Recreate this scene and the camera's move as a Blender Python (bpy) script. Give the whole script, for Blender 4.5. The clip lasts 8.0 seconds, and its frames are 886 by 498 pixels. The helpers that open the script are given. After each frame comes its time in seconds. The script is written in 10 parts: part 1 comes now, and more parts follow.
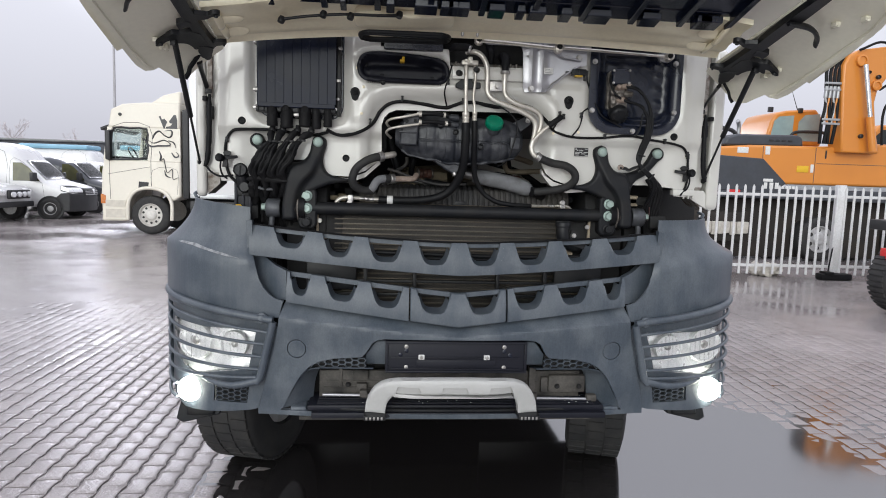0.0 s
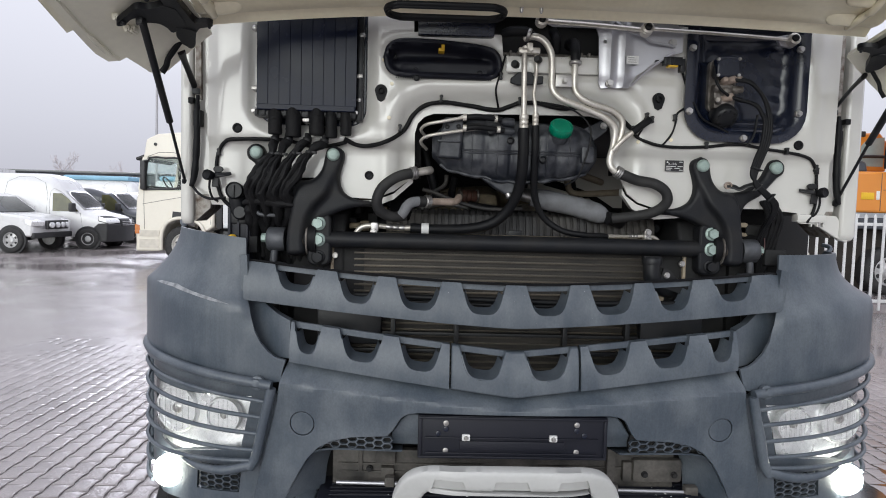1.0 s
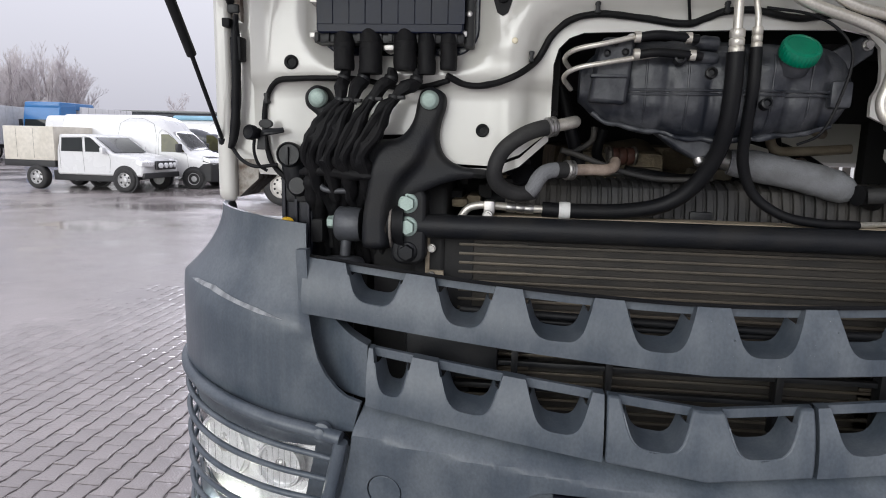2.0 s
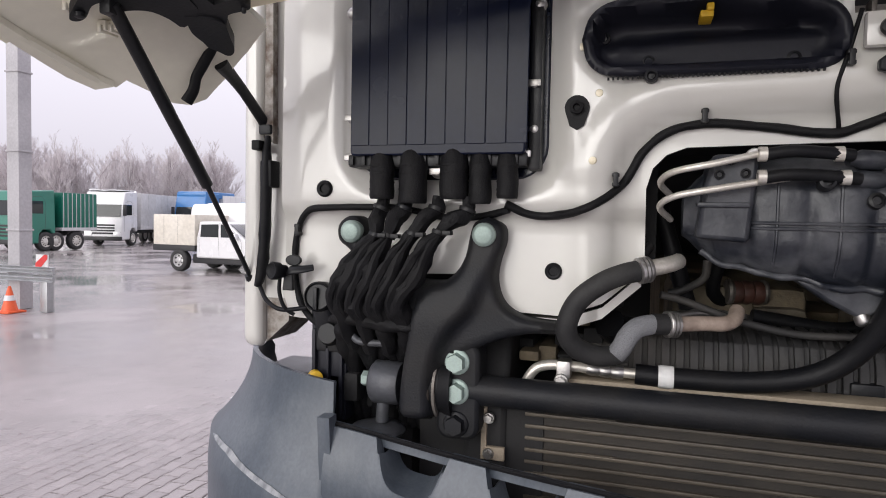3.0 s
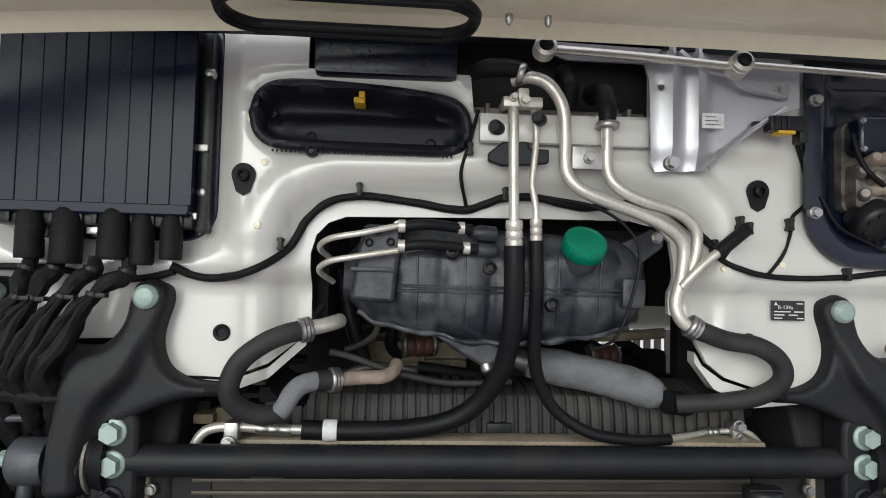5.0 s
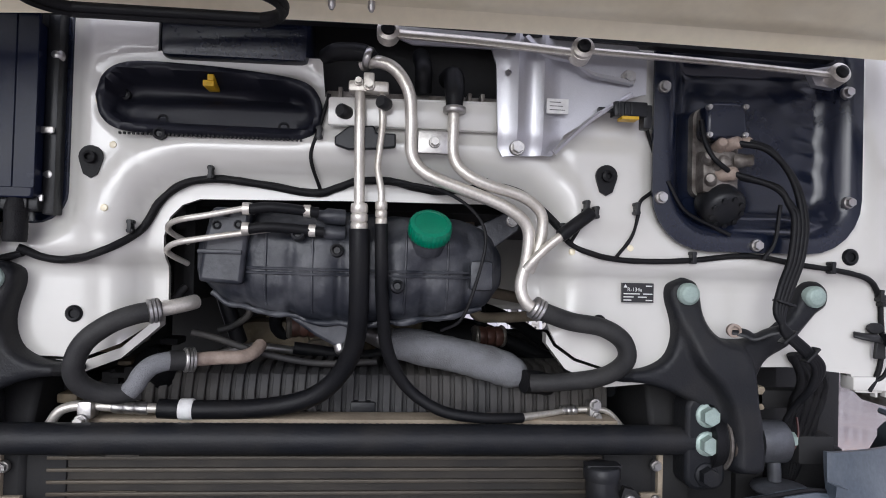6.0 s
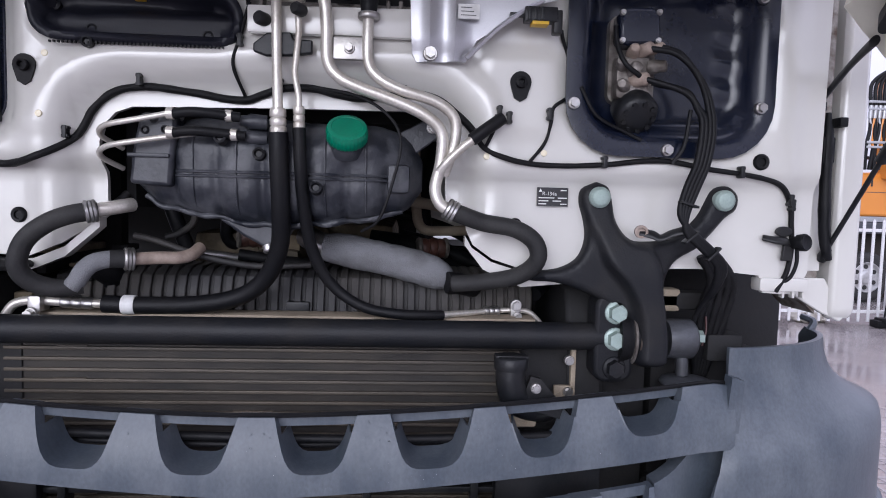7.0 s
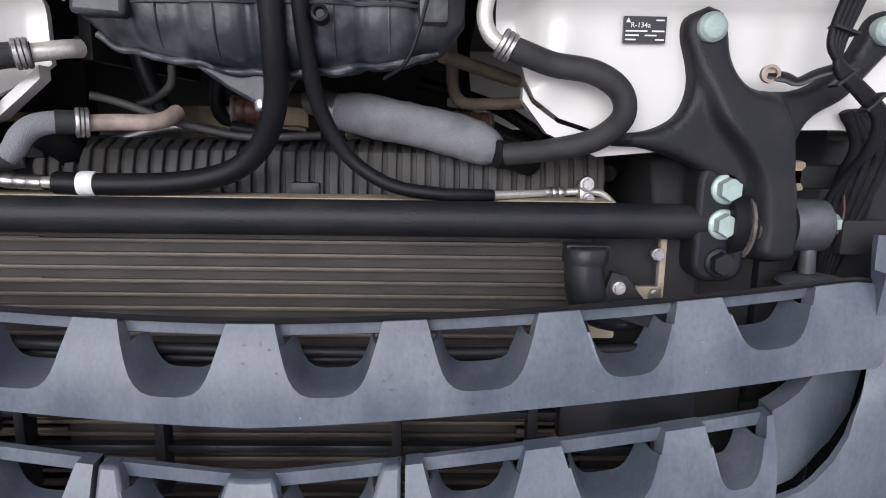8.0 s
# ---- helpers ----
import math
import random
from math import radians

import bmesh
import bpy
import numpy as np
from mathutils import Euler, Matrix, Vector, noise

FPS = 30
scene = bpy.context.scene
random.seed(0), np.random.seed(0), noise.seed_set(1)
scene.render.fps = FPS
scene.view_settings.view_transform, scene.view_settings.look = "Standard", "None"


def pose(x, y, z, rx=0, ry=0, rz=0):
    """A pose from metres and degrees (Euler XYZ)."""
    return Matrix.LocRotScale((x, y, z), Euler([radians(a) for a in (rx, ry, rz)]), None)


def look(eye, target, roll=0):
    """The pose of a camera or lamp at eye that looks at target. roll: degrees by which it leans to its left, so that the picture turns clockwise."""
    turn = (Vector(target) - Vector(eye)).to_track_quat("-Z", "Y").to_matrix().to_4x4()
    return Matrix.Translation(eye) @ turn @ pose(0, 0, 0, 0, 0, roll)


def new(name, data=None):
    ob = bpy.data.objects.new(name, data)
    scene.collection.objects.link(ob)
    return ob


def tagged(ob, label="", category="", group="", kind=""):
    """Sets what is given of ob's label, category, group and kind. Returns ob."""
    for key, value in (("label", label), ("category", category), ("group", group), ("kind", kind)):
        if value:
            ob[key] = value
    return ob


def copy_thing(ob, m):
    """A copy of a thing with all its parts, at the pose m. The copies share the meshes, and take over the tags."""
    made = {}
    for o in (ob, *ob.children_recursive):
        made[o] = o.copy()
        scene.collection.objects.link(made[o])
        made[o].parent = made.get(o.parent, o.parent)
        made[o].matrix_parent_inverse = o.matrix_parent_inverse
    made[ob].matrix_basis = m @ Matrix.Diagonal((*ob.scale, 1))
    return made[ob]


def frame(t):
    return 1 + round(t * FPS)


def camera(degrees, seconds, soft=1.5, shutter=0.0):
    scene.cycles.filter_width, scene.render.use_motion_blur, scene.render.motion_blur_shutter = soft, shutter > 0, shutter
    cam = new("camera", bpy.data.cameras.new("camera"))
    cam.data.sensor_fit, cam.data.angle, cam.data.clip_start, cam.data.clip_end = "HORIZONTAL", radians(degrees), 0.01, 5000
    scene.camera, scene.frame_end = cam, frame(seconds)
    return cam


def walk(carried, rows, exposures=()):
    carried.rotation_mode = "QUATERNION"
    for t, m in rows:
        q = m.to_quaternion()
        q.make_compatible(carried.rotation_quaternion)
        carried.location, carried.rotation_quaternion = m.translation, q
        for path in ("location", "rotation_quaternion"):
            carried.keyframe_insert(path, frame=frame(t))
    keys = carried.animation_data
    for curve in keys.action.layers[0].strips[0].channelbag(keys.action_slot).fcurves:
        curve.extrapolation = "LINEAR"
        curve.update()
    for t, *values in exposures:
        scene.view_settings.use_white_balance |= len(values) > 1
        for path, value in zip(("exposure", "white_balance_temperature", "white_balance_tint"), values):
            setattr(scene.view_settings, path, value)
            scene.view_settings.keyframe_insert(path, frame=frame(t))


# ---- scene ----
cam = camera(69.7, 8.0, 1.0)
PATH = [
    (0, (-0.332, -2.828, 1.81), (-0.153, -0.849, 1.586), 1.8),
    (0.3, (-0.317, -2.684, 1.744), (-0.151, -0.699, 1.566), 1.7),
    (0.5, (-0.334, -2.521, 1.737), (-0.157, -0.532, 1.62), 1.6),
    (0.6, (-0.339, -2.441, 1.747), (-0.16, -0.451, 1.648), 1.6),
    (0.8, (-0.32, -2.303, 1.768), (-0.174, -0.311, 1.662), 1.6),
    (1, (-0.328, -2.171, 1.781), (-0.261, -0.177, 1.647), 1.6),
    (1.2, (-0.356, -2.034, 1.765), (-0.3, -0.04, 1.614), 1.4),
    (1.4, (-0.368, -1.875, 1.781), (-0.37, 0.113, 1.558), 1.5),
    (1.5, (-0.403, -1.786, 1.795), (-0.416, 0.195, 1.524), 1.5),
    (1.7, (-0.447, -1.638, 1.819), (-0.515, 0.333, 1.481), 1.5),
    (2.8, (-0.368, -1.108, 1.945), (-0.948, 0.798, 1.764), 0.9),
    (3, (-0.372, -1.096, 1.968), (-0.958, 0.814, 1.88), 1.1),
    (3.2, (-0.37, -1.12, 1.997), (-0.949, 0.794, 1.984), 1.0),
    (3.5, (-0.378, -1.161, 1.993), (-0.864, 0.775, 2.107), 1.4),
    (4, (-0.339, -1.169, 1.997), (-0.597, 0.808, 2.147), 1.3),
    (4.2, (-0.322, -1.163, 2.002), (-0.483, 0.825, 2.139), 1.2),
    (4.5, (-0.282, -1.149, 2.003), (-0.328, 0.847, 2.115), 1.3),
    (5, (-0.2, -1.132, 1.989), (-0.06, 0.861, 2.082), 1.4),
    (5.2, (-0.161, -1.137, 1.994), (0.024, 0.853, 2.068), 1.4),
    (6.3, (0.132, -1.192, 1.997), (0.305, 0.801, 2.006), 1.6),
    (6.5, (0.175, -1.21, 1.98), (0.361, 0.781, 1.958), 1.6),
    (7, (0.245, -1.251, 1.923), (0.368, 0.74, 1.783), 1.5),
    (7.3, (0.236, -1.238, 1.891), (0.313, 0.747, 1.654), 1.3),
    (7.5, (0.227, -1.199, 1.858), (0.255, 0.782, 1.585), 1.5),
    (7.7, (0.203, -1.116, 1.818), (0.237, 0.857, 1.497), 1.5),
    (8, (0.226, -0.946, 1.795), (0.276, 1.018, 1.423), 0.9),
]
walk(cam, [(t, look(eye, target, roll)) for t, eye, target, roll in PATH],
     [(0, 0.15, 6380, 3), (1.5, 0.12, 6320, 3), (3.0, 0.36, 6600, 9), (4.2, 0.45, 6500, 5), (5.2, 0.45, 6370, 1), (6.3, 0.5, 6000, 13), (7.0, 0.42, 5850, 15), (7.5, 0.42, 5900, 15), (8.0, 0.98, 6170, 11)])

# ---- world, front fill, exposure ----
world = bpy.data.worlds.new("overcast_sky")
scene.world = world
world.use_nodes = True
wn, wl = world.node_tree.nodes, world.node_tree.links
sky = wn.new("ShaderNodeTexSky")
sky.sky_type = "NISHITA"
sky.sun_disc = False
sky.sun_elevation, sky.sun_rotation = radians(13), radians(200)
sky.air_density, sky.dust_density, sky.ozone_density = 1.0, 6.0, 1.0
pale = wn.new("ShaderNodeHueSaturation")
pale.inputs["Saturation"].default_value = 0.12
cloud = wn.new("ShaderNodeMix")
cloud.data_type = "RGBA"
cloud.inputs["Factor"].default_value = 0.72
# an overcast sky: the zenith is over twice as bright as the horizon
way, height, veil = wn.new("ShaderNodeTexCoord"), wn.new("ShaderNodeSeparateXYZ"), wn.new("ShaderNodeMapRange")
veil.inputs["From Min"].default_value, veil.inputs["From Max"].default_value = 0.0, 1.0
veil.inputs["To Min"].default_value, veil.inputs["To Max"].default_value = 1.0, 2.6
tone = wn.new("ShaderNodeVectorMath")
tone.operation = "SCALE"
tone.inputs[0].default_value = (6.9, 6.6, 7.6)
wl.new(way.outputs["Generated"], height.inputs["Vector"])
wl.new(height.outputs["Z"], veil.inputs["Value"])
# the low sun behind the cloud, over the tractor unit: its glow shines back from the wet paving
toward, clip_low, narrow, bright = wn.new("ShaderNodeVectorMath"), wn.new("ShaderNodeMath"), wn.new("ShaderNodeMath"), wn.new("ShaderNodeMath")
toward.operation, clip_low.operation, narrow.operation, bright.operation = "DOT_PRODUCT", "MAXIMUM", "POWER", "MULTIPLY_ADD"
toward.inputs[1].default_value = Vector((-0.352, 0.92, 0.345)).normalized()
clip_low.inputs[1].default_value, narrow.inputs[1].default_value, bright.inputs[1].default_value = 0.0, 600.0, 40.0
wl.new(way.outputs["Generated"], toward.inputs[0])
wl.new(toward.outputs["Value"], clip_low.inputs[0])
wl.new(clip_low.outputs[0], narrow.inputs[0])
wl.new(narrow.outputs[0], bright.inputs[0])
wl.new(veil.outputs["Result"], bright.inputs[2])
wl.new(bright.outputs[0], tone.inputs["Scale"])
wl.new(tone.outputs["Vector"], cloud.inputs["B"])
wl.new(sky.outputs["Color"], pale.inputs["Color"])
wl.new(pale.outputs["Color"], cloud.inputs["A"])
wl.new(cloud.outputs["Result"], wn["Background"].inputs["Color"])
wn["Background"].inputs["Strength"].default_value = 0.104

# soft fill from behind the camera, added to brighten the truck's front
sun = new("sun", bpy.data.lights.new("sun", "SUN"))
sun.data.energy, sun.data.angle, sun.data.color = 1.2, radians(48), (1.0, 0.98, 0.96)
sun.matrix_world = look((0, 0, 0), (0.33, 0.90, -0.22))

# ---- helpers of this scene ----
XC = -0.015          # centre line of the bumper
WHERE = {}           # world matrix of every thing and part


def thing(name, label, category, at=(0, 0, 0), group="", kind=""):
    ob = new(name)
    ob.empty_display_size = 0.2
    ob.matrix_basis = Matrix.Translation(at)
    WHERE[ob] = Matrix.Translation(at)
    return tagged(ob, label, category, group, kind)


def mesh_of(bm, name, smooth=50):
    bmesh.ops.recalc_face_normals(bm, faces=bm.faces)
    me = bpy.data.meshes.new(name)
    bm.to_mesh(me)
    bm.free()
    if smooth and len(me.polygons):
        me.polygons.foreach_set("use_smooth", [True] * len(me.polygons))
        me.set_sharp_from_angle(angle=radians(smooth))
    return me


def part(name, bm, material, parent, label="", bevel=0.0, smooth=50):
    ob = new(name, mesh_of(bm, name, smooth))
    ob.data.materials.append(material)
    if parent:
        ob.parent = parent
        ob.matrix_parent_inverse = WHERE[parent].inverted()
    WHERE[ob] = Matrix.Identity(4)
    if bevel:
        mod = ob.modifiers.new("edge", "BEVEL")
        mod.width, mod.segments, mod.limit_method, mod.angle_limit = bevel, 2, "ANGLE", radians(40)
    return tagged(ob, label) if label else ob


def box(bm, lo, hi, bevel=0.0, m=None):
    c = [(a + b) / 2 for a, b in zip(lo, hi)]
    s = [abs(b - a) for a, b in zip(lo, hi)]
    mm = Matrix.Translation(c) @ Matrix.Diagonal((*s, 1))
    g = bmesh.ops.create_cube(bm, size=1.0, matrix=(m @ mm) if m else mm)
    if bevel:
        edges = {e for v in g["verts"] for e in v.link_edges}
        bmesh.ops.bevel(bm, geom=list(edges), offset=bevel, segments=2, affect="EDGES", profile=0.6)
    return bm


def rod(bm, a, b, r, r2=None, n=14, caps=True):
    a, b = Vector(a), Vector(b)
    d = b - a
    m = Matrix.Translation((a + b) / 2) @ d.to_track_quat("Z", "Y").to_matrix().to_4x4()
    bmesh.ops.create_cone(bm, cap_ends=caps, segments=n, radius1=r, radius2=r if r2 is None else r2, depth=d.length, matrix=m)
    return bm


def lathe(bm, profile, a, axis, n=24, caps=True):
    """Turn a profile of (radius, height) round the axis from the point a."""
    q = Vector(axis).normalized().to_track_quat("Z", "Y")
    rings = []
    for r, h in profile:
        rings.append([bm.verts.new(Vector(a) + q @ Vector((r * math.cos(k * math.tau / n), r * math.sin(k * math.tau / n), h))) for k in range(n)])
    for lower, upper in zip(rings, rings[1:]):
        for k in range(n):
            bm.faces.new((lower[k], lower[(k + 1) % n], upper[(k + 1) % n], upper[k]))
    if caps:
        bm.faces.new(rings[0][::-1])
        bm.faces.new(rings[-1])
    return bm


def smooth_path(pts, sub=6):
    p = [Vector(q) for q in pts]
    if len(p) < 3:
        return p
    p = [2 * p[0] - p[1]] + p + [2 * p[-1] - p[-2]]
    out = []
    for i in range(1, len(p) - 2):
        for k in range(sub):
            t = k / sub
            out.append(0.5 * (2 * p[i] + (p[i + 1] - p[i - 1]) * t + (2 * p[i - 1] - 5 * p[i] + 4 * p[i + 1] - p[i + 2]) * t * t
                              + (3 * p[i] - p[i - 1] - 3 * p[i + 1] + p[i + 2]) * t ** 3))
    return out + [p[-2]]


def tube(bm, pts, r, n=10, sub=6, flat=1.0, rough=0.0, closed=False):
    """A tube along a smooth line; r is one radius or one at each point; rough: uneven wrapping."""
    p = smooth_path(pts + pts[:2], sub)[:-sub] if closed else smooth_path(pts, sub)
    if closed:
        p = p[:len(pts) * sub]
    rad = [r] * len(p) if not isinstance(r, (list, tuple)) else [float(np.interp(i / (len(p) - 1) * (len(r) - 1), range(len(r)), r)) for i in range(len(p))]
    rings, up = [], None
    for i, c in enumerate(p):
        d = (p[(i + 1) % len(p) if closed else min(i + 1, len(p) - 1)] - p[i - 1 if (i or closed) else 0]).normalized()
        if up is None:
            up = d.orthogonal().normalized()
        up = (up - d * up.dot(d)).normalized()
        side = d.cross(up)
        ring = []
        for j in range(n):
            a = j * math.tau / n
            off = up * math.cos(a) + side * math.sin(a) * flat
            k = rad[i] * (1 + (rough * (noise.noise((c + off * rad[i]) * 38) + 0.5 * noise.noise((c * 0.4 + off * rad[i]) * 130)) if rough else 0))
            ring.append(bm.verts.new(c + off * k))
        rings.append(ring)
    pairs = list(zip(rings, rings[1:])) + ([(rings[-1], rings[0])] if closed else [])
    for a, b in pairs:
        for j in range(n):
            bm.faces.new((a[j], a[(j + 1) % n], b[(j + 1) % n], b[j]))
    if not closed:
        bm.faces.new(rings[0][::-1])
        bm.faces.new(rings[-1])
    return bm


def inside(loop, q):
    x, y, r = q[:, 0], q[:, 1], np.zeros(len(q), bool)
    for (ax, ay), (bx, by) in zip(loop, loop[1:] + loop[:1]):
        if ay != by:
            r ^= ((ay > y) != (by > y)) & (x < (bx - ax) * (y - ay) / (by - ay) + ax)
    return r


def edge_gap(loop, q):
    best = np.full(len(q), 9.0)
    for a, b in zip(loop, loop[1:] + loop[:1]):
        a, b = np.array(a, float), np.array(b, float)
        d = b - a
        t = np.clip(((q - a) @ d) / max(d @ d, 1e-12), 0, 1)
        best = np.minimum(best, np.linalg.norm(q - a - t[:, None] * d, axis=1))
    return best


def dense(loop, step):
    out = []
    for (ax, ay), (bx, by) in zip(loop, loop[1:] + loop[:1]):
        k = max(1, math.ceil(math.hypot(bx - ax, by - ay) / step))
        out += [(ax + (bx - ax) * i / k, ay + (by - ay) * i / k) for i in range(k)]
    return out


def sheet(outer, holes, fn, thick, step=0.03, back=(0, 1, 0), bm=None):
    """A plate with holes: flat outline (u, v), carried to its place by fn, with a thickness."""
    from mathutils.geometry import delaunay_2d_cdt
    bm = bm or bmesh.new()
    loops = [dense(loop, step) for loop in [outer] + holes]
    pts, edges = [], []
    for loop in loops:
        k = len(pts)
        pts += loop
        edges += [(k + i, k + (i + 1) % len(loop)) for i in range(len(loop))]
    a = np.array(outer)
    gu, gv = np.meshgrid(np.arange(a[:, 0].min(), a[:, 0].max(), step), np.arange(a[:, 1].min(), a[:, 1].max(), step))
    q = np.stack([gu.ravel(), gv.ravel()], 1)
    keep = inside(outer, q) & (edge_gap(outer, q) > 0.4 * step)
    for h in holes:
        keep &= ~inside(h, q) & (edge_gap(h, q) > 0.4 * step)
    pts += [tuple(p) for p in q[keep]]
    v2, _, faces = delaunay_2d_cdt([Vector(p) for p in pts], edges, [], 0, 1e-6)[:3]
    cen = np.array([np.mean([v2[i] for i in f], axis=0) for f in faces])
    ok = inside(outer, cen)
    for h in holes:
        ok &= ~inside(h, cen)
    faces = [f for f, k in zip(faces, ok) if k]
    front = [Vector(fn(v[0], v[1])) for v in v2]
    off = Vector(back) * thick
    fv = [bm.verts.new(p) for p in front]
    bv = [bm.verts.new(p + off) for p in front] if thick else fv
    count = {}
    for f in faces:
        bm.faces.new([fv[i] for i in f])
        if thick:
            bm.faces.new([bv[i] for i in f[::-1]])
        for i, j in zip(f, f[1:] + f[:1]):
            count[(min(i, j), max(i, j))] = count.get((min(i, j), max(i, j)), 0) + 1
    if thick:
        for (i, j), k in count.items():
            if k == 1:
                bm.faces.new((fv[i], fv[j], bv[j], bv[i]))
    loose = [v for v in bm.verts if not v.link_faces]
    bmesh.ops.delete(bm, geom=loose, context="VERTS")
    return bm


def rounded(x0, z0, x1, z1, r, n=6):
    """A rounded rectangle; r is one radius or four (lower left, lower right, upper right, upper left)."""
    rr = r if isinstance(r, (list, tuple)) else [r] * 4
    out = []
    for (cx, cz, a0), k in zip(((x0, z0, 180), (x1, z0, 270), (x1, z1, 0), (x0, z1, 90)), rr):
        sx, sz = (1 if cx == x0 else -1), (1 if cz == z0 else -1)
        for i in range(n + 1 if k > 0 else 1):
            a = radians(a0 + 90 * i / n)
            out.append((cx + sx * k + k * math.cos(a), cz + sz * k + k * math.sin(a)) if k > 0 else (cx, cz))
    return out


def ring_shape(cx, cz, r, n=20, rz=None):
    return [(cx + r * math.cos(k * math.tau / n), cz + (rz or r) * math.sin(k * math.tau / n)) for k in range(n)]


def prism(bm, outline, y0, y1, axis="y", m=None):
    """A flat outline pushed along one axis."""
    place = {"y": lambda a, b, c: (a, c, b), "x": lambda a, b, c: (c, a, b), "z": lambda a, b, c: (a, b, c)}[axis]
    a = [bm.verts.new(place(u, v, y0)) for u, v in outline]
    b = [bm.verts.new(place(u, v, y1)) for u, v in outline]
    bm.faces.new(a)
    bm.faces.new(b[::-1])
    for i in range(len(a)):
        j = (i + 1) % len(a)
        bm.faces.new((a[j], a[i], b[i], b[j]))
    if m:
        bmesh.ops.transform(bm, matrix=m, verts=a + b)
    return bm


def hex_bolt(bm, at, axis=(0, -1, 0), r=0.017, h=0.014, flange=1.3):
    lathe(bm, [(r * flange, -0.004), (r * flange, 0.002), (r * flange * 0.9, 0.004)], at, axis, 20)
    q = Vector(axis).normalized().to_track_quat("Z", "Y").to_matrix().to_4x4()
    bmesh.ops.create_cone(bm, cap_ends=True, segments=6, radius1=r, radius2=r * 0.93, depth=h, matrix=Matrix.Translation(Vector(at) + Vector(axis).normalized() * (h / 2 + 0.003)) @ q)
    return bm


# ---- materials ----
def material(name, base, rough=0.5, metal=0.0, second=None, amount=0.5, scale=8.0, fine=90.0, bump=0.15, spread=0.12, coat=0.0, stretch=(1, 1, 1), specular=0.5, grit=0.25, streak=0.0):
    """A surface with stains at one scale, grain at another, uneven gloss and a fine relief."""
    ma = bpy.data.materials.new(name)
    ma.use_nodes = True
    n, l = ma.node_tree.nodes, ma.node_tree.links
    b = n["Principled BSDF"]
    co, mp = n.new("ShaderNodeTexCoord"), n.new("ShaderNodeMapping")
    mp.inputs["Scale"].default_value = stretch
    l.new(co.outputs["Object"], mp.inputs["Vector"])
    big, small = n.new("ShaderNodeTexNoise"), n.new("ShaderNodeTexNoise")
    big.inputs["Scale"].default_value, big.inputs["Detail"].default_value = scale, 5
    small.inputs["Scale"].default_value, small.inputs["Detail"].default_value = fine, 3
    for k in (big, small):
        l.new(mp.outputs["Vector"], k.inputs["Vector"])
    ramp = n.new("ShaderNodeValToRGB")
    ramp.color_ramp.elements[0].position, ramp.color_ramp.elements[1].position = 0.42, 0.68
    l.new(big.outputs["Fac"], ramp.inputs["Fac"])
    mix = n.new("ShaderNodeMix")
    mix.data_type = "RGBA"
    second = second or tuple(c * 0.7 for c in base)
    mix.inputs["A"].default_value, mix.inputs["B"].default_value = (*base, 1), (*second, 1)
    fac = n.new("ShaderNodeMath")
    fac.operation = "MULTIPLY"
    fac.inputs[1].default_value = amount
    l.new(ramp.outputs["Color"], fac.inputs[0])
    l.new(fac.outputs[0], mix.inputs["Factor"])
    grain = n.new("ShaderNodeMix")
    grain.data_type, grain.blend_type = "RGBA", "MULTIPLY"
    grain.inputs["Factor"].default_value = grit
    l.new(mix.outputs["Result"], grain.inputs["A"])
    gr = n.new("ShaderNodeMapRange")
    gr.inputs["From Min"].default_value, gr.inputs["From Max"].default_value = 0.3, 0.7
    gr.inputs["To Min"].default_value, gr.inputs["To Max"].default_value = 0.6, 1.25
    l.new(small.outputs["Fac"], gr.inputs["Value"])
    l.new(gr.outputs["Result"], grain.inputs["B"])
    l.new(grain.outputs["Result"], b.inputs["Base Color"])
    if streak:
        run, way, cut_off, wash = n.new("ShaderNodeTexNoise"), n.new("ShaderNodeMapping"), n.new("ShaderNodeMapRange"), n.new("ShaderNodeMix")
        way.inputs["Scale"].default_value = (70, 70, 3)
        run.inputs["Scale"].default_value, run.inputs["Detail"].default_value = 1.0, 3
        cut_off.inputs["From Min"].default_value, cut_off.inputs["From Max"].default_value = 0.45, 0.75
        cut_off.inputs["To Max"].default_value = streak
        wash.data_type = "RGBA"
        wash.inputs["B"].default_value = (*second, 1)
        l.new(co.outputs["Object"], way.inputs["Vector"])
        l.new(way.outputs["Vector"], run.inputs["Vector"])
        l.new(run.outputs["Fac"], cut_off.inputs["Value"])
        l.new(cut_off.outputs["Result"], wash.inputs["Factor"])
        l.new(grain.outputs["Result"], wash.inputs["A"])
        l.new(wash.outputs["Result"], b.inputs["Base Color"])
    ro = n.new("ShaderNodeMapRange")
    ro.inputs["To Min"].default_value, ro.inputs["To Max"].default_value = max(0.02, rough - spread), min(1, rough + spread)
    l.new(big.outputs["Fac"], ro.inputs["Value"])
    l.new(ro.outputs["Result"], b.inputs["Roughness"])
    b.inputs["Metallic"].default_value = metal
    b.inputs["Coat Weight"].default_value = coat
    b.inputs["Coat Roughness"].default_value = 0.08
    b.inputs["Specular IOR Level"].default_value = specular
    if bump:
        bp = n.new("ShaderNodeBump")
        bp.inputs["Strength"].default_value, bp.inputs["Distance"].default_value = bump, 0.002
        l.new(small.outputs["Fac"], bp.inputs["Height"])
        l.new(bp.outputs["Normal"], b.inputs["Normal"])
    return ma


def glow(name, colour, strength):
    ma = bpy.data.materials.new(name)
    ma.use_nodes = True
    b = ma.node_tree.nodes["Principled BSDF"]
    b.inputs["Emission Color"].default_value, b.inputs["Emission Strength"].default_value = (*colour, 1), strength
    return ma


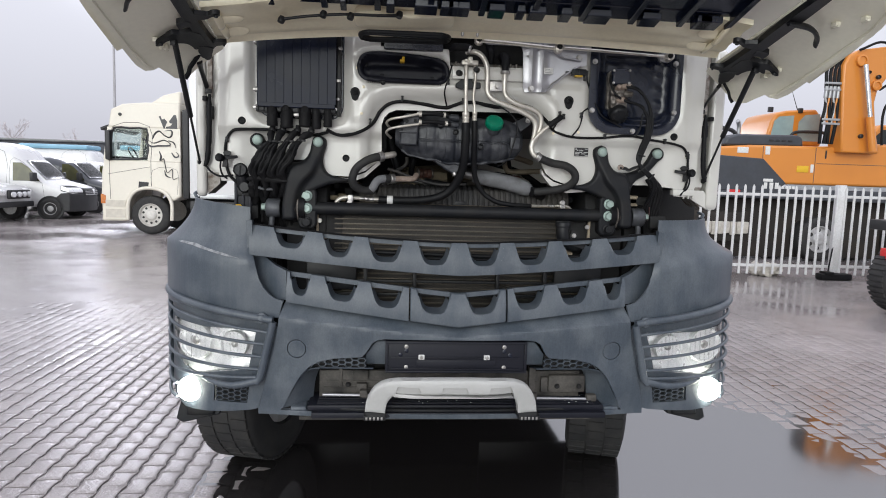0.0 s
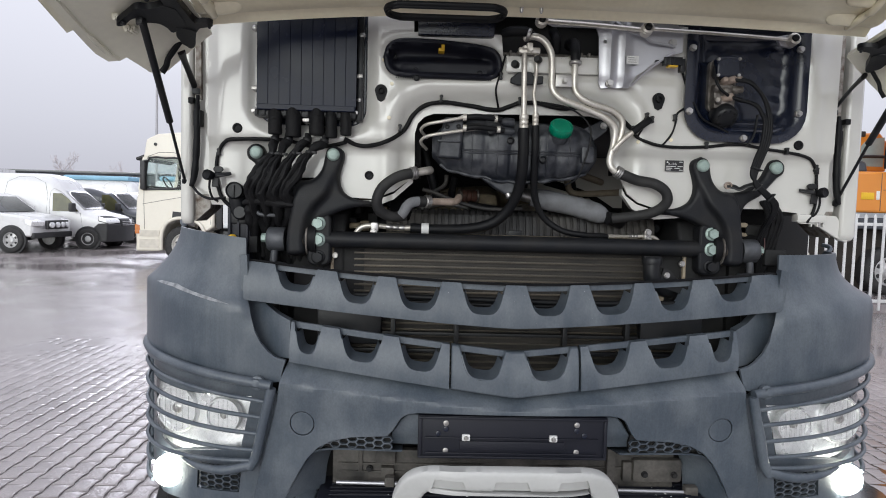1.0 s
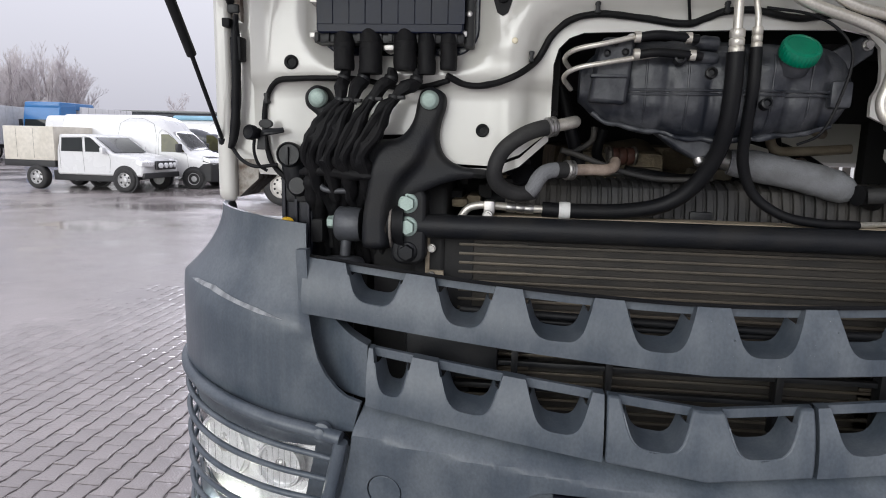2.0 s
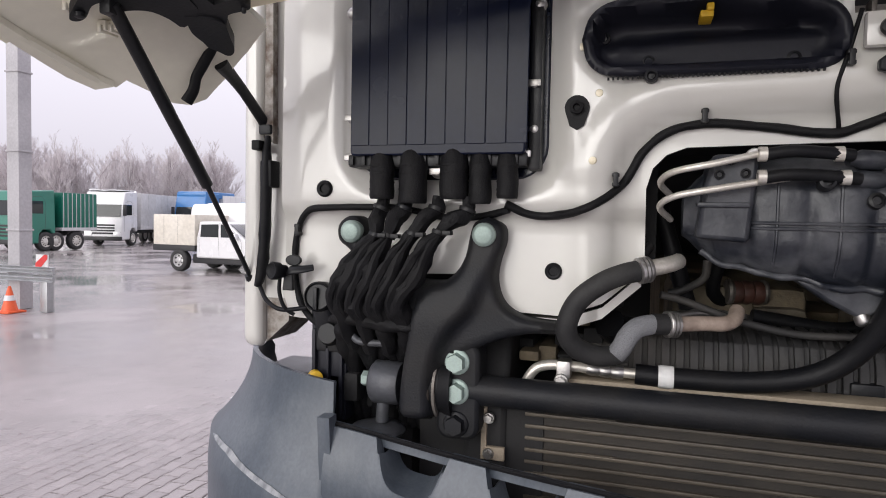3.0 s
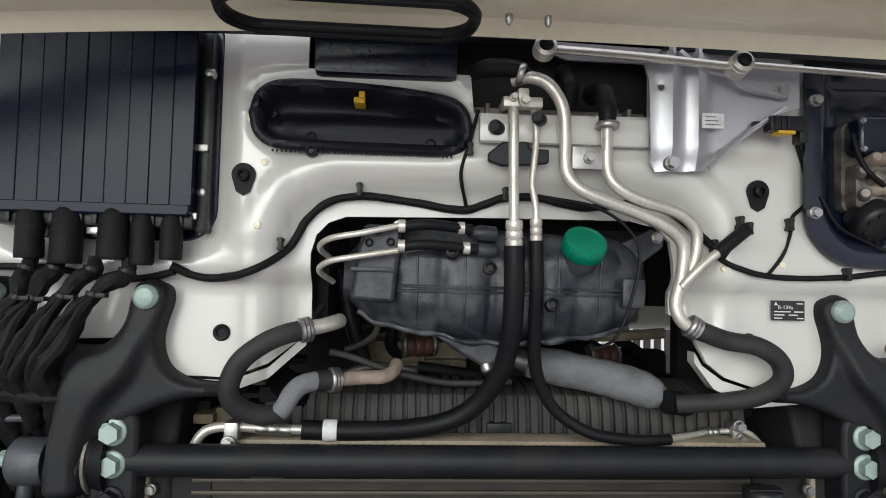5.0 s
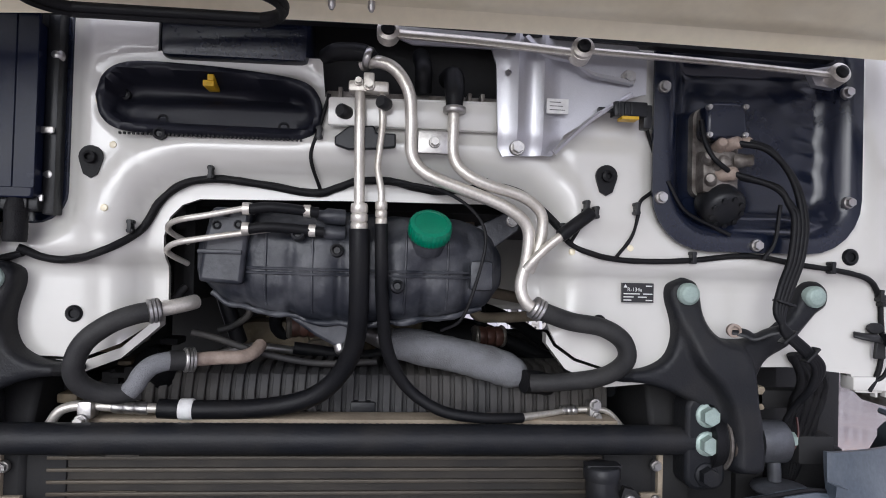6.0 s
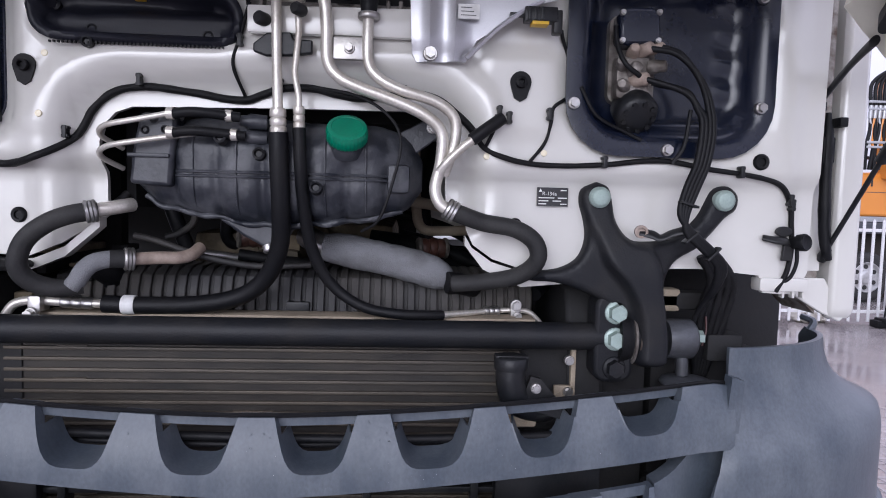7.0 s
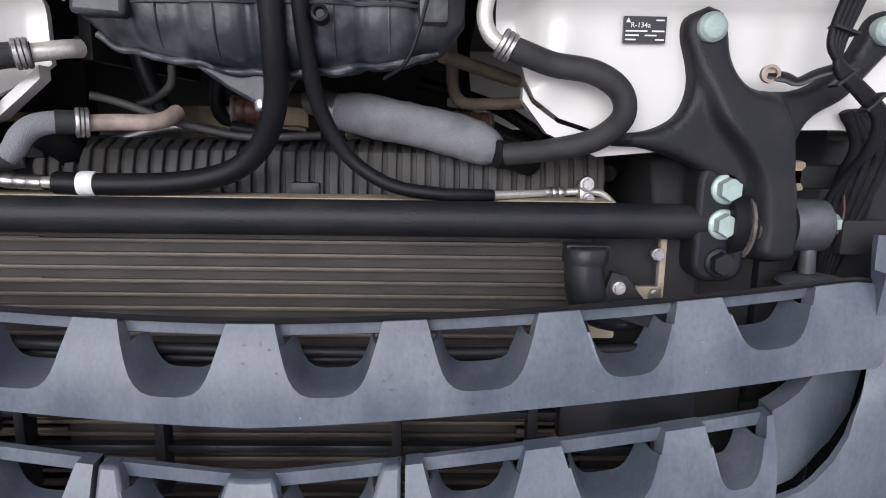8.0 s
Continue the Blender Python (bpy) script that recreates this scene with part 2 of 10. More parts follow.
def clear(name, colour=(1, 1, 1), rough=0.02, ior=1.45):
    ma = bpy.data.materials.new(name)
    ma.use_nodes = True
    b = ma.node_tree.nodes["Principled BSDF"]
    b.inputs["Base Color"].default_value, b.inputs["Roughness"].default_value = (*colour, 1), rough
    b.inputs["Transmission Weight"].default_value, b.inputs["IOR"].default_value = 1.0, ior
    return ma


M = {
    "bar_white": material("white_bar_paint", (0.5, 0.5, 0.485), 0.42, second=(0.42, 0.42, 0.4), amount=0.4, scale=9, fine=60, bump=0.04, grit=0.08),
    "cab_white": material("white_cab_paint", (0.61, 0.6, 0.56), 0.24, second=(0.55, 0.53, 0.475), amount=0.3, scale=2.5, fine=25, bump=0.0, coat=0.9, grit=0.03, spread=0.05),
    "hood_cream": material("cream_underside_paint", (0.87, 0.8, 0.59), 0.4, second=(0.76, 0.66, 0.45), amount=0.45, scale=5, fine=60, bump=0.04, coat=0.6, grit=0.1),
    "hood_white": material("pale_grey_green_paint", (0.86, 0.83, 0.69), 0.4, second=(0.74, 0.71, 0.58), amount=0.4, scale=4, fine=50, bump=0.03, coat=0.15, grit=0.08),
    "bumper": material("grey_bumper_plastic", (0.06, 0.0745, 0.093), 0.4, second=(0.15, 0.167, 0.184), amount=0.55, scale=9, fine=170, bump=0.12, stretch=(1.0, 1.0, 0.7), grit=0.35, spread=0.2, streak=0.14),
    "black": material("black_plastic", (0.010, 0.011, 0.013), 0.4, second=(0.022, 0.021, 0.02), amount=0.6, scale=14, fine=180, bump=0.2, specular=0.3),
    "black_gloss": material("black_box_plastic", (0.005, 0.008, 0.019), 0.22, second=(0.013, 0.016, 0.031), amount=0.5, scale=9, fine=140, bump=0.04, specular=0.48),
    "lid_matt": material("moulded_lid_plastic", (0.008, 0.009, 0.015), 0.46, second=(0.015, 0.015, 0.022), amount=0.6, scale=9, fine=160, bump=0.1, specular=0.3),
    "rubber": material("black_rubber", (0.006, 0.0064, 0.0078), 0.5, second=(0.013, 0.0125, 0.0125), amount=0.5, scale=18, fine=220, bump=0.3, specular=0.2),
    "hose": material("dusty_coolant_hose", (0.02, 0.02, 0.0205), 0.62, second=(0.048, 0.047, 0.045), amount=0.7, scale=16, fine=200, bump=0.3, specular=0.3),
    "sleeve": material("woven_cable_sleeve", (0.0045, 0.0046, 0.0056), 0.6, second=(0.0115, 0.011, 0.011), amount=0.5, scale=30, fine=420, bump=0.6, specular=0.25),
    "cast": material("black_painted_casting", (0.0105, 0.0115, 0.014), 0.48, second=(0.027, 0.0255, 0.0235), amount=0.5, scale=12, fine=240, bump=0.3, specular=0.24),
    "lid_plastic": material("blue_black_lid_plastic", (0.0045, 0.007, 0.02), 0.25, second=(0.011, 0.0155, 0.036), amount=0.6, scale=7, fine=140, bump=0.05, specular=0.17),
    "zinc": material("zinc_bolt", (0.36, 0.45, 0.41), 0.5, metal=0.35, second=(0.26, 0.33, 0.3), amount=0.6, scale=30, fine=300, bump=0.2),
    "steel": material("bare_steel", (0.46, 0.45, 0.44), 0.36, metal=0.9, second=(0.25, 0.23, 0.2), amount=0.6, scale=25, fine=220, bump=0.2),
    "alu": material("cast_aluminium", (0.5, 0.5, 0.52), 0.36, metal=0.75, second=(0.42, 0.42, 0.44), amount=0.5, scale=16, fine=420, bump=0.08, grit=0.1),
    "alu_pipe": material("aluminium_pipe", (0.66, 0.63, 0.57), 0.36, metal=0.55, second=(0.46, 0.42, 0.36), amount=0.6, scale=22, fine=200, bump=0.15),
    "fin": material("condenser_fins", (0.036, 0.031, 0.025), 0.6, metal=0.25, second=(0.018, 0.017, 0.016), amount=0.8, scale=9, fine=240, bump=0.2, stretch=(1, 1, 3)),
    "fin_tan": material("dusty_cooler_fins", (0.12, 0.1, 0.075), 0.7, second=(0.06, 0.052, 0.042), amount=0.8, scale=8, fine=260, bump=0.4, stretch=(1, 1, 3)),
    "tube_fin": material("condenser_tube", (0.105, 0.088, 0.066), 0.5, metal=0.3, second=(0.045, 0.042, 0.037), amount=0.8, scale=7, fine=200, bump=0.3, stretch=(0.4, 1, 1)),
    "dirty_alu": material("dirty_aluminium", (0.24, 0.22, 0.2), 0.5, metal=0.5, second=(0.06, 0.05, 0.04), amount=0.9, scale=28, fine=200, bump=0.5),
    "grey_cap": material("grey_metal_cap", (0.085, 0.09, 0.1), 0.45, metal=0.3, second=(0.04, 0.04, 0.042), amount=0.7, scale=20, fine=180, bump=0.3),
    "hose_tan": material("tan_fitting", (0.34, 0.27, 0.22), 0.5, second=(0.16, 0.12, 0.1), amount=0.7, scale=40, fine=200, bump=0.2),
    "dusty": material("dusty_radiator_plastic", (0.024, 0.0235, 0.024), 0.65, second=(0.1, 0.09, 0.077), amount=0.6, scale=5, fine=120, bump=0.4),
    "engine_tan": material("dusty_engine_casting", (0.16, 0.135, 0.1), 0.75, metal=0.1, second=(0.04, 0.034, 0.028), amount=0.9, scale=14, fine=140, bump=0.6),
    "tan": material("tan_seal_strip", (0.36, 0.30, 0.22), 0.7, second=(0.22, 0.18, 0.13), amount=0.6, scale=20, fine=260, bump=0.5),
    "worn_sleeve": material("brown_worn_sleeve", (0.06, 0.046, 0.036), 0.6, second=(0.02, 0.018, 0.016), amount=0.6, scale=20, fine=180, bump=0.3),
    "rust_red": material("rust_red_rubber", (0.1, 0.042, 0.03), 0.5, second=(0.04, 0.025, 0.02), amount=0.7, scale=30, fine=150, bump=0.2),
    "tank": material("dark_tank_plastic", (0.013, 0.0155, 0.022), 0.44, second=(0.085, 0.088, 0.096), amount=0.85, scale=17, fine=120, bump=0.4),
    "green": material("green_cap_plastic", (0.0, 0.19, 0.105), 0.4, second=(0.0, 0.12, 0.07), amount=0.4, scale=20, fine=200, bump=0.1),
    "foam": material("grey_foam_hose", (0.19, 0.195, 0.205), 0.85, second=(0.09, 0.09, 0.09), amount=0.7, scale=16, fine=420, bump=0.9),
    "yellow": material("yellow_plastic", (0.72, 0.44, 0.02), 0.45, bump=0.05),
    "red": material("red_rubber", (0.05, 0.014, 0.012), 0.5, bump=0.1),
    "engine": material("dirty_engine_metal", (0.23, 0.185, 0.12), 0.7, metal=0.2, second=(0.03, 0.027, 0.023), amount=0.8, scale=7, fine=120, bump=0.7),
    # near-black puts the shade of recesses and hidden parts into the colour
    "dark": material("shaded_dark_parts", (0.01, 0.01, 0.0105), 0.8, second=(0.02, 0.019, 0.018), amount=0.6, scale=9, fine=120, bump=0.3),
    "paper": material("white_sticker", (0.72, 0.72, 0.70), 0.5, bump=0.02, scale=40),
    "ink": material("black_sticker", (0.015, 0.015, 0.016), 0.35, bump=0.02, scale=40),
    "chrome": material("lamp_reflector", (0.88, 0.88, 0.89), 0.3, metal=0.45, second=(0.72, 0.73, 0.74), amount=0.6, scale=22, fine=90, bump=0.3, spread=0.1),
    "lens": clear("lamp_lens", (1, 1, 1), 0.03, 1.25),
    "amber": material("amber_reflector", (0.55, 0.16, 0.02), 0.25, bump=0.1),
    "fog": glow("lit_fog_lamp", (1.0, 0.97, 0.86), 42.0),
    "dark_glass": material("dark_window_glass", (0.012, 0.016, 0.018), 0.05, bump=0, spread=0.02, specular=0.8),
    "tyre": material("tyre_rubber", (0.022, 0.022, 0.023), 0.75, second=(0.05, 0.047, 0.043), amount=0.6, scale=9, fine=150, bump=0.5),
    "worn": material("worn_rusty_metal", (0.33, 0.31, 0.28), 0.6, metal=0.3, second=(0.09, 0.05, 0.03), amount=0.9, scale=40, fine=200, bump=0.5),
    "scuff": material("pale_strip_plastic", (0.3, 0.31, 0.32), 0.6, second=(0.12, 0.13, 0.145), amount=0.9, scale=45, fine=200, bump=0.5, stretch=(1, 1, 0.3)),
    "pale_rim": material("pale_truck_rim", (0.62, 0.6, 0.56), 0.4, metal=0.1, second=(0.4, 0.37, 0.33), amount=0.5, scale=6, fine=30, bump=0.1),
    "rim": material("painted_rim", (0.52, 0.52, 0.52), 0.4, metal=0.3, second=(0.3, 0.28, 0.26), amount=0.5, scale=12, bump=0.1),
}

# ---- the truck with its raised front flap ----
truck = thing("truck", "white heavy truck with grey plastic bumper and raised front flap", "truck", (0, 1.2, 0))


def sstep(a, b, x):
    t = min(1.0, max(0.0, (x - a) / (b - a)))
    return t * t * (3 - 2 * t)


# openings of the cab's front wall, as (x, z)
OPENING = [(-0.36, 1.884), (-0.362, 2.03), (-0.352, 2.065), (-0.33, 2.088), (-0.298, 2.1), (0.0, 2.106), (0.245, 2.108), (0.292, 2.097), (0.318, 2.07), (0.325, 2.03), (0.33, 1.93)]
OUTLINE = ([(-1.066, 2.46), (-1.072, 1.80), (-1.06, 1.765), (-0.93, 1.765), (-0.92, 1.86), (-0.66, 1.87), (-0.632, 1.84), (-0.618, 1.815), (-0.595, 1.803), (-0.5, 1.8), (-0.43, 1.828)]
           + OPENING + [(0.365, 1.913), (0.372, 1.87), (0.385, 1.842), (0.427, 1.813), (0.497, 1.791), (0.62, 1.79), (0.75, 1.8), (0.86, 1.802), (0.985, 1.792), (0.995, 1.756), (1.075, 1.752), (1.098, 1.80), (1.104, 2.46)])
BOX_HOLE = rounded(-0.905, 2.045, -0.53, 2.445, [0.07, 0.06, 0.02, 0.02])
OVAL_HOLE = rounded(-0.462, 2.226, -0.083, 2.33, 0.05, 8)
TOP_HOLE = [(-0.372, 2.445), (-0.372, 2.366), (-0.075, 2.366), (-0.068, 2.296), (0.262, 2.3), (0.262, 2.445)]
STEER_HOLE = rounded(0.575, 2.045, 0.972, 2.445, [0.1, 0.1, 0.02, 0.02])


def gap_to(loop, u, v, closed=True):
    best = 9.0
    pts = loop + (loop[:1] if closed else [])
    for (ax, ay), (bx, by) in zip(pts, pts[1:]):
        dx, dy = bx - ax, by - ay
        t = min(1, max(0, ((u - ax) * dx + (v - ay) * dy) / (dx * dx + dy * dy + 1e-12)))
        best = min(best, math.hypot(u - ax - t * dx, v - ay - t * dy))
    return best


def wall_y(u, v):
    """Depth of the pressed sheet: beads round the openings, pads set back, ribs."""
    y = 0.022 - 0.014 * u
    g = gap_to(OPENING, u, v, False)
    y += 0.034 * (1 - sstep(0.03, 0.075, g)) - 0.012 * math.exp(-((g - 0.1) / 0.025) ** 2)
    y += 0.022 * (1 - sstep(0.008, 0.04, gap_to(BOX_HOLE, u, v)))
    y += 0.012 * (1 - sstep(0.006, 0.03, gap_to(STEER_HOLE, u, v)))
    y += 0.01 * (1 - sstep(0.004, 0.022, gap_to(OVAL_HOLE, u, v)))
    y += 0.032 * (1 - sstep(1.965, 2.0, v)) * (1 - 0.4 * sstep(0.9, 1.0, abs(u)))
    pad = (1 - sstep(0.0, 0.012, max(-0.505 - u, u + 0.415, 2.05 - v, v - 2.3))) + (1 - sstep(0.0, 0.012, max(0.40 - u, u - 0.53, 2.07 - v, v - 2.22)))
    y -= 0.006 * pad
    y += 0.014 * sstep(1.02, 1.07, abs(u))
    return y


front = part("cab_front_wall", sheet(OUTLINE, [BOX_HOLE, OVAL_HOLE, TOP_HOLE, STEER_HOLE], lambda u, v: (u, wall_y(u, v), v), 0.012, 0.016), M["cab_white"], truck,
             "pressed white sheet steel cab front with openings", smooth=60)
for x, z, r in ((-0.964, 2.027, 0.0165), (-0.517, 1.881, 0.0155), (0.964, 2.025, 0.0165), (0.472, 1.885, 0.014)):
    part("rubber_plug", lathe(bmesh.new(), [(r, -0.002), (r, 0.004), (r * 0.8, 0.007), (r * 0.55, 0.006), (r * 0.5, 0.002), (0.001, 0.002)], (x, wall_y(x, z), z), (0, -1, 0)), M["rubber"], front)
for x in (-0.479, 0.467):
    bm = bmesh.new()
    y = wall_y(x, 2.16)
    prism(bm, [(x + 0.021 * math.cos(a), 2.166 + 0.021 * math.sin(a)) for a in [radians(k) for k in range(-20, 201, 20)]] + [(x - 0.012, 2.135), (x, 2.128), (x + 0.012, 2.135)], y - 0.006, y + 0.003)
    lathe(bm, [(0.011, 0.0), (0.011, 0.012), (0.006, 0.014), (0.005, 0.006)], (x, y - 0.004, 2.165), (0, -1, 0), 18)
    part("teardrop_plug", bm, M["rubber"], front, "black rubber teardrop plug")
for x, z in ((-0.45, 2.075), (-0.443, 2.19), (0.405, 2.02), (0.52, 2.03), (-0.475, 2.27)):
    part("spot_weld_dimple", lathe(bmesh.new(), [(0.007, -0.001), (0.006, 0.002), (0.002, 0.003)], (x, wall_y(x, z), z), (0, -1, 0), 14), M["hood_cream"], front)
part("lower_flange", sheet([(-0.615, 1.812), (-0.6, 1.795), (-0.5, 1.793), (-0.43, 1.82), (-0.365, 1.88), (-0.365, 1.86), (-0.43, 1.8), (-0.5, 1.772), (-0.61, 1.775)], [], lambda u, v: (u, wall_y(u, 1.81) + 0.01, v), 0.03, 0.02), M["cab_white"], front)
part("lower_flange", sheet([(0.37, 1.86), (0.385, 1.835), (0.427, 1.806), (0.497, 1.785), (0.65, 1.785), (0.65, 1.77), (0.49, 1.755), (0.41, 1.79), (0.37, 1.84)], [], lambda u, v: (u, wall_y(u, 1.81) + 0.01, v), 0.03, 0.02), M["cab_white"], front)
ledge = part("sill_ledge", box(bmesh.new(), (0.985, 0.02, 1.759), (1.09, 0.06, 1.788), 0.007), M["cab_white"], front)
for k in range(3):
    part("sill_tab", box(bmesh.new(), (1.04 + 0.022 * k, 0.03, 1.745), (1.0455 + 0.022 * k, 0.045, 1.762), 0.002), M["cab_white"], ledge)

# the refrigerant sticker with its one legible line
bm = bmesh.new()
SX, SZ, KX, KZ = 0.546, 1.944, 0.88, 0.82
box(bm, (SX - 0.036 * KX, 0.036, SZ - 0.023 * KZ), (SX + 0.036 * KX, 0.042, SZ + 0.023 * KZ))
sticker = part("sticker", bm, M["ink"], front, "black refrigerant sticker with white print")
bm = bmesh.new()
for x0, x1, z0 in ((-0.033, 0.004, -0.004), (0.012, 0.033, -0.004), (-0.033, -0.01, -0.0115), (0.0, 0.02, -0.0115), (-0.033, -0.015, -0.019), (0.018, 0.033, -0.019), (0.018, 0.032, 0.015)):
    box(bm, (SX + x0 * KX, 0.0353, SZ + z0 * KZ), (SX + x1 * KX, 0.036, SZ + (z0 + 0.0026) * KZ))
prism(bm, [(SX - 0.033 * KX, SZ + 0.012 * KZ), (SX - 0.025 * KX, SZ + 0.012 * KZ), (SX - 0.029 * KX, SZ + 0.02 * KZ)], 0.0353, 0.036)
part("print_bars", bm, M["paper"], sticker)
cu = bpy.data.curves.new("print", "FONT")
cu.body, cu.size, cu.extrude = "R-134a", 0.0105, 0.0002
tmp = new("print", cu)
bpy.context.view_layer.update()
me = bpy.data.meshes.new_from_object(tmp.evaluated_get(bpy.context.evaluated_depsgraph_get()))
bpy.data.objects.remove(tmp)
me.transform(Matrix.Translation((SX - 0.022, 0.0352, SZ + 0.0028)) @ Matrix.Rotation(radians(90), 4, "X"))
me.materials.append(M["paper"])
lettering = new("lettering", me)
lettering.parent = sticker

# cab shell behind and above
for s, side, X in ((-1, "left", -1.103), (1, "right", 1.128)):
    bm = bmesh.new()
    prof = [(0.055, 1.71), (0.075, 1.69), (0.14, 1.74), (0.3, 1.78), (1.75, 1.78), (1.75, 3.3), (0.75, 3.34), (0.3, 2.6), (0.055, 2.42)]
    prism(bm, prof, X + (0.036 if s > 0 else -0.02), X + (0.095 if s > 0 else -0.062), "x")
    part("cab_side", bm, M["cab_white"], truck, bevel=0.012)
    bm = bmesh.new()
    tube(bm, [(X, 0.05, 2.135), (X, 0.046, 2.08), (X + s * 0.002, 0.046, 1.95), (X + s * 0.012, 0.05, 1.86), (X + s * 0.022, 0.05, 1.825)], [0.006, 0.011, 0.0125, 0.012, 0.007], 8, rough=0.2)
    box(bm, (X - 0.012, 0.04, 2.03), (X + 0.014, 0.075, 2.085), 0.004)
    box(bm, (X - 0.006 + s * 0.02, 0.03, 2.105), (X + 0.012 + s * 0.02, 0.06, 2.125), 0.003)
    seal = part("door_seal", bm, M["rubber"], truck, "worn black rubber seal strip")
    bm = bmesh.new()
    prism(bm, [(X - s * 0.011, 2.12), (X + s * 0.008, 2.13), (X + s * 0.008, 2.44), (X - s * 0.009, 2.44)], 0.052, 0.07)
    part("worn_strip", bm, M["worn"], seal, "rusty worn metal strip above the seal")
    bm = bmesh.new()
    box(bm, (min(X - s * 0.045, X + s * 0.019), 0.075, 1.8), (max(X - s * 0.045, X + s * 0.019), 0.11, 2.44))
    part("seal_channel", bm, M["cab_white"], truck)
    bm = bmesh.new()
    prism(bm, [(X - s * 0.036, 1.81), (X - s * 0.034, 1.752), (X + s * 0.018, 1.705), (X + s * 0.018, 1.81)], 0.08, 0.2)
    part("sill_bracket", bm, M["worn"], truck, "rusty bare metal sill end")
bm = bmesh.new()
prism(bm, [(1.085, 1.785), (1.155, 1.785), (1.205, 1.7), (1.195, 1.69), (1.15, 1.71), (1.09, 1.745)], 0.065, 0.08)
part("sill_gusset", bm, M["cab_white"], truck, "white folded sheet under the door sill", bevel=0.003)
bm = bmesh.new()
prism(bm, [(1.75, 1.78), (1.75, 3.3), (0.75, 3.34), (0.3, 2.6), (0.34, 2.58), (0.78, 3.29), (1.70, 3.25), (1.70, 1.78)], -1.157, 1.157, "x")
part("cab_shell", bm, M["cab_white"], truck, bevel=0.02)
bm = bmesh.new()
prism(bm, [(0.31, 2.62), (0.72, 3.3), (0.715, 3.31), (0.295, 2.62)], -1.08, 1.08, "x")
part("windscreen", bm, M["dark_glass"], truck)
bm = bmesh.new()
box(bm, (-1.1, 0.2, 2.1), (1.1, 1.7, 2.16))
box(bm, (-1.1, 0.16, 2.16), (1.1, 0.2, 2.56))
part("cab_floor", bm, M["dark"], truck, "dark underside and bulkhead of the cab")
bm = bmesh.new()
prism(bm, [(0.02, 2.452), (0.3, 2.56), (0.3, 2.6), (0.02, 2.47)], -1.12, 1.12, "x")
part("scuttle", bm, M["black"], truck, "black scuttle panel under the windscreen")

# ---- black cable box with its sleeved looms ----
bm = bmesh.new()
prism(bm, BOX_HOLE, 0.05, 0.075)
frame_plate = part("cable_box", bm, M["black_gloss"], truck, "black ribbed plastic cable lead-through box", bevel=0.004)
bm = bmesh.new()
prism(bm, rounded(-0.89, 2.086, -0.562, 2.43, 0.008, 3), -0.0095, 0.05)
lid = part("ribbed_lid", bm, M["lid_plastic"], frame_plate, "glossy dark blue-black lid", bevel=0.003)
for k in range(9):
    x = -0.89 + (k + 0.06) * 0.0366
    bm = bmesh.new()
    prism(bm, rounded(x, 2.104, x + 0.0358, 2.428, 0.002, 2), -0.0112 + 0.0006 * math.sin(k * 1.7), -0.009)
    part("lid_slat", bm, M["lid_plastic"], lid, bevel=0.001)
bm = bmesh.new()
box(bm, (-0.9, 0.004, 2.066), (-0.56, 0.055, 2.09), 0.005)
box(bm, (-0.9, 0.0, 2.395), (-0.56, 0.055, 2.44), 0.005)
box(bm, (-0.562, 0.02, 2.06), (-0.54, 0.055, 2.43), 0.005)
for k in range(14):
    box(bm, (-0.897 + k * 0.024, -0.002, 2.069), (-0.887 + k * 0.024, 0.006, 2.087), 0.002)
part("lid_rim", bm, M["black"], frame_plate)
for x, z in ((-0.552, 2.132), (-0.548, 2.348), (-0.904, 2.36), (-0.553, 2.21), (-0.9, 2.16), (-0.567, 2.088), (-0.9, 2.085), (-0.73, 2.058)):
    bm = bmesh.new()
    lathe(bm, [(0.012, -0.004), (0.012, 0.004), (0.0105, 0.008), (0.006, 0.0105), (0.001, 0.011)], (x, 0.03, z), (0, -1, 0), 18)
    if x in (-0.553, -0.567, -0.73, -0.9):
        box(bm, (x - 0.012, 0.01, z - 0.006), (x + 0.012, 0.016, z + 0.006), 0.002)
    part("bolt", bm, M["steel"], frame_plate, "bare steel bolt")
boots = ((-0.83, 0.0225), (-0.769, 0.0255), (-0.691, 0.0255), (-0.643, 0.0195), (-0.594, 0.0185))
necks = ((-0.829, 1.996), (-0.784, 1.997), (-0.722, 1.996), (-0.664, 1.994))
ties = ((-0.833, 1.94), (-0.808, 1.939), (-0.761, 1.943), (-0.711, 1.947))
spread = ((-0.876, 1.87), (-0.838, 1.868), (-0.797, 1.869), (-0.75, 1.873))
ends = ((-0.902, 1.812), (-0.865, 1.805), (-0.826, 1.806), (-0.785, 1.81))
for x, r in boots:
    bm = bmesh.new()
    low = 2.004 + 0.006 * math.sin(x * 60)
    tube(bm, [(x - 0.002, 0.03, 2.092), (x - 0.001, 0.012, 2.082), (x, 0.004, 2.065), (x, 0.002, 2.045), (x + 0.001, 0.001, 2.025), (x + 0.001, 0.0, low + 0.006), (x + 0.001, 0.0, low)], [r, r, r * 1.03, r, r * 1.03, r * 1.04, r * 0.96], 18, rough=0.07)
    boot = part("boot", bm, M["sleeve"], frame_plate)
    for z in (2.066, 2.052, 2.038, 2.024):
        part("boot_fold", lathe(bmesh.new(), [(r * 1.0, -0.003), (r * 1.05, 0), (r * 1.0, 0.003)], (x, 0.003, z), (0, 0.1, 1), 18), M["sleeve"], boot)
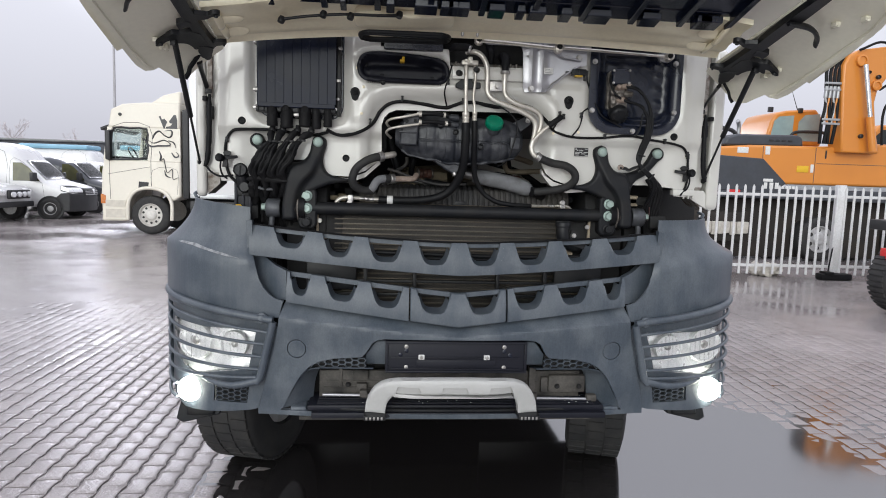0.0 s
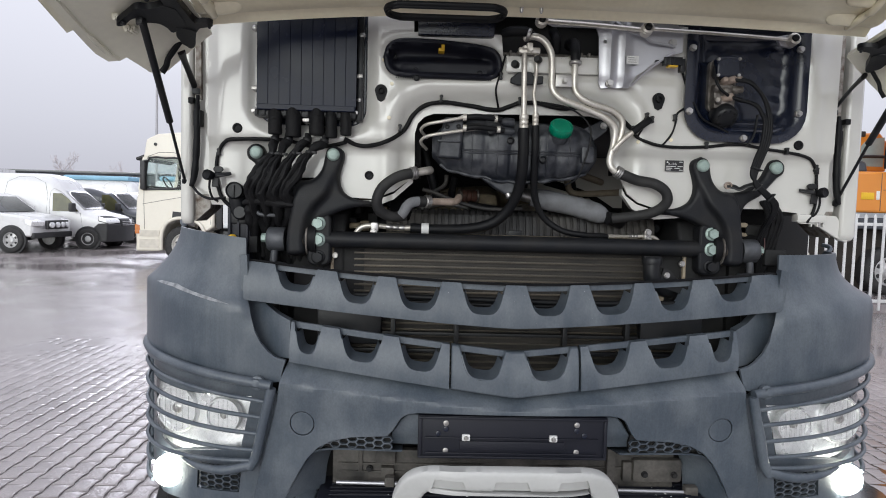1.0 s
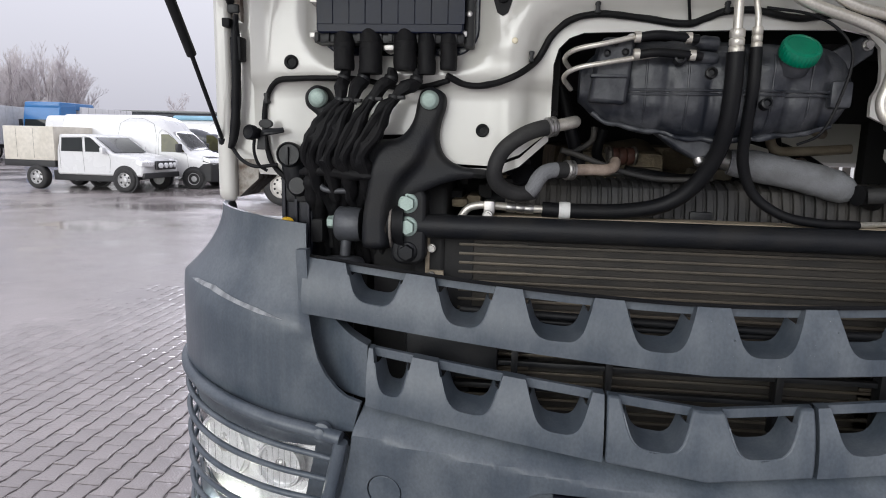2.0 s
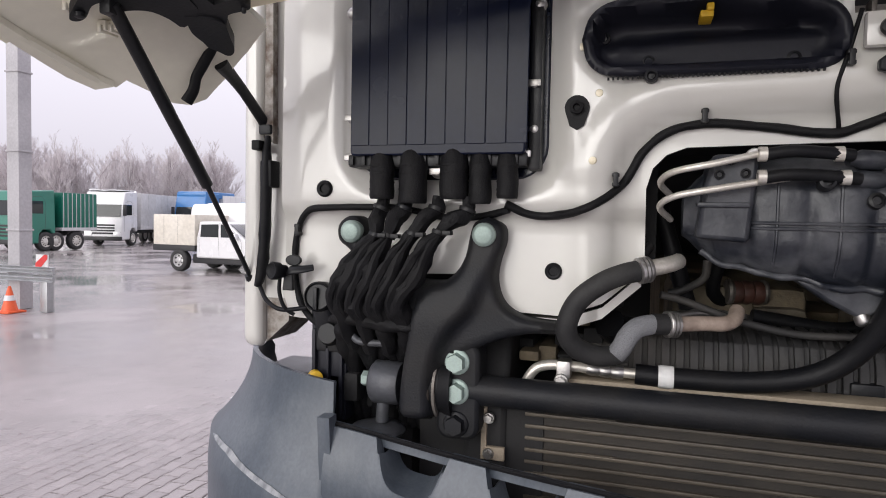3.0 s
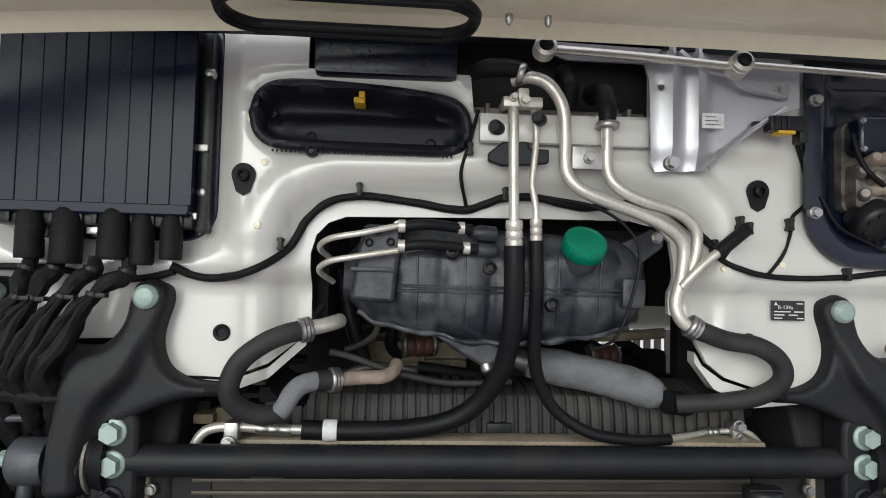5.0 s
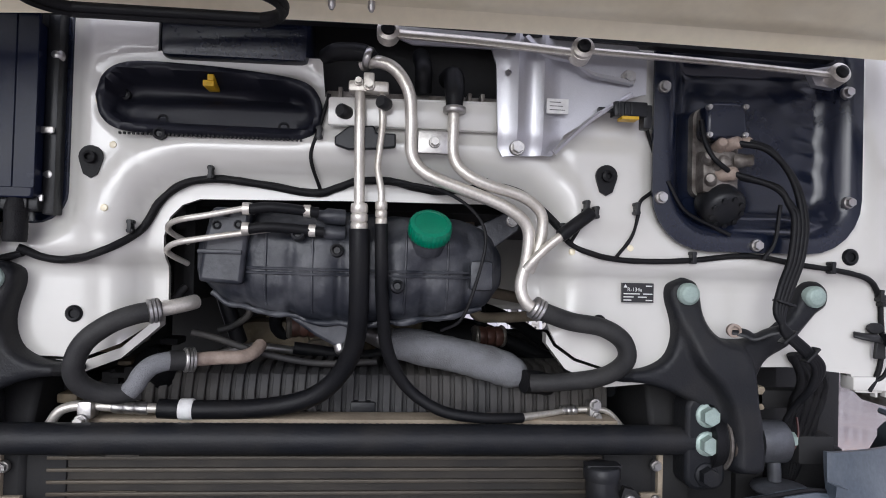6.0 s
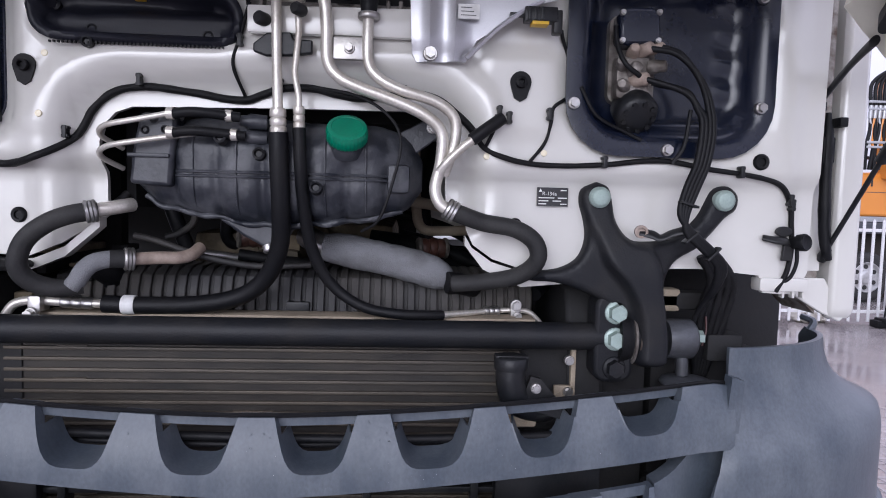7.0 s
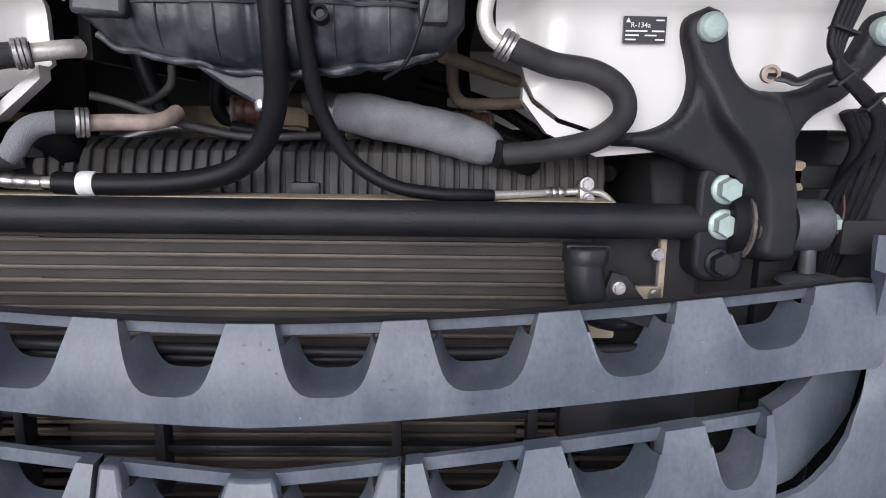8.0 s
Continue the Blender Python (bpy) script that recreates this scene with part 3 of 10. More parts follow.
for (x, r), (nx, nz), (tx, tz), (mx, mz), (ex, ez) in zip(boots, necks, ties, spread, ends):
    bm = bmesh.new()
    tube(bm, [(nx + 0.002, 0.004, nz + 0.016), (nx, -0.002, nz - 0.01), ((nx + tx) / 2 - 0.001, -0.012, (nz + tz) / 2), (tx, -0.016, tz), ((tx + mx) / 2 - 0.003, -0.024, (tz + mz) / 2 + 0.003), (mx, -0.03, mz), (ex, -0.024, ez + 0.012), (ex + 0.006, -0.006, ez - 0.03), (ex + 0.008, 0.03, ez - 0.09)],
         [0.0125, 0.0145, 0.0165, 0.0118, 0.019, 0.0225, 0.0225, 0.019, 0.014], 11, sub=7, flat=0.72, rough=0.42)
    for g in (-0.75, 0.7):
        a = [(tx + 0.005 * g, -0.027, tz - 0.004), ((tx + mx) / 2 + 0.011 * g - 0.003, -0.039, (tz + mz) / 2), (mx + 0.013 * g, -0.046, mz - 0.01 * g), (ex + 0.012 * g, -0.04, ez + 0.01), (ex + 0.006 + 0.008 * g, -0.018, ez - 0.03)]
        tube(bm, a, [0.003, 0.009, 0.0105, 0.009, 0.003], 7, sub=5, flat=0.6, rough=0.5)
    loom = part("cable_loom", bm, M["sleeve"], truck, "crumpled black sleeve round a bundle of cables", smooth=28)
    for q, rr in ((Vector((nx, -0.001, nz - 0.006)), 0.0152), (Vector((tx, -0.016, tz)), 0.0134)):
        part("cable_tie", lathe(bmesh.new(), [(rr, -0.0035), (rr * 1.04, 0), (rr, 0.0035)], q, (-0.35, -0.2, -1), 14), M["black"], loom)
    part("tie_end", box(bmesh.new(), (tx + 0.01, -0.034, tz - 0.004), (tx + 0.026, -0.016, tz + 0.004), 0.002), M["black"], loom)
for i in range(9):
    bm = bmesh.new()
    x = -0.915 + i * 0.02
    d = 0.012 * math.sin(i * 2.3)
    tube(bm, [(x + 0.02, 0.02, 1.8), (x + d, 0.03, 1.765), (x - 0.006 + 0.6 * d, 0.045, 1.725), (x - 0.01 - d, 0.08, 1.67), (x - 0.005, 0.12, 1.55)], [0.016, 0.018, 0.017, 0.014, 0.013], 14, rough=0.35)
    part("cable", bm, M["sleeve"], truck, "black sleeved cable running down to the chassis")
bm = bmesh.new()
tube(bm, [(-0.935, 0.01, 1.775), (-0.9, -0.005, 1.782), (-0.84, -0.01, 1.778), (-0.78, -0.008, 1.772), (-0.735, 0.01, 1.772)], [0.008, 0.013, 0.014, 0.013, 0.008], 16, sub=10, rough=0.4)
part("sleeve_wrap", bm, M["sleeve"], truck, "crumpled black wrap across the cable looms")
bm = bmesh.new()
box(bm, (-0.92, 0.012, 1.785), (-0.735, 0.035, 1.81), 0.004)
part("cable_holder", bm, M["black"], truck, "black strap plate holding the looms")

# ---- oval service lid and the dark intake above it ----
LID = [(q.x, q.y) for q in smooth_path([(-0.474, 2.278, 0), (-0.462, 2.238, 0), (-0.425, 2.216, 0), (-0.33, 2.212, 0), (-0.2, 2.211, 0), (-0.115, 2.212, 0), (-0.082, 2.228, 0), (-0.071, 2.262, 0), (-0.082, 2.3, 0), (-0.115, 2.322, 0), (-0.2, 2.334, 0), (-0.33, 2.342, 0), (-0.42, 2.34, 0), (-0.46, 2.318, 0), (-0.474, 2.278, 0)], 4)][:-1]


def lid_y(u, v):
    """A flat rim, a rounded step, and a floor that dips deeper behind the clip."""
    g = gap_to(LID, u, v)
    y = -0.006 * sstep(0.0, 0.004, g) + 0.034 * sstep(0.013, 0.027, g)
    y += 0.022 * sstep(2.272, 2.29, v + 0.05 * max(0, -0.3 - u)) * sstep(0.02, 0.04, g)
    y -= 0.006 * math.exp(-((u + 0.40 + 0.5 * (2.29 - v)) / 0.014) ** 2) * sstep(0.02, 0.035, g) * sstep(2.3, 2.27, v)
    return wall_y(-0.3, 2.28) - 0.012 + y


oval = part("oval_lid", sheet(LID, [], lambda u, v: (u, lid_y(u, v), v), 0.006, 0.009), M["lid_matt"], truck, "oval black plastic service lid", smooth=60)
bm = bmesh.new()
for k in range(42):
    x = -0.43 + 0.0078 * k
    box(bm, (x, 0.01, 2.2085), (x + 0.0032, 0.016, 2.2125))
tagged(part("gasket_teeth", bm, M["rubber"], oval), "row of small rubber teeth under the lid", kind="stuff")
for x, z in ((-0.365, 2.243), (-0.145, 2.238), (-0.44, 2.29), (-0.36, 2.212)):
    part("screw", lathe(bmesh.new(), [(0.011, -0.01), (0.011, 0.004), (0.007, 0.006), (0.005, 0.001)], (x, lid_y(x, max(z, 2.216)) + 0.004, z), (0, -1, 0), 16), M["black"], oval)
bm = bmesh.new()
box(bm, (-0.288, 0.014, 2.303), (-0.268, 0.06, 2.314), 0.002)
box(bm, (-0.279, 0.01, 2.312), (-0.268, 0.06, 2.324), 0.002)
part("yellow_clip", bm, M["yellow"], oval, "yellow plastic retaining clip")
bm = bmesh.new()
box(bm, (-0.36, 0.0, 2.352), (-0.1, 0.14, 2.46), 0.012)
part("air_duct", bm, M["black_gloss"], truck, "black plastic air duct behind the lid")
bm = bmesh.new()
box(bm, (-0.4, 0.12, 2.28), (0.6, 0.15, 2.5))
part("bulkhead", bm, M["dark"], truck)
bm = bmesh.new()
for x in (-0.045, 0.2, 0.225):
    box(bm, (x, 0.03, 2.29), (x + 0.008, 0.06, 2.318), 0.002)
box(bm, (-0.07, 0.06, 2.30), (0.27, 0.12, 2.318), 0.004)
part("valve_block", bm, M["dirty_alu"], truck, "heater valve block in the dark recess")

# ---- wiper linkage and its aluminium bracket ----
wiper = part("wiper_bracket", sheet([(0.225, 2.42), (0.245, 2.36), (0.252, 2.21), (0.262, 2.192), (0.355, 2.196), (0.375, 2.235), (0.445, 2.28), (0.5, 2.31), (0.53, 2.318), (0.53, 2.385), (0.5, 2.42)],
                            [ring_shape(0.267, 2.345, 0.006, 10)], lambda u, v: (u, -0.022 - 0.012 * math.exp(-((u - 0.285) / 0.012) ** 2) - 0.012 * math.exp(-((u - 0.335) / 0.012) ** 2) + 0.01 * sstep(2.24, 2.2, v), v), 0.006, 0.012),
             M["alu"], truck, "ribbed aluminium wiper motor bracket", bevel=0.001)
bm = bmesh.new()
tube(bm, [(0.3, -0.03, 2.41), (0.33, -0.05, 2.375), (0.385, -0.045, 2.365), (0.42, -0.04, 2.345), (0.5, -0.03, 2.335)], 0.006, 6)
tube(bm, [(0.355, -0.028, 2.2), (0.42, -0.034, 2.262), (0.5, -0.03, 2.315)], 0.005, 6)
part("stiffening_rib", bm, M["alu"], wiper)
for x, z in ((0.287, 2.207), (0.494, 2.347)):
    part("bolt", hex_bolt(bmesh.new(), (x, -0.024, z), r=0.011, h=0.012), M["steel"], wiper)
bm = bmesh.new()
box(bm, (0.337, -0.0395, 2.27), (0.377, -0.0365, 2.297))
part("motor_sticker", bm, M["paper"], wiper, "small white sticker with faint print")
bm = bmesh.new()
for z in (2.276, 2.283, 2.29):
    box(bm, (0.342, -0.0402, z), (0.371 - (z - 2.276) * 0.6, -0.0396, z + 0.0012))
part("print_bars", bm, M["ink"], wiper)
for a, b, r in (((0.046, -0.05, 2.396), (0.39, -0.062, 2.375), 0.012), ((0.39, -0.07, 2.378), (0.895, -0.04, 2.368), 0.009)):
    bm = bmesh.new()
    tube(bm, [a, ((a[0] + b[0]) / 2, (a[1] + b[1]) / 2 - 0.005, (a[2] + b[2]) / 2), b], r, 8, flat=0.55)
    for q in (a, b):
        lathe(bm, [(0.02, -0.012), (0.02, 0.012), (0.013, 0.015), (0.012, 0.006)], q, (0, -1, 0.2), 18)
    link = part("wiper_rod", bm, M["alu_pipe"], truck, "silver wiper linkage rod")
    for q in (a, b):
        part("ball_joint", lathe(bmesh.new(), [(0.011, 0.008), (0.011, 0.02), (0.005, 0.022)], q, (0, -1, 0.2), 14), M["black"], link)
bm = bmesh.new()
prism(bm, [(0.03, 2.43), (0.05, 2.40), (0.09, 2.385), (0.24, 2.385), (0.28, 2.43)], -0.03, -0.024)
part("wiper_crank", bm, M["alu"], truck, "silver wiper crank")
part("wiper_crank", prism(bmesh.new(), [(0.845, 2.38), (0.86, 2.35), (0.9, 2.345), (0.92, 2.37), (0.9, 2.39)], -0.03, -0.015), M["alu"], truck, "silver wiper crank")
bm = bmesh.new()
prism(bm, [(-0.9, 2.43), (-0.9, 2.405), (0.0, 2.418), (0.9, 2.40), (0.9, 2.43)], -0.03, -0.005)
part("scuttle_lip", bm, M["black"], truck)

# ---- right-hand recess with the steering shaft plate ----
bm = bmesh.new()


def steer_y(u, v):
    d = gap_to(STEER_HOLE, u, v)
    y = 0.004 + 0.05 * sstep(0.016, 0.06, d) + 0.0015 * noise.noise(Vector((u * 16, v * 16, 1.0))) * sstep(0.05, 0.08, d)
    y -= 0.006 * math.exp(-(((u - 0.895) / 0.022) ** 2)) * (0.5 + 0.5 * math.sin(v * 105)) * sstep(0.035, 0.06, d)
    y -= 0.003 * math.exp(-(((v - 2.335) / 0.02) ** 2)) * (0.5 + 0.5 * math.sin(u * 85)) * sstep(0.03, 0.06, d)
    return y


sheet(rounded(0.556, 2.028, 0.982, 2.445, [0.11, 0.11, 0.02, 0.02]), [], lambda u, v: (u, steer_y(u, v) - 0.004, v), 0.006, 0.014, bm=bm)
plate = part("steering_plate", bm, M["black_gloss"], truck, "black plastic lead-through plate with bolts", smooth=60)
for x, z in ((0.574, 2.34), (0.945, 2.347), (0.572, 2.128), (0.951, 2.131), (0.764, 2.042)):
    part("bolt", hex_bolt(bmesh.new(), (x, -0.002, z), r=0.0095, h=0.01), M["steel"], plate, "bare steel bolt")
bm = bmesh.new()
prism(bm, rounded(0.648, 2.135, 0.742, 2.31, 0.02), 0.03, 0.09)
box(bm, (0.655, 0.0, 2.14), (0.725, 0.04, 2.225), 0.012)
valve = part("brake_valve", bm, M["dirty_alu"], truck, "dirty aluminium brake valve with black cap", bevel=0.0)
bm = bmesh.new()
prism(bm, [(0.655, 2.25), (0.668, 2.242), (0.728, 2.244), (0.738, 2.255), (0.735, 2.305), (0.722, 2.316), (0.668, 2.314), (0.655, 2.302)], -0.012, 0.04)
part("valve_cap", bm, M["black_gloss"], valve, bevel=0.007)
for x, z in ((0.659, 2.303), (0.731, 2.306), (0.731, 2.252), (0.66, 2.25)):
    part("screw", hex_bolt(bmesh.new(), (x, -0.012, z), r=0.0045, h=0.005), M["steel"], valve)
for q, ax, r, ma in (((0.688, 0.0, 2.232), (-0.2, -1, 0.2), 0.011, "hose_tan"), ((0.708, -0.004, 2.236), (0.5, -1, 0.1), 0.012, "hose_tan"), ((0.73, 0.0, 2.24), (0.8, -1, 0.0), 0.01, "hose_tan"), ((0.70, -0.005, 2.178), (0.6, -1, -0.1), 0.013, "hose_tan"),
                     ((0.67, 0.0, 2.165), (-0.5, -1, 0.1), 0.011, "dirty_alu"), ((0.735, 0.0, 2.205), (1, -0.6, 0), 0.012, "dirty_alu"), ((0.665, 0.0, 2.205), (-0.4, -1, 0.3), 0.01, "dirty_alu"), ((0.69, 0.0, 2.195), (0.1, -1, 0.4), 0.013, "dirty_alu")):
    part("valve_fitting", lathe(bmesh.new(), [(r * 1.2, -0.015), (r * 1.2, 0.0), (r, 0.004), (r, 0.016), (r * 0.7, 0.02)], q, ax, 12), M[ma], valve)
bm = bmesh.new()
lathe(bm, [(0.03, -0.03), (0.042, -0.02), (0.043, 0.02), (0.036, 0.03), (0.02, 0.033)], (0.70, 0.02, 2.122), (0.05, -0.8, -0.6), 22)
silencer = part("silencer", bm, M["black"], valve, "black ribbed round silencer")
for k in range(9):
    a = k * math.tau / 9
    q = Vector((0.05, -0.8, -0.6)).normalized().to_track_quat("Z", "Y")
    c = Vector((0.70, 0.02, 2.122)) + q @ Vector((0.03 * math.cos(a), 0.03 * math.sin(a), 0.032))
    part("rib", lathe(bmesh.new(), [(0.006, -0.004), (0.005, 0.003)], c, (0.05, -0.8, -0.6), 8), M["black"], silencer)
part("valve_wire", tube(bmesh.new(), [(0.65, 0.0, 2.28), (0.652, -0.01, 2.24), (0.665, -0.02, 2.205), (0.69, -0.02, 2.185), (0.705, -0.015, 2.178)], 0.005, 8), M["rubber"], valve)
for i, (x0, z0) in enumerate(((0.715, 2.235), (0.738, 2.238), (0.708, 2.176), (0.72, 2.17))):
    e, up = 0.0076 * i, i < 2
    bm = bmesh.new()
    tube(bm, [(x0, -0.018, z0), (0.765 + 0.006 * i, -0.035, 2.22 if up else 2.152), (0.815 - 0.004 * i, -0.04, 2.165 if up else 2.12), (0.838 - e, -0.04, 2.09), (0.832 - e, -0.04, 2.02), (0.81 - e, -0.045, 1.965), (0.79 - 0.6 * e, -0.05, 1.915), (0.79 + 0.6 * e, -0.052, 1.88), (0.825 + 0.8 * e, -0.05, 1.848), (0.86 + 0.7 * e, -0.04, 1.815), (0.868 + 0.3 * e, -0.015, 1.77), (0.86, 0.04, 1.70), (0.85, 0.1, 1.55)], 0.0062, 8, sub=5)
    part("air_line", bm, M["rubber"], truck, "thin black air line")
for x, z, t in ((0.792, 1.935, 0.3), (0.80, 1.872, -0.7), (0.845, 1.84, -0.8)):
    bm = bmesh.new()
    box(bm, (-0.018, -0.013, -0.0025), (0.018, 0.01, 0.0025), 0.002, Matrix.Translation((x, -0.048, z)) @ Matrix.Rotation(t, 4, "Y"))
    part("cable_tie", bm, M["black"], truck, "black cable tie round the air lines")
for i in range(5):
    bm = bmesh.new()
    tube(bm, [(0.86 + 0.008 * i, 0.03, 1.83), (0.885 + 0.012 * i, 0.035, 1.78), (0.88 + 0.014 * i, 0.06, 1.70), (0.9, 0.12, 1.5)], 0.009, 8, rough=0.4)
    part("chassis_cable", bm, M["sleeve"], truck, "dark cable behind the bracket")
bm = bmesh.new()
box(bm, (0.80, 0.1, 1.70), (0.855, 0.14, 1.752), 0.01)
part("relay_box", bm, M["tan"], truck, "dusty tan box behind the bracket")
bm = bmesh.new()
tube(bm, [(0.585, 0.0, 2.16), (0.62, 0.0, 2.105), (0.68, 0.0, 2.075), (0.71, -0.005, 2.06)], 0.0035, 6)
tube(bm, [(0.80, -0.02, 2.12), (0.79, -0.02, 2.05), (0.77, -0.015, 2.015)], 0.004, 6)
part("sensor_wire", bm, M["rubber"], truck)
bm = bmesh.new()
box(bm, (0.462, -0.045, 2.27), (0.525, -0.018, 2.298), 0.004)
box(bm, (0.518, -0.042, 2.25), (0.535, -0.016, 2.294), 0.004)
box(bm, (0.435, -0.036, 2.279), (0.464, -0.024, 2.288), 0.003)
for k in range(3):
    box(bm, (0.468 + 0.012 * k, -0.048, 2.272), (0.474 + 0.012 * k, -0.044, 2.296), 0.001)
plug = part("motor_plug", bm, M["black"], truck, "black electrical plug with yellow latch")
bm = bmesh.new()
box(bm, (0.476, -0.046, 2.2645), (0.508, -0.02, 2.2705), 0.001)
part("latch", bm, M["yellow"], plug)

# ---- pipes and hoses ----
def line(name, pts, r, ma, label="", n=12, parent=None, rough=0.0, flat=1.0):
    return part(name, tube(bmesh.new(), pts, r, n, rough=rough, flat=flat), M[ma], parent or truck, label)


def sleeve(pts_a, pts_b, r, ma, parent, name="crimp_sleeve"):
    a, b = Vector(pts_a), Vector(pts_b)
    h = (b - a).length
    return part(name, lathe(bmesh.new(), [(r * 0.9, 0), (r, h * 0.1), (r, h * 0.3), (r * 0.86, h * 0.34), (r, h * 0.4), (r, h * 0.6), (r * 0.86, h * 0.65), (r, h * 0.7), (r, h * 0.92), (r * 0.85, h)], a, b - a, 18), M[ma], parent)


p = line("refrigerant_pipe", [(-0.012, 0.03, 2.31), (-0.006, 0.0, 2.312), (-0.002, -0.02, 2.295), (0.0, -0.022, 2.2), (0.003, -0.022, 2.085)], 0.0095, "alu_pipe", "aluminium air conditioning pipe")
sleeve((0.003, -0.022, 2.095), (0.004, -0.022, 2.044), 0.0155, "alu_pipe", p)
p = line("refrigerant_hose", [(0.004, -0.022, 2.05), (0.006, -0.018, 1.98), (0.006, 0.0, 1.9), (-0.003, 0.035, 1.83), (-0.035, 0.068, 1.765), (-0.09, 0.085, 1.722), (-0.18, 0.09, 1.702), (-0.3, 0.09, 1.698), (-0.37, 0.09, 1.70)], 0.0185, "rubber", "thick black refrigerant hose", n=14)
part("hose_band", lathe(bmesh.new(), [(0.0195, -0.013), (0.0205, -0.01), (0.0205, 0.01), (0.0195, 0.013)], (-0.318, 0.09, 1.699), (1, 0, 0), 20), M["paper"], p, "white marking band")
p = line("pipe_end", [(-0.36, 0.09, 1.70), (-0.43, 0.09, 1.702), (-0.5, 0.085, 1.706), (-0.535, 0.085, 1.702), (-0.555, 0.085, 1.688), (-0.575, 0.085, 1.65)], 0.0095, "alu_pipe", "bent aluminium pipe end")
sleeve((-0.39, 0.09, 1.70), (-0.455, 0.09, 1.703), 0.0125, "steel", p)
bm = bmesh.new()
box(bm, (-0.508, 0.062, 1.685), (-0.482, 0.1, 1.718), 0.005)
hex_bolt(bm, (-0.498, 0.06, 1.683), r=0.01)
part("pipe_clamp", bm, M["steel"], p)
p = line("refrigerant_pipe", [(0.03, 0.03, 2.31), (0.036, 0.0, 2.307), (0.038, -0.018, 2.28), (0.04, -0.02, 2.24), (0.036, -0.022, 2.19), (0.034, -0.022, 2.16), (0.041, -0.022, 2.12), (0.042, -0.022, 2.09)], 0.0062, "alu_pipe", "thin aluminium air conditioning pipe")
sleeve((0.042, -0.022, 2.1), (0.043, -0.022, 2.055), 0.011, "alu_pipe", p)
p = line("refrigerant_hose", [(0.043, -0.022, 2.06), (0.046, -0.018, 1.98), (0.05, 0.01, 1.9), (0.062, 0.045, 1.82), (0.1, 0.065, 1.75), (0.165, 0.06, 1.707), (0.24, 0.056, 1.694), (0.3, 0.062, 1.692), (0.33, 0.074, 1.69)], [0.0125, 0.0125, 0.0125, 0.0125, 0.0115, 0.011, 0.0105, 0.01, 0.01], "rubber", "black refrigerant hose")
p = line("pipe_end", [(0.32, 0.072, 1.69), (0.4, 0.115, 1.69), (0.445, 0.14, 1.69), (0.5, 0.14, 1.692), (0.53, 0.14, 1.686), (0.56, 0.14, 1.655), (0.58, 0.14, 1.63)], [0.008, 0.006, 0.006, 0.006, 0.006, 0.006, 0.006], "alu_pipe", "bent aluminium pipe end")
sleeve((0.425, 0.135, 1.69), (0.46, 0.14, 1.69), 0.0105, "steel", p)
bm = bmesh.new()
box(bm, (0.482, 0.12, 1.672), (0.505, 0.15, 1.712), 0.005)
hex_bolt(bm, (0.493, 0.12, 1.707), r=0.01)
hex_bolt(bm, (0.497, 0.12, 1.682), r=0.008)
part("pipe_clamp", bm, M["steel"], p)

bm = bmesh.new()
box(bm, (-0.022, -0.03, 2.296), (0.05, 0.0, 2.316), 0.005)
box(bm, (0.004, -0.034, 2.302), (0.024, -0.004, 2.33), 0.004)
hex_bolt(bm, (0.015, -0.032, 2.306), r=0.008)
hex_bolt(bm, (-0.004, -0.03, 2.312), r=0.006)
part("pipe_flange", bm, M["alu_pipe"], truck, "aluminium flange holding the refrigerant pipes")
for q, ax in (((0.012, -0.014, 2.36), (1, -0.15, -0.3)), ((0.17, -0.02, 2.272), (0, 0, -1))):
    part("hose_clamp", lathe(bmesh.new(), [(0.019, -0.006), (0.021, -0.004), (0.021, 0.004), (0.019, 0.006)], q, ax, 18), M["steel"], truck, "steel hose clamp")
p = line("heater_pipe", [(0.0, 0.0, 2.352), (0.03, -0.02, 2.353), (0.062, -0.025, 2.338), (0.086, -0.025, 2.30), (0.092, -0.022, 2.25), (0.094, -0.022, 2.19), (0.112, -0.025, 2.16), (0.15, -0.026, 2.14), (0.24, -0.022, 2.11), (0.29, -0.02, 2.085), (0.314, -0.016, 2.055), (0.312, -0.012, 2.0), (0.303, -0.01, 1.955), (0.312, -0.012, 1.925), (0.335, -0.012, 1.908)], 0.0115, "alu_pipe", "bent aluminium heater pipe")
p = line("heater_pipe", [(0.166, 0.05, 2.30), (0.169, -0.01, 2.29), (0.169, -0.02, 2.25), (0.17, -0.022, 2.19), (0.188, -0.025, 2.16), (0.23, -0.025, 2.138), (0.3, -0.02, 2.118), (0.336, -0.016, 2.09), (0.34, -0.012, 2.05), (0.33, -0.008, 2.01), (0.32, 0.0, 1.98)], 0.0105, "alu_pipe", "bent aluminium heater pipe")
bm = bmesh.new()
box(bm, (0.105, -0.025, 2.19), (0.165, -0.01, 2.232), 0.003)
hex_bolt(bm, (0.135, -0.025, 2.21), r=0.008)
part("pipe_bracket", bm, M["steel"], p)
line("heater_hose", [(-0.07, 0.02, 2.37), (-0.045, -0.005, 2.372), (0.0, -0.012, 2.37), (0.022, -0.012, 2.358)], [0.014, 0.017, 0.017, 0.014], "rubber", "short black heater hose")
line("heater_hose", [(0.165, 0.06, 2.35), (0.17, 0.01, 2.34), (0.17, -0.015, 2.305), (0.17, -0.02, 2.268)], [0.02, 0.02, 0.018, 0.014], "rubber", "short black heater hose")
line("heater_hose", [(0.11, 0.08, 2.40), (0.115, 0.04, 2.36), (0.115, 0.05, 2.32)], 0.017, "rubber")
bm = bmesh.new()
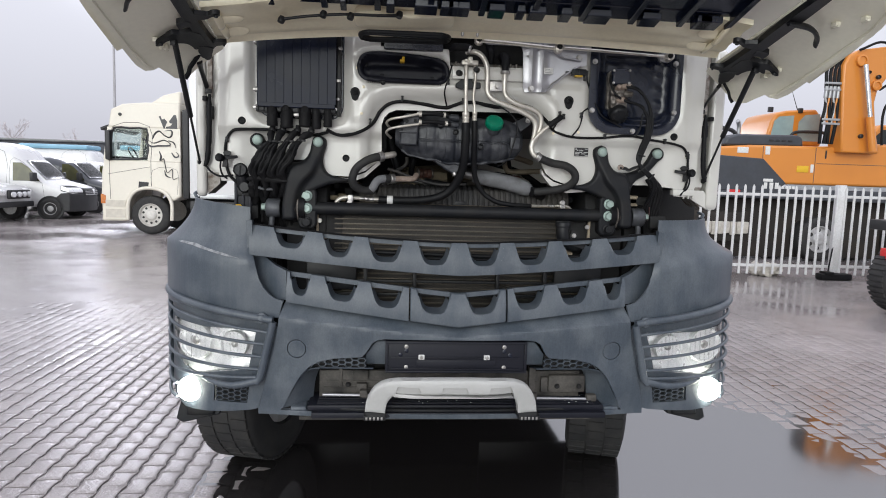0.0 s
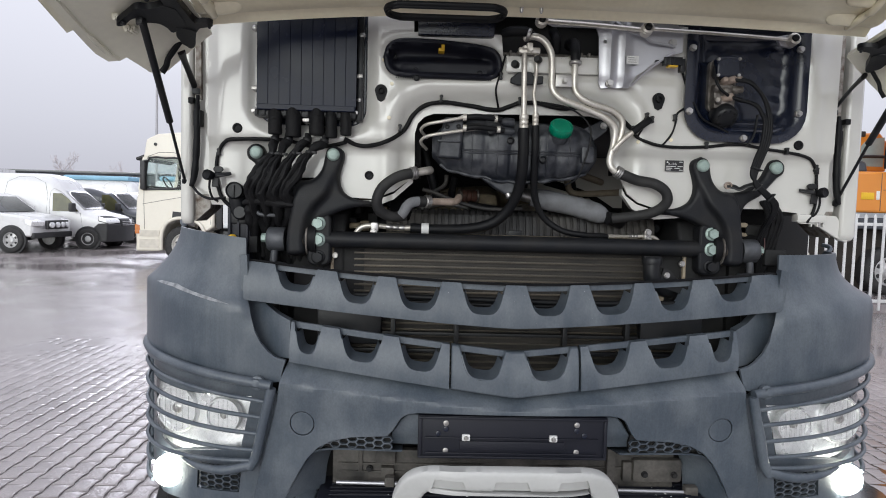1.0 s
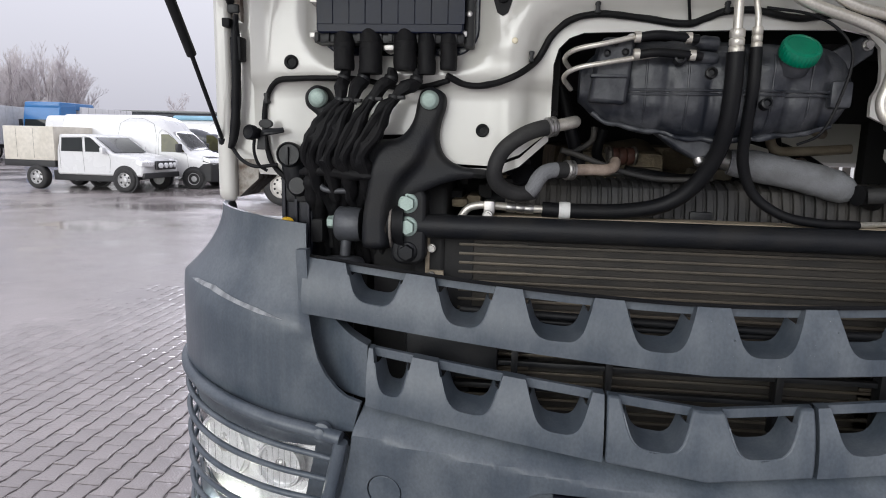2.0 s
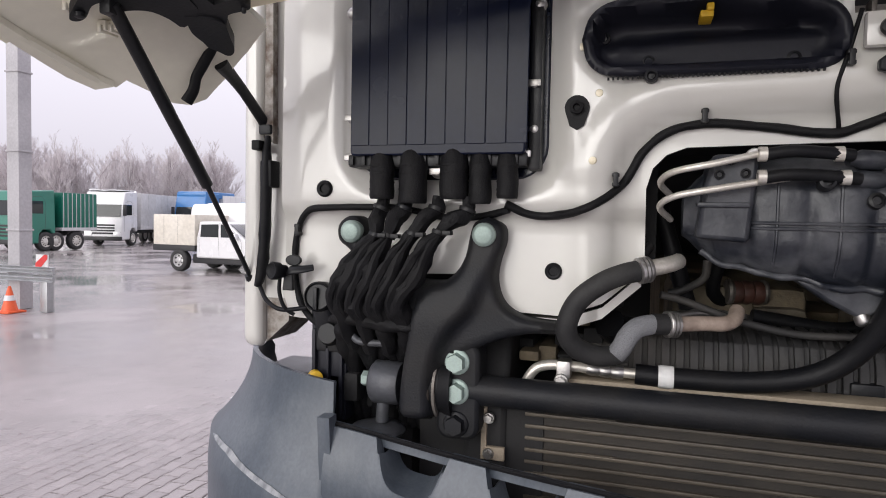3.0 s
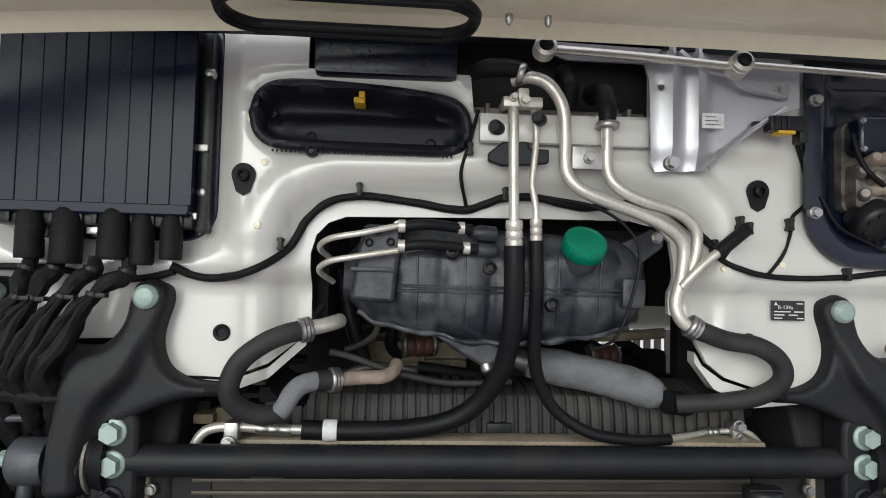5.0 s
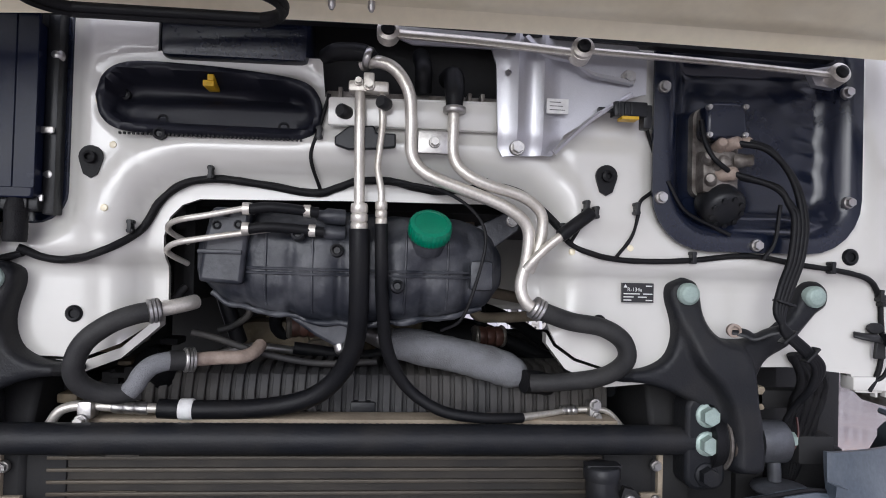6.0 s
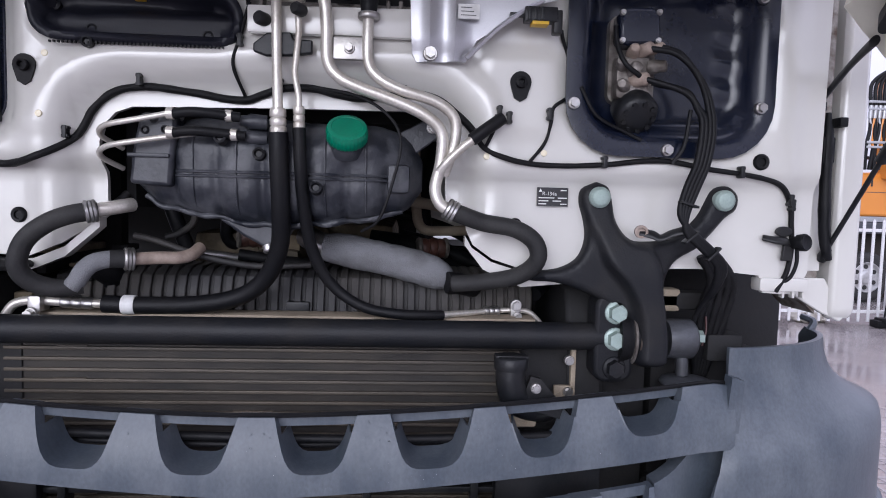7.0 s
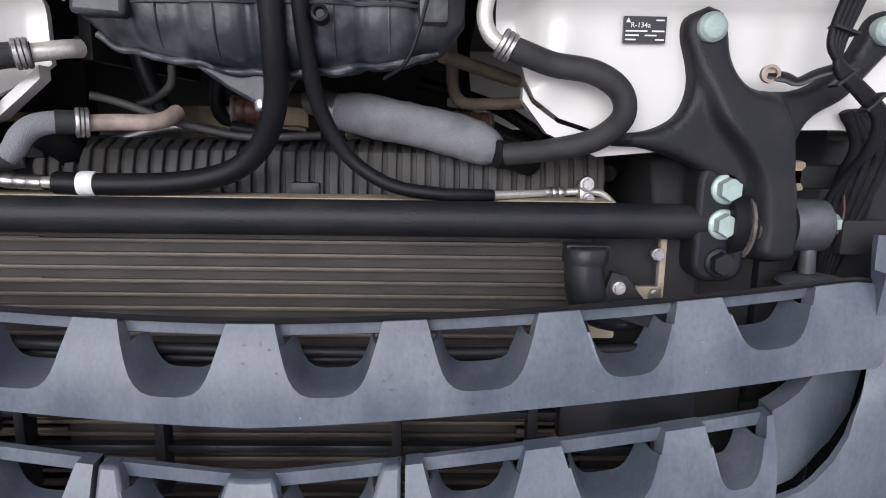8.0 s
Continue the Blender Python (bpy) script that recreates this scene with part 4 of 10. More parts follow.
prism(bm, [(-0.045, 2.2), (-0.045, 2.215), (-0.02, 2.235), (0.025, 2.238), (0.03, 2.225), (0.065, 2.225), (0.065, 2.2), (0.03, 2.195), (-0.02, 2.192)], -0.018, -0.004)
part("pipe_holder", bm, M["black"], truck, "black plastic pipe holder", bevel=0.003)
for q, r in (((-0.03, -0.01, 2.262), 0.013), ((0.042, -0.035, 2.275), 0.012)):
    part("valve_cap", lathe(bmesh.new(), [(r * 0.8, -0.015), (r, -0.01), (r, 0.01), (r * 0.7, 0.015)], q, (-0.5, -1, 0), 14), M["black"], truck)
bm = bmesh.new()
box(bm, (-0.06, -0.005, 2.238), (0.255, 0.015, 2.29), 0.006)
part("wall_ledge", bm, M["cab_white"], front)
p = line("bleed_pipe", [(0.31, -0.02, 1.985), (0.325, -0.028, 2.005), (0.35, -0.03, 2.03), (0.375, -0.03, 2.05), (0.4, -0.025, 2.068)], 0.0085, "alu_pipe", "short pipe with black sleeve")
line("black_sleeve", [(0.37, -0.03, 2.047), (0.4, -0.028, 2.07), (0.43, -0.02, 2.092)], 0.0125, "rubber", parent=p)

# coolant hoses at both sides of the opening
p = line("coolant_hose", [(-0.352, 0.03, 1.892), (-0.39, 0.01, 1.886), (-0.43, -0.005, 1.868), (-0.468, -0.01, 1.835), (-0.484, -0.008, 1.79), (-0.47, 0.005, 1.757), (-0.43, 0.025, 1.74), (-0.39, 0.045, 1.745)], 0.0182, "hose", "bent black coolant hose", n=14)
line("pipe_stub", [(-0.305, 0.075, 1.906), (-0.315, 0.055, 1.903), (-0.335, 0.04, 1.898), (-0.36, 0.03, 1.893)], 0.014, "alu_pipe", parent=p)
sleeve((-0.352, 0.028, 1.894), (-0.372, 0.018, 1.89), 0.0225, "steel", p, "hose_clip")
p = line("coolant_hose", [(-0.405, 0.03, 1.742), (-0.394, 0.033, 1.756), (-0.384, 0.038, 1.775), (-0.368, 0.048, 1.79), (-0.34, 0.062, 1.796), (-0.31, 0.078, 1.795)], [0.017, 0.0175, 0.018, 0.018, 0.0175, 0.017], "foam", "grey-dusted elbow hose", n=16)
line("hose_end", [(-0.345, 0.06, 1.796), (-0.31, 0.078, 1.795)], 0.019, "hose", parent=p)
sleeve((-0.322, 0.072, 1.7955), (-0.304, 0.082, 1.795), 0.0235, "steel", p, "hose_clip")
line("pipe_stub", [(-0.31, 0.08, 1.795), (-0.26, 0.1, 1.797), (-0.225, 0.11, 1.797), (-0.205, 0.13, 1.803), (-0.197, 0.16, 1.815)], 0.0135, "hose_tan", parent=p)
p = line("coolant_hose", [(0.332, -0.012, 1.912), (0.36, -0.01, 1.902), (0.405, 0.0, 1.888), (0.465, 0.0, 1.878), (0.505, 0.0, 1.852), (0.512, 0.005, 1.815), (0.48, 0.03, 1.782), (0.42, 0.06, 1.765), (0.352, 0.09, 1.755)], 0.0178, "hose", "bent black coolant hose", n=14)
sleeve((0.325, -0.012, 1.917), (0.345, -0.012, 1.906), 0.0215, "steel", p, "hose_clip")
p = line("insulated_hose", [(0.07, 0.17, 1.822), (0.12, 0.165, 1.815), (0.2, 0.16, 1.8), (0.26, 0.155, 1.787), (0.3, 0.152, 1.775), (0.328, 0.15, 1.764), (0.345, 0.15, 1.756), (0.352, 0.15, 1.752)], [0.03, 0.037, 0.036, 0.037, 0.037, 0.033, 0.022, 0.006], "foam", "hose wrapped in grey foam insulation", n=16, rough=0.05)
line("hose_end", [(0.08, 0.17, 1.822), (0.05, 0.19, 1.832), (0.02, 0.24, 1.84)], 0.026, "steel", parent=p)
line("hose_end", [(0.34, 0.11, 1.755), (0.37, 0.12, 1.752), (0.4, 0.16, 1.74)], 0.024, "rubber", parent=p)

# ---- reservoir with the green cap ----
TANK_TOP = ((-0.3, 2.02), (-0.27, 2.062), (-0.19, 2.082), (-0.08, 2.09), (0.09, 2.08), (0.2, 2.08), (0.25, 2.058), (0.275, 2.03), (0.28, 1.995))
TANK_LOW = ((-0.3, 1.955), (-0.285, 1.938), (-0.244, 1.902), (-0.145, 1.882), (-0.04, 1.864), (0.05, 1.868), (0.145, 1.88), (0.224, 1.894), (0.265, 1.918), (0.28, 1.96))
TANK_DEEP = ((-0.3, 0.03), (-0.25, 0.066), (-0.2, 0.08), (-0.1, 0.094), (0.05, 0.1), (0.18, 0.092), (0.25, 0.066), (0.28, 0.02))
GROOVES = (-0.205, -0.12, -0.032, 0.055, 0.128, 0.208)


def soft_at(table, x):
    """A value from a table of (x, value), rounded over its corners."""
    return sum(float(np.interp(x + d, [a for a, b in table], [b for a, b in table])) for d in (-0.014, -0.007, 0, 0.007, 0.014)) / 5


def tank_point(x, a):
    """A point of the moulded shell: lobes below the seam, a smoother upper half."""
    top, low, deep = soft_at(TANK_TOP, x), soft_at(TANK_LOW, x), soft_at(TANK_DEEP, x)
    c, q = math.cos(a), math.sin(a)
    c, q = math.copysign(abs(c) ** 0.75, c), math.copysign(abs(q) ** 0.9, q)
    d = min(abs(x - g) for g in GROOVES)
    fold = (0.1 if q < 0.05 else 0.035) * math.exp(-(d / 0.011) ** 2) + (0.012 if q < 0 else 0.004) * math.exp(-((d - 0.018) / 0.004) ** 2)
    ledge = 0.05 * math.exp(-((q - 0.42) / 0.09) ** 2) * sstep(-0.2, -0.16, x) * sstep(0.02, -0.02, x)
    k = 1 - fold + ledge + 0.2 * math.exp(-((x - 0.13) / 0.085) ** 2) * sstep(0.1, 0.55, q) * (c > 0)
    p = Vector((x, 0.095 - deep * k * c, (top + low) / 2 + (top - low) / 2 * (1 - 0.5 * fold) * q))
    return p + Vector((0, -1, 0.4)) * (0.004 * noise.noise(p * 22) + 0.0016 * noise.noise(p * 75))


bm = bmesh.new()
n = 56
rings = [[bm.verts.new(tank_point(-0.3 + 0.58 * i / 130, k * math.tau / n)) for k in range(n)] for i in range(131)]
for a, b in zip(rings, rings[1:]):
    for k in range(n):
        bm.faces.new((a[k], a[(k + 1) % n], b[(k + 1) % n], b[k]))
bm.faces.new(rings[0][::-1])
bm.faces.new(rings[-1])
tank = part("coolant_reservoir", bm, M["tank"], truck, "dusty dark plastic coolant reservoir", smooth=60)
bm = bmesh.new()
prism(bm, [(-0.284, 1.948), (-0.205, 1.942), (-0.2, 2.0), (-0.192, 2.083), (-0.262, 2.083), (-0.274, 2.03)], 0.006, 0.12)
shell = part("tank_box", bm, M["tank"], tank, bevel=0.008)
for x, z in ((-0.252, 2.05), (-0.214, 2.052), (-0.236, 2.072)):
    part("rivet", lathe(bmesh.new(), [(0.008, -0.004), (0.008, 0.003), (0.005, 0.005), (0.004, 0.001)], (x, 0.006, z), (0, -1, 0), 12), M["black"], shell)
part("box_ledge", box(bmesh.new(), (-0.284, -0.001, 1.998), (-0.206, 0.02, 2.006), 0.003), M["tank"], shell)
for z in (1.966, 1.9745):
    bm = bmesh.new()
    tube(bm, [tuple(Vector((x, tank_point(x, 0.0).y - 0.0035, z))) for x in [-0.2 + 0.02 * i for i in range(22)]], 0.0028, 6, sub=3, rough=0.2)
    part("weld_seam", bm, M["tank"], tank)
for x in (-0.165, -0.08, 0.012, 0.09, 0.168):
    bm = bmesh.new()
    tube(bm, [tuple(tank_point(x, a) + Vector((0, -0.001, 0))) for a in (0.75, 0.45, 0.15, -0.15, -0.5, -0.9)], 0.0024, 6)
    part("tank_rib", bm, M["tank"], tank)
bm = bmesh.new()
tube(bm, [tuple(tank_point(x, -1.15) + Vector((0, -0.004, -0.004))) for x in [-0.27 + 0.03 * i for i in range(18)]], 0.0055, 8, sub=5, rough=0.6)
part("moulding_flange", bm, M["tank"], tank, "worn ragged flange of the moulding")
part("tank_boss", box(bmesh.new(), (0.21, 0.004, 1.942), (0.254, 0.05, 1.998), 0.009), M["tank"], tank)
for q in ((-0.036, 0.012, 2.007), (-0.105, -0.002, 2.035), (0.075, -0.006, 1.945)):
    part("tank_plug", lathe(bmesh.new(), [(0.012, 0), (0.012, 0.02), (0.008, 0.022), (0.006, 0.016)], q, (0, -1, 0.2), 14), M["black"], tank)
for z in (2.045, 2.076):
    part("hose_socket", lathe(bmesh.new(), [(0.015, -0.02), (0.015, 0.012), (0.011, 0.018), (0.01, 0.03)], (-0.045, 0.012, z - 0.004), (-1, -0.25, 0.05), 14), M["tank"], tank)
foot = part("tank_foot", prism(bmesh.new(), [(-0.13, 1.885), (0.02, 1.868), (0.0, 1.838), (-0.035, 1.826), (-0.08, 1.85)], 0.05, 0.1), M["tank"], tank, bevel=0.006)
part("drain_neck", lathe(bmesh.new(), [(0.012, 0.0), (0.012, 0.012), (0.008, 0.016)], (-0.03, 0.06, 1.83), (0.3, -0.4, -1), 14), M["steel"], foot)
prismbm = bmesh.new()
prism(prismbm, [(0.2, 2.05), (0.285, 2.095), (0.315, 2.09), (0.312, 2.06), (0.26, 2.02), (0.22, 2.0)], 0.065, 0.08)
part("tank_bracket", prismbm, M["tank"], tank, bevel=0.003)
for q in ((0.298, 0.066, 2.078), (-0.199, 0.03, 2.082)):
    part("bolt", hex_bolt(bmesh.new(), q, r=0.0095, h=0.01), M["steel"], tank)
bm = bmesh.new()
ax = Vector((0.06, -0.71, 0.7))
base = Vector((0.131, -0.004, 2.044))
lathe(bm, [(0.037, 0.0), (0.0395, 0.003), (0.0395, 0.022), (0.037, 0.028), (0.03, 0.03), (0.029, 0.0285), (0.002, 0.0285)], base, ax, 128)
for v in bm.verts:
    d = v.co - base
    out = d - ax.normalized() * d.dot(ax.normalized())
    if out.length > 0.0365:
        side = Vector((1, 0, 0))
        turn = math.atan2(out.dot(ax.normalized().cross(side)), out.dot(side))
        v.co += out * 0.012 * math.copysign(1, math.cos(32 * turn))
part("filler_cap", bm, M["green"], tank, "green ribbed screw cap")
part("filler_neck", lathe(bmesh.new(), [(0.034, -0.028), (0.034, 0.004)], base, ax, 24), M["tank"], tank)
for z0, z1 in ((2.058, 2.085), (2.018, 2.05)):
    bm = bmesh.new()
    tube(bm, [(-0.18 if z0 > 2.03 else -0.12, -0.01, z1), (-0.26, -0.02, z0 + 0.008), (-0.32, -0.01, z0 - 0.004), (-0.34, 0.02, z0 - 0.02), (-0.32, 0.07, z0 - 0.04)], 0.0055, 8)
    part("bleed_pipe", bm, M["alu_pipe"], tank, "thin metal bleed pipe")
    bm = bmesh.new()
    x1 = -0.07 if z0 > 2.03 else -0.06
    tube(bm, [(-0.2, -0.02, z1 - 0.008), (-0.15, -0.024, z1 - 0.002), (x1, -0.01, z1 - 0.008)], 0.0095, 8)
    bleed = part("bleed_hose", bm, M["rubber"], tank)
    for x in (-0.195, x1 - 0.02):
        part("hose_clip", lathe(bmesh.new(), [(0.0115, -0.006), (0.0115, 0.006)], (x, -0.021 if x < -0.1 else -0.012, z1 - 0.006), (1, 0, 0), 14), M["alu_pipe"], bleed)
line("sensor_wire", [(0.06, -0.01, 2.14), (0.15, -0.012, 2.125), (0.21, -0.012, 2.09), (0.235, -0.014, 2.04), (0.22, -0.014, 1.96), (0.195, -0.005, 1.89), (0.16, 0.02, 1.865)], 0.003, "rubber", "thin black wire over the reservoir", n=6)

# ---- wiring along the cab front ----
def loom_line(pts, r, name="wiring_loom"):
    q = [(x, wall_y(x, z) - r, z) for x, z in pts]
    return line(name, q, r, "sleeve", "black taped wiring loom", n=8, rough=0.15)


loom_line([(-0.975, 1.752), (-1.0, 1.768), (-1.022, 1.795), (-1.036, 1.84), (-1.04, 1.9), (-1.03, 1.95), (-1.0, 1.984), (-0.95, 1.99), (-0.88, 1.992), (-0.8, 1.99), (-0.72, 1.975), (-0.65, 1.978), (-0.595, 1.99)], 0.0065)
loom_line([(-0.6, 2.0), (-0.56, 1.983), (-0.517, 1.981), (-0.46, 1.994), (-0.403, 2.035), (-0.37, 2.09), (-0.33, 2.125), (-0.268, 2.138), (-0.178, 2.13), (-0.086, 2.118), (-0.04, 2.13), (-0.005, 2.143), (0.057, 2.145), (0.14, 2.13), (0.2, 2.135), (0.26, 2.142), (0.31, 2.13), (0.36, 2.09), (0.385, 2.06)], 0.0075)
loom_line([(0.385, 2.055), (0.4, 2.035), (0.43, 2.02), (0.49, 2.008), (0.57, 2.006), (0.65, 2.011), (0.72, 2.02), (0.78, 2.02), (0.85, 2.008), (0.92, 2.0), (0.98, 1.99), (1.02, 1.975), (1.045, 1.94), (1.05, 1.9), (1.055, 1.85), (1.045, 1.8), (1.02, 1.76)], 0.0055)
loom_line([(0.4, 2.035), (0.415, 2.07), (0.42, 2.1)], 0.0035, "sensor_wire")
loom_line([(0.49, 2.01), (0.52, 2.05), (0.53, 2.09), (0.535, 2.12), (0.57, 2.15), (0.57, 2.2), (0.55, 2.25), (0.545, 2.27)], 0.0035, "sensor_wire")
loom_line([(-0.075, 2.125), (-0.09, 2.18), (-0.078, 2.23), (-0.06, 2.3)], 0.0035, "sensor_wire")
for x, z in ((-0.412, 2.044), (-0.274, 2.149), (-0.004, 2.15), (0.24, 2.145), (-1.03, 1.945), (-0.075, 2.225), (0.425, 2.105), (0.445, 2.095), (0.385, 2.062), (0.525, 2.105), (0.64, 2.015), (0.92, 2.003), (1.04, 1.95), (1.045, 1.94)):
    bm = bmesh.new()
    y = wall_y(x, z)
    box(bm, (x - 0.006, y - 0.016, z - 0.011), (x + 0.006, y, z - 0.005), 0.0015)
    box(bm, (x - 0.006, y - 0.016, z + 0.005), (x + 0.006, y, z + 0.011), 0.0015)
    box(bm, (x - 0.004, y - 0.018, z - 0.012), (x + 0.004, y, z + 0.012), 0.0015)
    part("cable_clip", bm, M["black"], front, "small black cable clip")
for s, x0 in ((-1, -1.03), (1, 1.035)):
    y = 0.022
    bm = bmesh.new()
    tube(bm, [(x0 - s * 0.05, y, 1.872), (x0 - s * 0.03, y - 0.008, 1.868), (x0 - s * 0.01, y - 0.01, 1.866), (x0, y - 0.006, 1.864)], [0.008, 0.0095, 0.011, 0.012], 12, flat=0.5)
    prism(bm, ring_shape(x0 - s * 0.008, 1.885, 0.017, 16, 0.011), y - 0.008, y)
    switch = part("bonnet_switch", bm, M["black"], truck, "black round switch on a small bracket", bevel=0.002)
    part("knob", lathe(bmesh.new(), [(0.013, 0), (0.013, 0.014), (0.017, 0.016), (0.018, 0.03), (0.015, 0.034), (0.012, 0.031), (0.002, 0.031)], (x0 + s * 0.012, y - 0.004, 1.862), (s * 0.35, -1, 0.1), 22), M["rubber"], switch)
    part("bracket_leg", prism(bmesh.new(), [(x0 - 0.013, 1.825), (x0 + 0.011, 1.825), (x0 + 0.009, 1.862), (x0 - 0.009, 1.862)], y - 0.012, y - 0.004), M["black"], switch, bevel=0.002)
    part("wire", tube(bmesh.new(), [(x0 + s * 0.018, y - 0.012, 1.85), (x0 + s * 0.02, y - 0.01, 1.82), (x0 + s * 0.012, y - 0.004, 1.79), (x0 - s * 0.005, y + 0.005, 1.775)], 0.004, 8), M["rubber"], switch)
bm = bmesh.new()
lathe(bm, [(0.03, 0.0), (0.03, 0.03), (0.026, 0.035), (0.024, 0.03), (0.003, 0.03)], (-0.972, 0.05, 1.812), (0.1, -1, 0.1), 24)
lathe(bm, [(0.026, -0.01), (0.03, 0.0), (0.03, 0.06), (0.026, 0.075)], (-0.968, 0.055, 1.79), (0.05, 0.35, -1), 24)
box(bm, (-0.99, 0.05, 1.70), (-0.935, 0.09, 1.75), 0.008)
box(bm, (-0.976, 0.012, 1.79), (-0.968, 0.02, 1.833), 0.001)
part("cable_socket", bm, M["black"], truck, "round black cable socket")
p = line("latch_cable", [(-1.125, 0.055, 1.83), (-1.09, 0.03, 1.8), (-1.05, 0.02, 1.785), (-1.0, 0.03, 1.79)], 0.0045, "rubber", "black cable with ball end")
stub = line("stay_strap", [(0.712, -0.012, 1.878), (0.735, -0.02, 1.874), (0.75, -0.026, 1.868), (0.77, -0.034, 1.878), (0.795, -0.042, 1.886)], [0.011, 0.011, 0.0095, 0.0105, 0.011], "black", "small bent black stay with a round eye", n=12, flat=0.45)
part("eye", lathe(bmesh.new(), [(0.013, -0.006), (0.013, 0.005), (0.0085, 0.006), (0.008, 0.001), (0.001, 0.001)], (0.714, -0.016, 1.879), (-0.2, -1, 0), 18), M["hose_tan"], stub)

# ---- cab bearing: torsion bar, clamps, brackets ----
bm = bmesh.new()
rod(bm, (-0.66, 0.042, 1.656), (0.66, 0.042, 1.656), 0.0285, n=28)
part("torsion_bar", bm, M["cast"], truck, "thick black torsion bar across the truck")
for s in (-1, 1):
    bm = bmesh.new()
    Y = lambda pts: [(s * x, z) for x, z in pts]
    ring = lambda pts, k=3: [(q.x, q.y) for q in smooth_path([(a, b, 0) for a, b in pts + pts[:1]], k)][:-1]
    strap = ring([(0.632, 1.976), (0.606, 1.962), (0.602, 1.935), (0.615, 1.9), (0.632, 1.86), (0.652, 1.81), (0.69, 1.765), (0.714, 1.72), (0.724, 1.66), (0.722, 1.615), (0.738, 1.6), (0.776, 1.6), (0.79, 1.614), (0.788, 1.68), (0.778, 1.745), (0.77, 1.8), (0.755, 1.84), (0.73, 1.857), (0.71, 1.86), (0.688, 1.876), (0.671, 1.905), (0.664, 1.94), (0.655, 1.966)])
    plate = ring([(0.632, 1.976), (0.606, 1.962), (0.602, 1.935), (0.612, 1.9), (0.617, 1.87), (0.613, 1.842), (0.6, 1.818), (0.575, 1.802), (0.545, 1.794), (0.5, 1.79), (0.5, 1.774), (0.55, 1.771), (0.6, 1.758), (0.65, 1.736), (0.69, 1.713), (0.713, 1.69), (0.724, 1.65), (0.722, 1.615), (0.738, 1.6), (0.776, 1.6), (0.79, 1.614), (0.788, 1.68), (0.779, 1.745), (0.785, 1.79), (0.805, 1.822),
                  (0.845, 1.846), (0.87, 1.872), (0.902, 1.91), (0.924, 1.928), (0.926, 1.956), (0.905, 1.974), (0.882, 1.97), (0.868, 1.945), (0.85, 1.91), (0.815, 1.876), (0.775, 1.859), (0.715, 1.858), (0.688, 1.875), (0.671, 1.905), (0.664, 1.94), (0.655, 1.966)])

    def plate_y(u, v):
        q = np.array([[abs(u), v]])
        g = gap_to(strap, abs(u), v)
        proud = sstep(-0.006, 0.014, g if inside(strap, q)[0] else -g)
        return 0.012 - 0.03 * proud * sstep(1.94, 1.78, v) + 0.009 * (1 - sstep(0.0, 0.008, gap_to(plate, abs(u), v)))

    sheet(Y(plate), [], lambda u, v: (u, plate_y(u, v), v), 0.045, 0.008, bm=bm)
    bracket = part("cab_bracket", bm, M["cast"], truck, "black cast forked cab bearing bracket", smooth=75)
    for x, z in ((0.635, 1.945), (0.893, 1.945)):
        bm = bmesh.new()
        lathe(bm, [(0.0215, -0.01), (0.0215, 0.005), (0.02, 0.0075), (0.0185, 0.008), (0.0175, 0.0105), (0.014, 0.012), (0.002, 0.0125)], (s * x, 0.010, z), (0, -1, 0), 22)
        part("bolt", bm, M["zinc"], bracket, "pale green zinc plated bolt")
    bm = bmesh.new()
    prism(bm, [(s * x, z) for x, z in rounded(0.64, 1.565, 0.722, 1.748, 0.026)], 0.016, 0.08)
    clamp = part("bar_clamp", bm, M["cast"], truck, "black clamp block with three large bolts", bevel=0.008)
    for z, ma in ((1.711, "zinc"), (1.656, "zinc"), (1.596, "cast")):
        part("bolt", hex_bolt(bmesh.new(), (s * 0.682, 0.016, z), r=0.0185, h=0.017), M[ma], clamp, "large pale green flange bolt" if ma == "zinc" else "dark flange bolt")
    bm = bmesh.new()
    rod(bm, (s * 0.7, 0.05, 1.658), (s * 0.735, 0.05, 1.658), 0.055, n=28)
    rod(bm, (s * 0.69, 0.05, 1.658), (s * 0.73, 0.05, 1.658), 0.062, 0.05, n=28)
    part("rubber_bush", bm, M["rubber"], bracket)
    part("worn_sleeve", lathe(bmesh.new(), [(0.052, 0.0), (0.0555, 0.003), (0.0555, 0.052), (0.052, 0.055)], (s * 0.729, 0.047, 1.652), (s, 0, 0), 30), M["worn_sleeve"], bracket, "brown worn bearing sleeve")
    part("lock_ring", lathe(bmesh.new(), [(0.045, 0.0), (0.06, 0.002), (0.06, 0.007), (0.045, 0.01)], (s * 0.716, 0.05, 1.656), (s, 0, 0), 30), M["dirty_alu"], bracket)
    bm = bmesh.new()
    lathe(bm, [(0.04, 0.0), (0.042, 0.01), (0.042, 0.055), (0.034, 0.062), (0.02, 0.064)], (s * 0.8, 0.05, 1.652), (s, 0, 0), 26)
    rod(bm, (s * 0.835, 0.045, 1.64), (s * 0.84, 0.045, 1.575), 0.013)
    lathe(bm, [(0.05, 0.0), (0.055, 0.006), (0.05, 0.014), (0.03, 0.018)], (s * 0.845, 0.035, 1.555), (0, 0, 1), 24)
    part("damper_eye", bm, M["grey_cap"], bracket, "grey metal end cap and damper eye")
    part("bolt", hex_bolt(bmesh.new(), (s * 0.864, 0.05, 1.655), (s, 0, 0), r=0.016, h=0.016), M["zinc"], bracket)
    bm = bmesh.new()
    rod(bm, (s * 0.845, 0.035, 1.555), (s * 0.85, 0.05, 1.2), 0.03, n=18)
    part("cab_damper", bm, M["black"], truck, "black cab damper")
    bm = bmesh.new()
